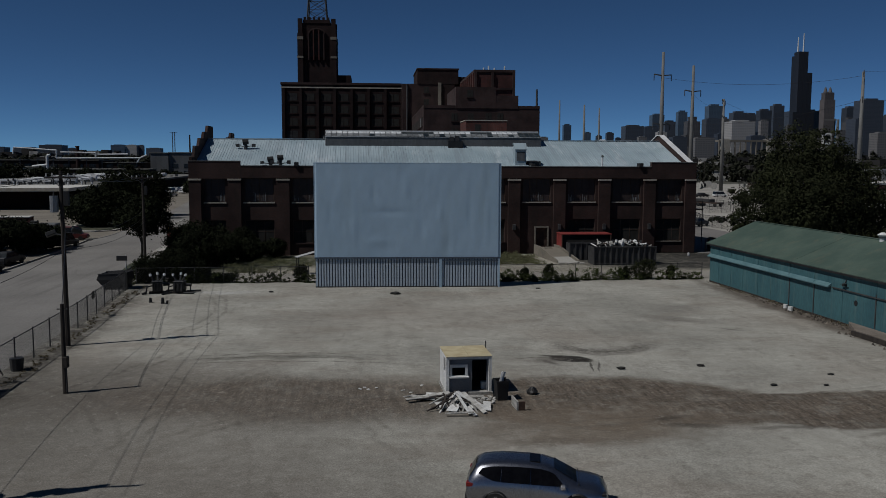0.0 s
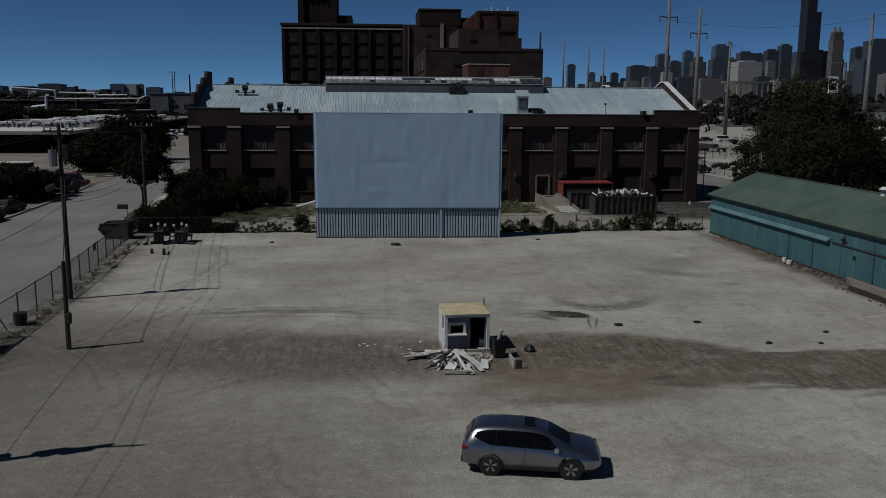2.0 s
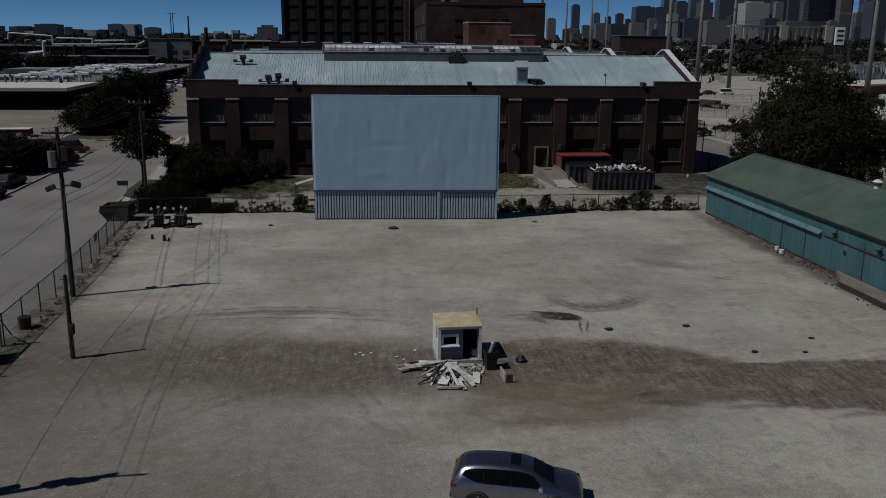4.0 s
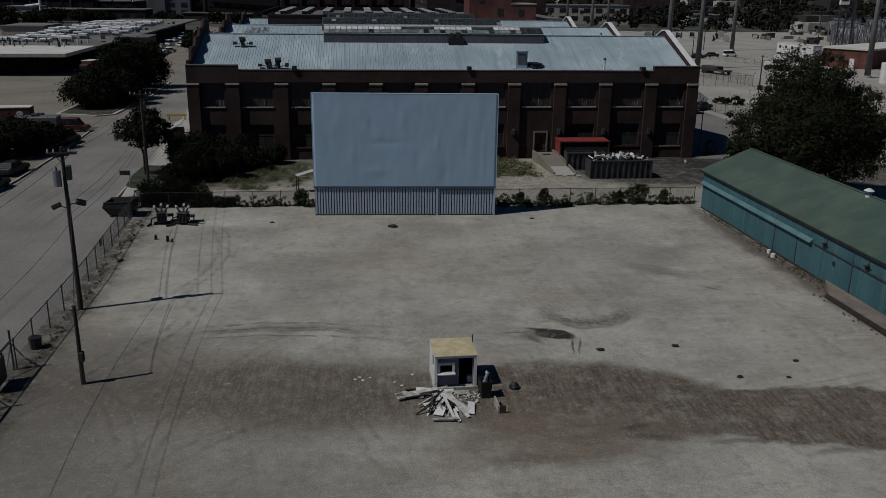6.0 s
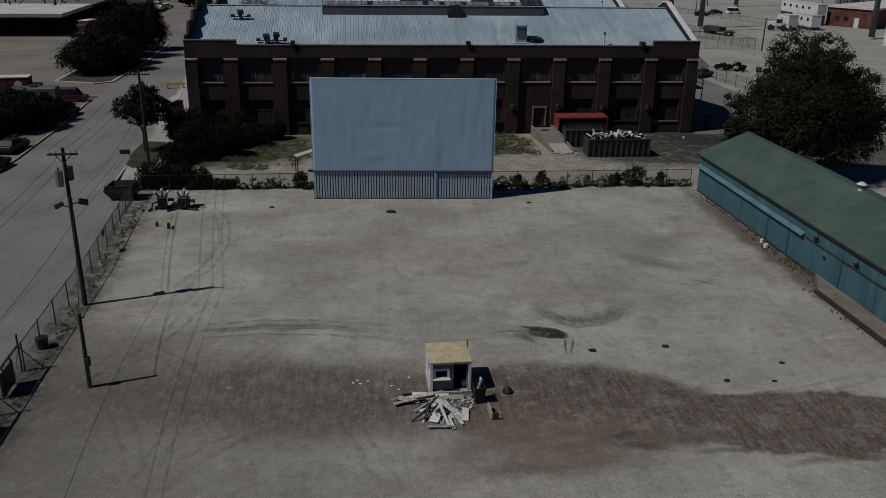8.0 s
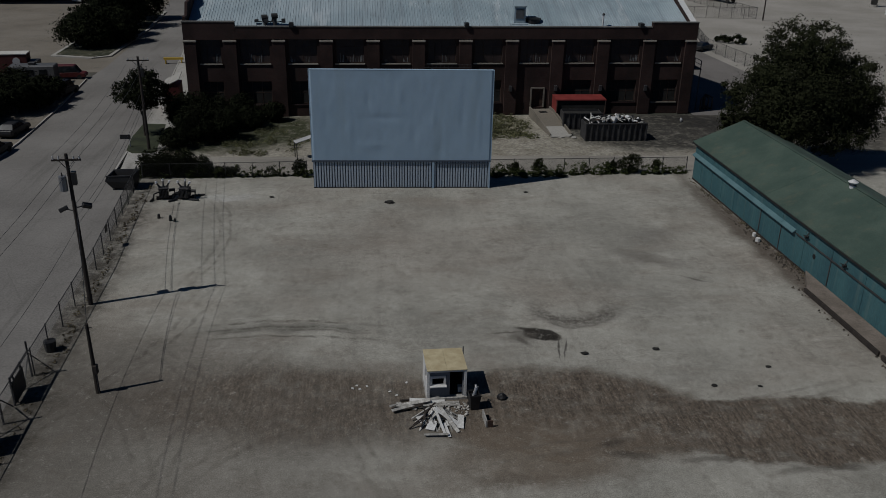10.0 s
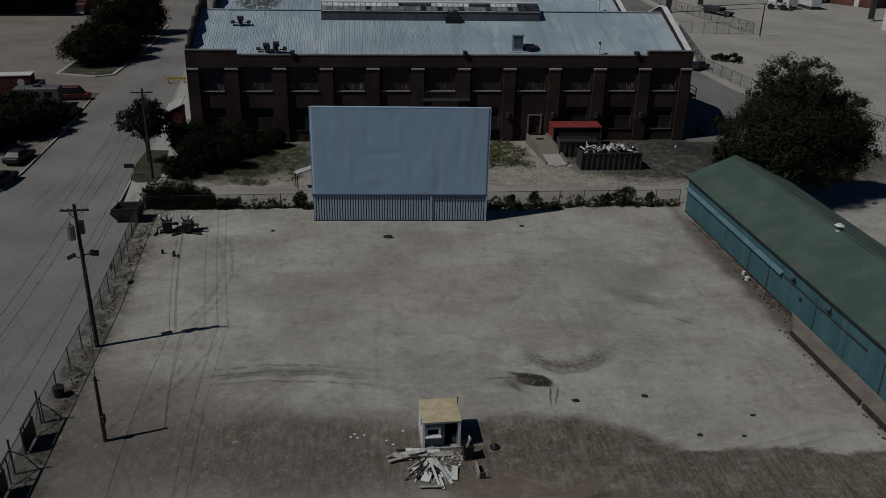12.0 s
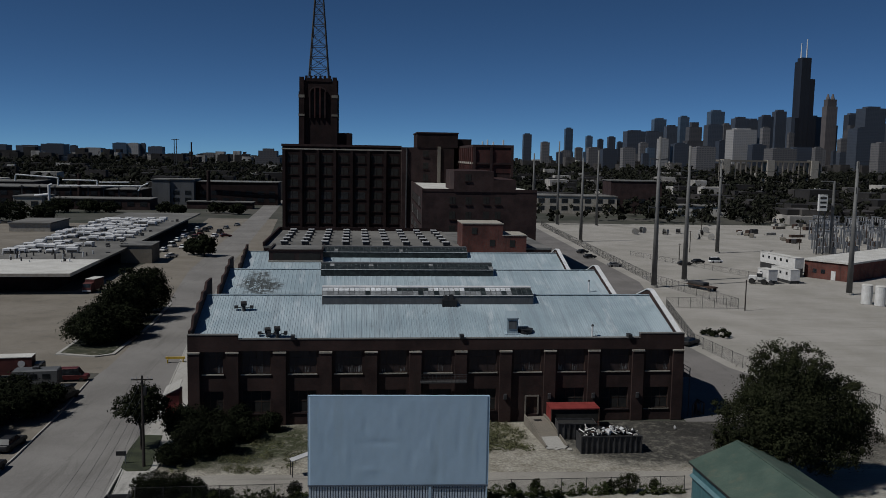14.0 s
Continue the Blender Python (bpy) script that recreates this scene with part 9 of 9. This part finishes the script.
# the dark high-rises' tones are lightened and blued, painting in distance haze
TOWER_MAT = {"black": tower_mat("black_tower", (0.016, 0.016, 0.019), (0.010, 0.010, 0.013), 0.5), "glass": tower_mat("blue_glass_tower", (0.075, 0.10, 0.13), (0.045, 0.07, 0.10), 0.35),
             "stone": tower_mat("pale_stone_tower", (0.125, 0.12, 0.118), (0.07, 0.072, 0.078), 0.8), "dark": tower_mat("hazed_dark_tower", (0.050, 0.058, 0.072), (0.034, 0.041, 0.054), 0.5),
             "pale": tower_mat("white_tower", (0.27, 0.265, 0.255), (0.20, 0.20, 0.20), 0.8), "step": tower_mat("grey_granite_tower", (0.07, 0.07, 0.074), (0.042, 0.044, 0.05), 0.7),
             "peak": tower_mat("brown_granite_tower", (0.085, 0.075, 0.072), (0.055, 0.05, 0.052), 0.7)}
SAY = {"pale": "broad pale high-rise on the horizon", "glass": "blue glass skyscraper on the horizon", "stone": "pale stone high-rise on the horizon", "dark": "dark high-rise on the horizon", "step": "grey stepped skyscraper on the horizon", "peak": "brown granite skyscraper with a peaked crown"}
SKYLINE = [(464, 2600, 25, 106, "dark"), (685, 3000, 27, 140, "glass"), (785, 3100, 23, 117, "glass"), (699, 2900, 24, 72, "stone"), (855, 3200, 20, 109, "dark"), (841, 3000, 25, 113, "dark"), (901, 3100, 19, 98, "dark"),
           (831, 2700, 60, 125, "dark"), (1024, 3100, 64, 138, "dark"), (798, 2500, 24, 85, "stone"), (1114, 3300, 48, 194, "glass"), (1129, 3200, 44, 164, "dark"), (1103, 3000, 33, 189, "glass"), (1085, 2850, 58, 165, "step")]
SKYLINE += [(1221, 3000, 50, 211, "glass"), (1133, 2800, 51, 154, "dark"), (1220, 2900, 26, 162, "stone"), (1356, 3100, 52, 194, "dark"), (1450, 3200, 45, 194, "dark"), (966, 2200, 63, 118, "pale"), (965, 2100, 36, 77, "dark"), (1456, 3100, 44, 203, "dark"),
            (1604, 3300, 44, 235, "dark"), (1220, 2600, 24, 140, "stone"), (1702, 3100, 42, 292, "peak"), (1849, 3200, 46, 222, "dark"), (1678, 2900, 54, 169, "step"), (1684, 2800, 73, 221, "dark"), (1362, 2300, 60, 132, "dark"), (1421, 2500, 27, 107, "stone")]
SKYLINE += [(746, 1900, 45, 66, "stone"), (788, 2300, 26, 93, "pale"), (1302, 2100, 47, 87, "stone"), (929, 1900, 57, 65, "stone"), (1304, 2600, 17, 126, "stone"), (1816, 3500, 124, 226, "dark"), (1072, 2000, 20, 71, "stone"), (1185, 2300, 74, 75, "dark"),
            (600, 2000, 30, 62, "stone"), (594, 2300, 32, 65, "stone"), (836, 2300, 40, 80, "dark"), (1834, 2900, 71, 176, "dark"), (480, 2400, 23, 79, "stone"), (1003, 2400, 37, 92, "dark"), (581, 2100, 36, 60, "dark")]
skyline_tower(1751, 3400, 60, 458, "black", "tall black stepped skyscraper with two white antennas")
for x, y, w, h, kind in SKYLINE:
    skyline_tower(x, y, w, h, kind, SAY[kind])
rng = random.Random(21)
for i in range(40):  # lower infill of the business district
    y = rng.uniform(2100, 3300)
    x = y * rng.uniform(0.20, 0.62)
    kind = rng.choice(("stone", "dark", "glass", "dark", "stone"))
    skyline_tower(x, y, rng.uniform(14, 34), rng.uniform(40, 72) * (0.8 + 0.4 * min(1, max(0, x / y - 0.2) / 0.25)), kind, SAY[kind])
for x, y, w, h, kind in ((-552, 1300, 30, 45, "dark"), (-509, 1300, 34, 44, "dark"), (-504, 1290, 12, 41, "stone"), (-437, 1200, 33, 48, "dark"), (-428, 1198, 9, 45, "stone"), (-514, 1500, 12, 48, "dark"), (-546, 1700, 42, 43, "pale"), (-436, 1500, 26, 58, "glass"),
                         (-414, 1500, 19, 58, "pale"), (-402, 1510, 10, 58, "dark"), (-377, 1500, 27, 49, "dark"), (-268, 1400, 22, 33, "stone"), (-115, 900, 28, 43, "step")):
    x, y, w, h = -6 + (x + 6) * 1.9, y * 1.9, w * 1.7, 33 + (h - 33) * 1.05
    skyline_tower(x, y, w, h, kind, "broad mid-rise block on the horizon")


def city_carpet():
    """Low houses and sheds out to the horizon."""
    rng = np.random.default_rng(9)
    verts, faces = [], []
    n = 0
    while n < 3200:
        y = 440 + 2700 * rng.random() ** 1.7
        x = y * rng.uniform(-0.72, 0.80) - 20
        if y < 620 and -345 < x < -60 or y < 560 and -61 < x < 215:
            continue
        if 355 < x < 500 and 880 < y < 930:
            continue
        w, d, h = rng.uniform(6, 26), rng.uniform(6, 24), rng.uniform(3, 8) * (1.0 if rng.random() < 0.78 else 1.9)
        j = len(verts)
        verts += [(x, y, -1), (x + w, y, -1), (x + w, y + d, -1), (x, y + d, -1), (x, y, h), (x + w, y, h), (x + w, y + d, h), (x, y + d, h)]
        faces += [tuple(j + i for i in f) for f in ((4, 5, 6, 7), (0, 1, 5, 4), (1, 2, 6, 5), (2, 3, 7, 6), (3, 0, 4, 7))]
        n += 1
    me = bpy.data.meshes.new("distant_rooftops")
    me.from_pydata(verts, [], faces)
    me.materials.append(M["far_mix"])
    tagged(new("distant_rooftops", me), "low brick houses and sheds across the plain", "rooftops", "", "stuff")
    blobs, k = [], 0
    while k < 2600:
        y = 425 + 2500 * rng.random() ** 1.5
        x = y * rng.uniform(-0.75, 0.85) - 20
        if y < 600 and (-345 < x < -55 or (90 < x < 215 and y > 505)):
            continue
        if -60 < x < 60 and y < 460:
            continue
        r, h = rng.uniform(3, 6.5), rng.uniform(7, 13)
        blobs.append((x, y, h * 0.55, r, r, h * 0.45))
        k += 1
    for i in range(260):
        y = 440 + 420 * rng.random()
        blobs.append((y * rng.uniform(0.30, 0.80), y, 6.0, 6.5, 6.5, 6.5))
    for i in range(14):
        blobs.append((88 + i * 4.0, 446 + (i * 7) % 13, 4.0, 3.0, 3.0, 3.6))
    for i in range(40):
        blobs.append((150 + i * 6.5, 470 + (i * 11) % 40, 6.0, 6.0, 5.0, 6.0))
    me = leaf_cloud("distant_trees", blobs, 230000, 0.9, 31, M["leaf_far"])
    tagged(new("distant_trees", me), "dark leafy trees among distant houses", "trees", "", "stuff")
    groves = []
    for i in range(2000):
        y = 620 + 1300 * rng.random() ** 1.1
        x = y * rng.uniform(-0.72, 0.82)
        r, h = rng.uniform(7, 17), rng.uniform(8, 14) + y * 0.003
        groves.append((x, y, h * 0.5, r, r, h * 0.5))
    for i in range(46):
        groves.append((345 + i * 3.6, 780 + (i * 37) % 90, 11, 9, 9, 11.5 + (i * 5) % 4))
    me = leaf_cloud("distant_woods", groves, 260000, 1.5, 32, M["leaf_far"])
    tagged(new("distant_woods", me), "dark leafy groves across the plain", "woods", "", "stuff")
    groves = []
    for i in range(1500):
        y = 1700 + 3400 * rng.random()
        r, h = rng.uniform(18, 45), rng.uniform(14, 24)
        groves.append((y * rng.uniform(-0.72, 0.75), y, h * 0.5, r, r * 0.6, h * 0.5))
    me = leaf_cloud("horizon_woods", groves, 130000, 4.0, 33, M["leaf_far"])
    tagged(new("horizon_woods", me), "dark leafy groves across the far plain", "woods", "", "stuff")


city_carpet()


def horizon_blocks():
    """A broken line of mid-rise blocks far out."""
    rng = np.random.default_rng(12)
    verts, faces = [], []
    for n in range(900):
        y = rng.uniform(2000, 4200)
        x = y * rng.uniform(-0.66, 0.72)
        w, d = rng.uniform(6, 30), rng.uniform(15, 40)
        h = 33 + (y / 1503) * rng.uniform(-10, -1) if rng.random() < 0.95 else 33 + (y / 1503) * rng.uniform(-1, 5)
        j = len(verts)
        verts += [(x, y, -1), (x + w, y, -1), (x + w, y + d, -1), (x, y + d, -1), (x, y, h), (x + w, y, h), (x + w, y + d, h), (x, y + d, h)]
        faces += [tuple(j + i for i in f) for f in ((4, 5, 6, 7), (0, 1, 5, 4), (1, 2, 6, 5), (2, 3, 7, 6), (3, 0, 4, 7))]
    me = bpy.data.meshes.new("horizon_blocks")
    me.from_pydata(verts, [], faces)
    me.materials.append(M["far_mix"])
    tagged(new("horizon_blocks", me), "dark mid-rise blocks along the horizon", "buildings", "", "stuff")


horizon_blocks()
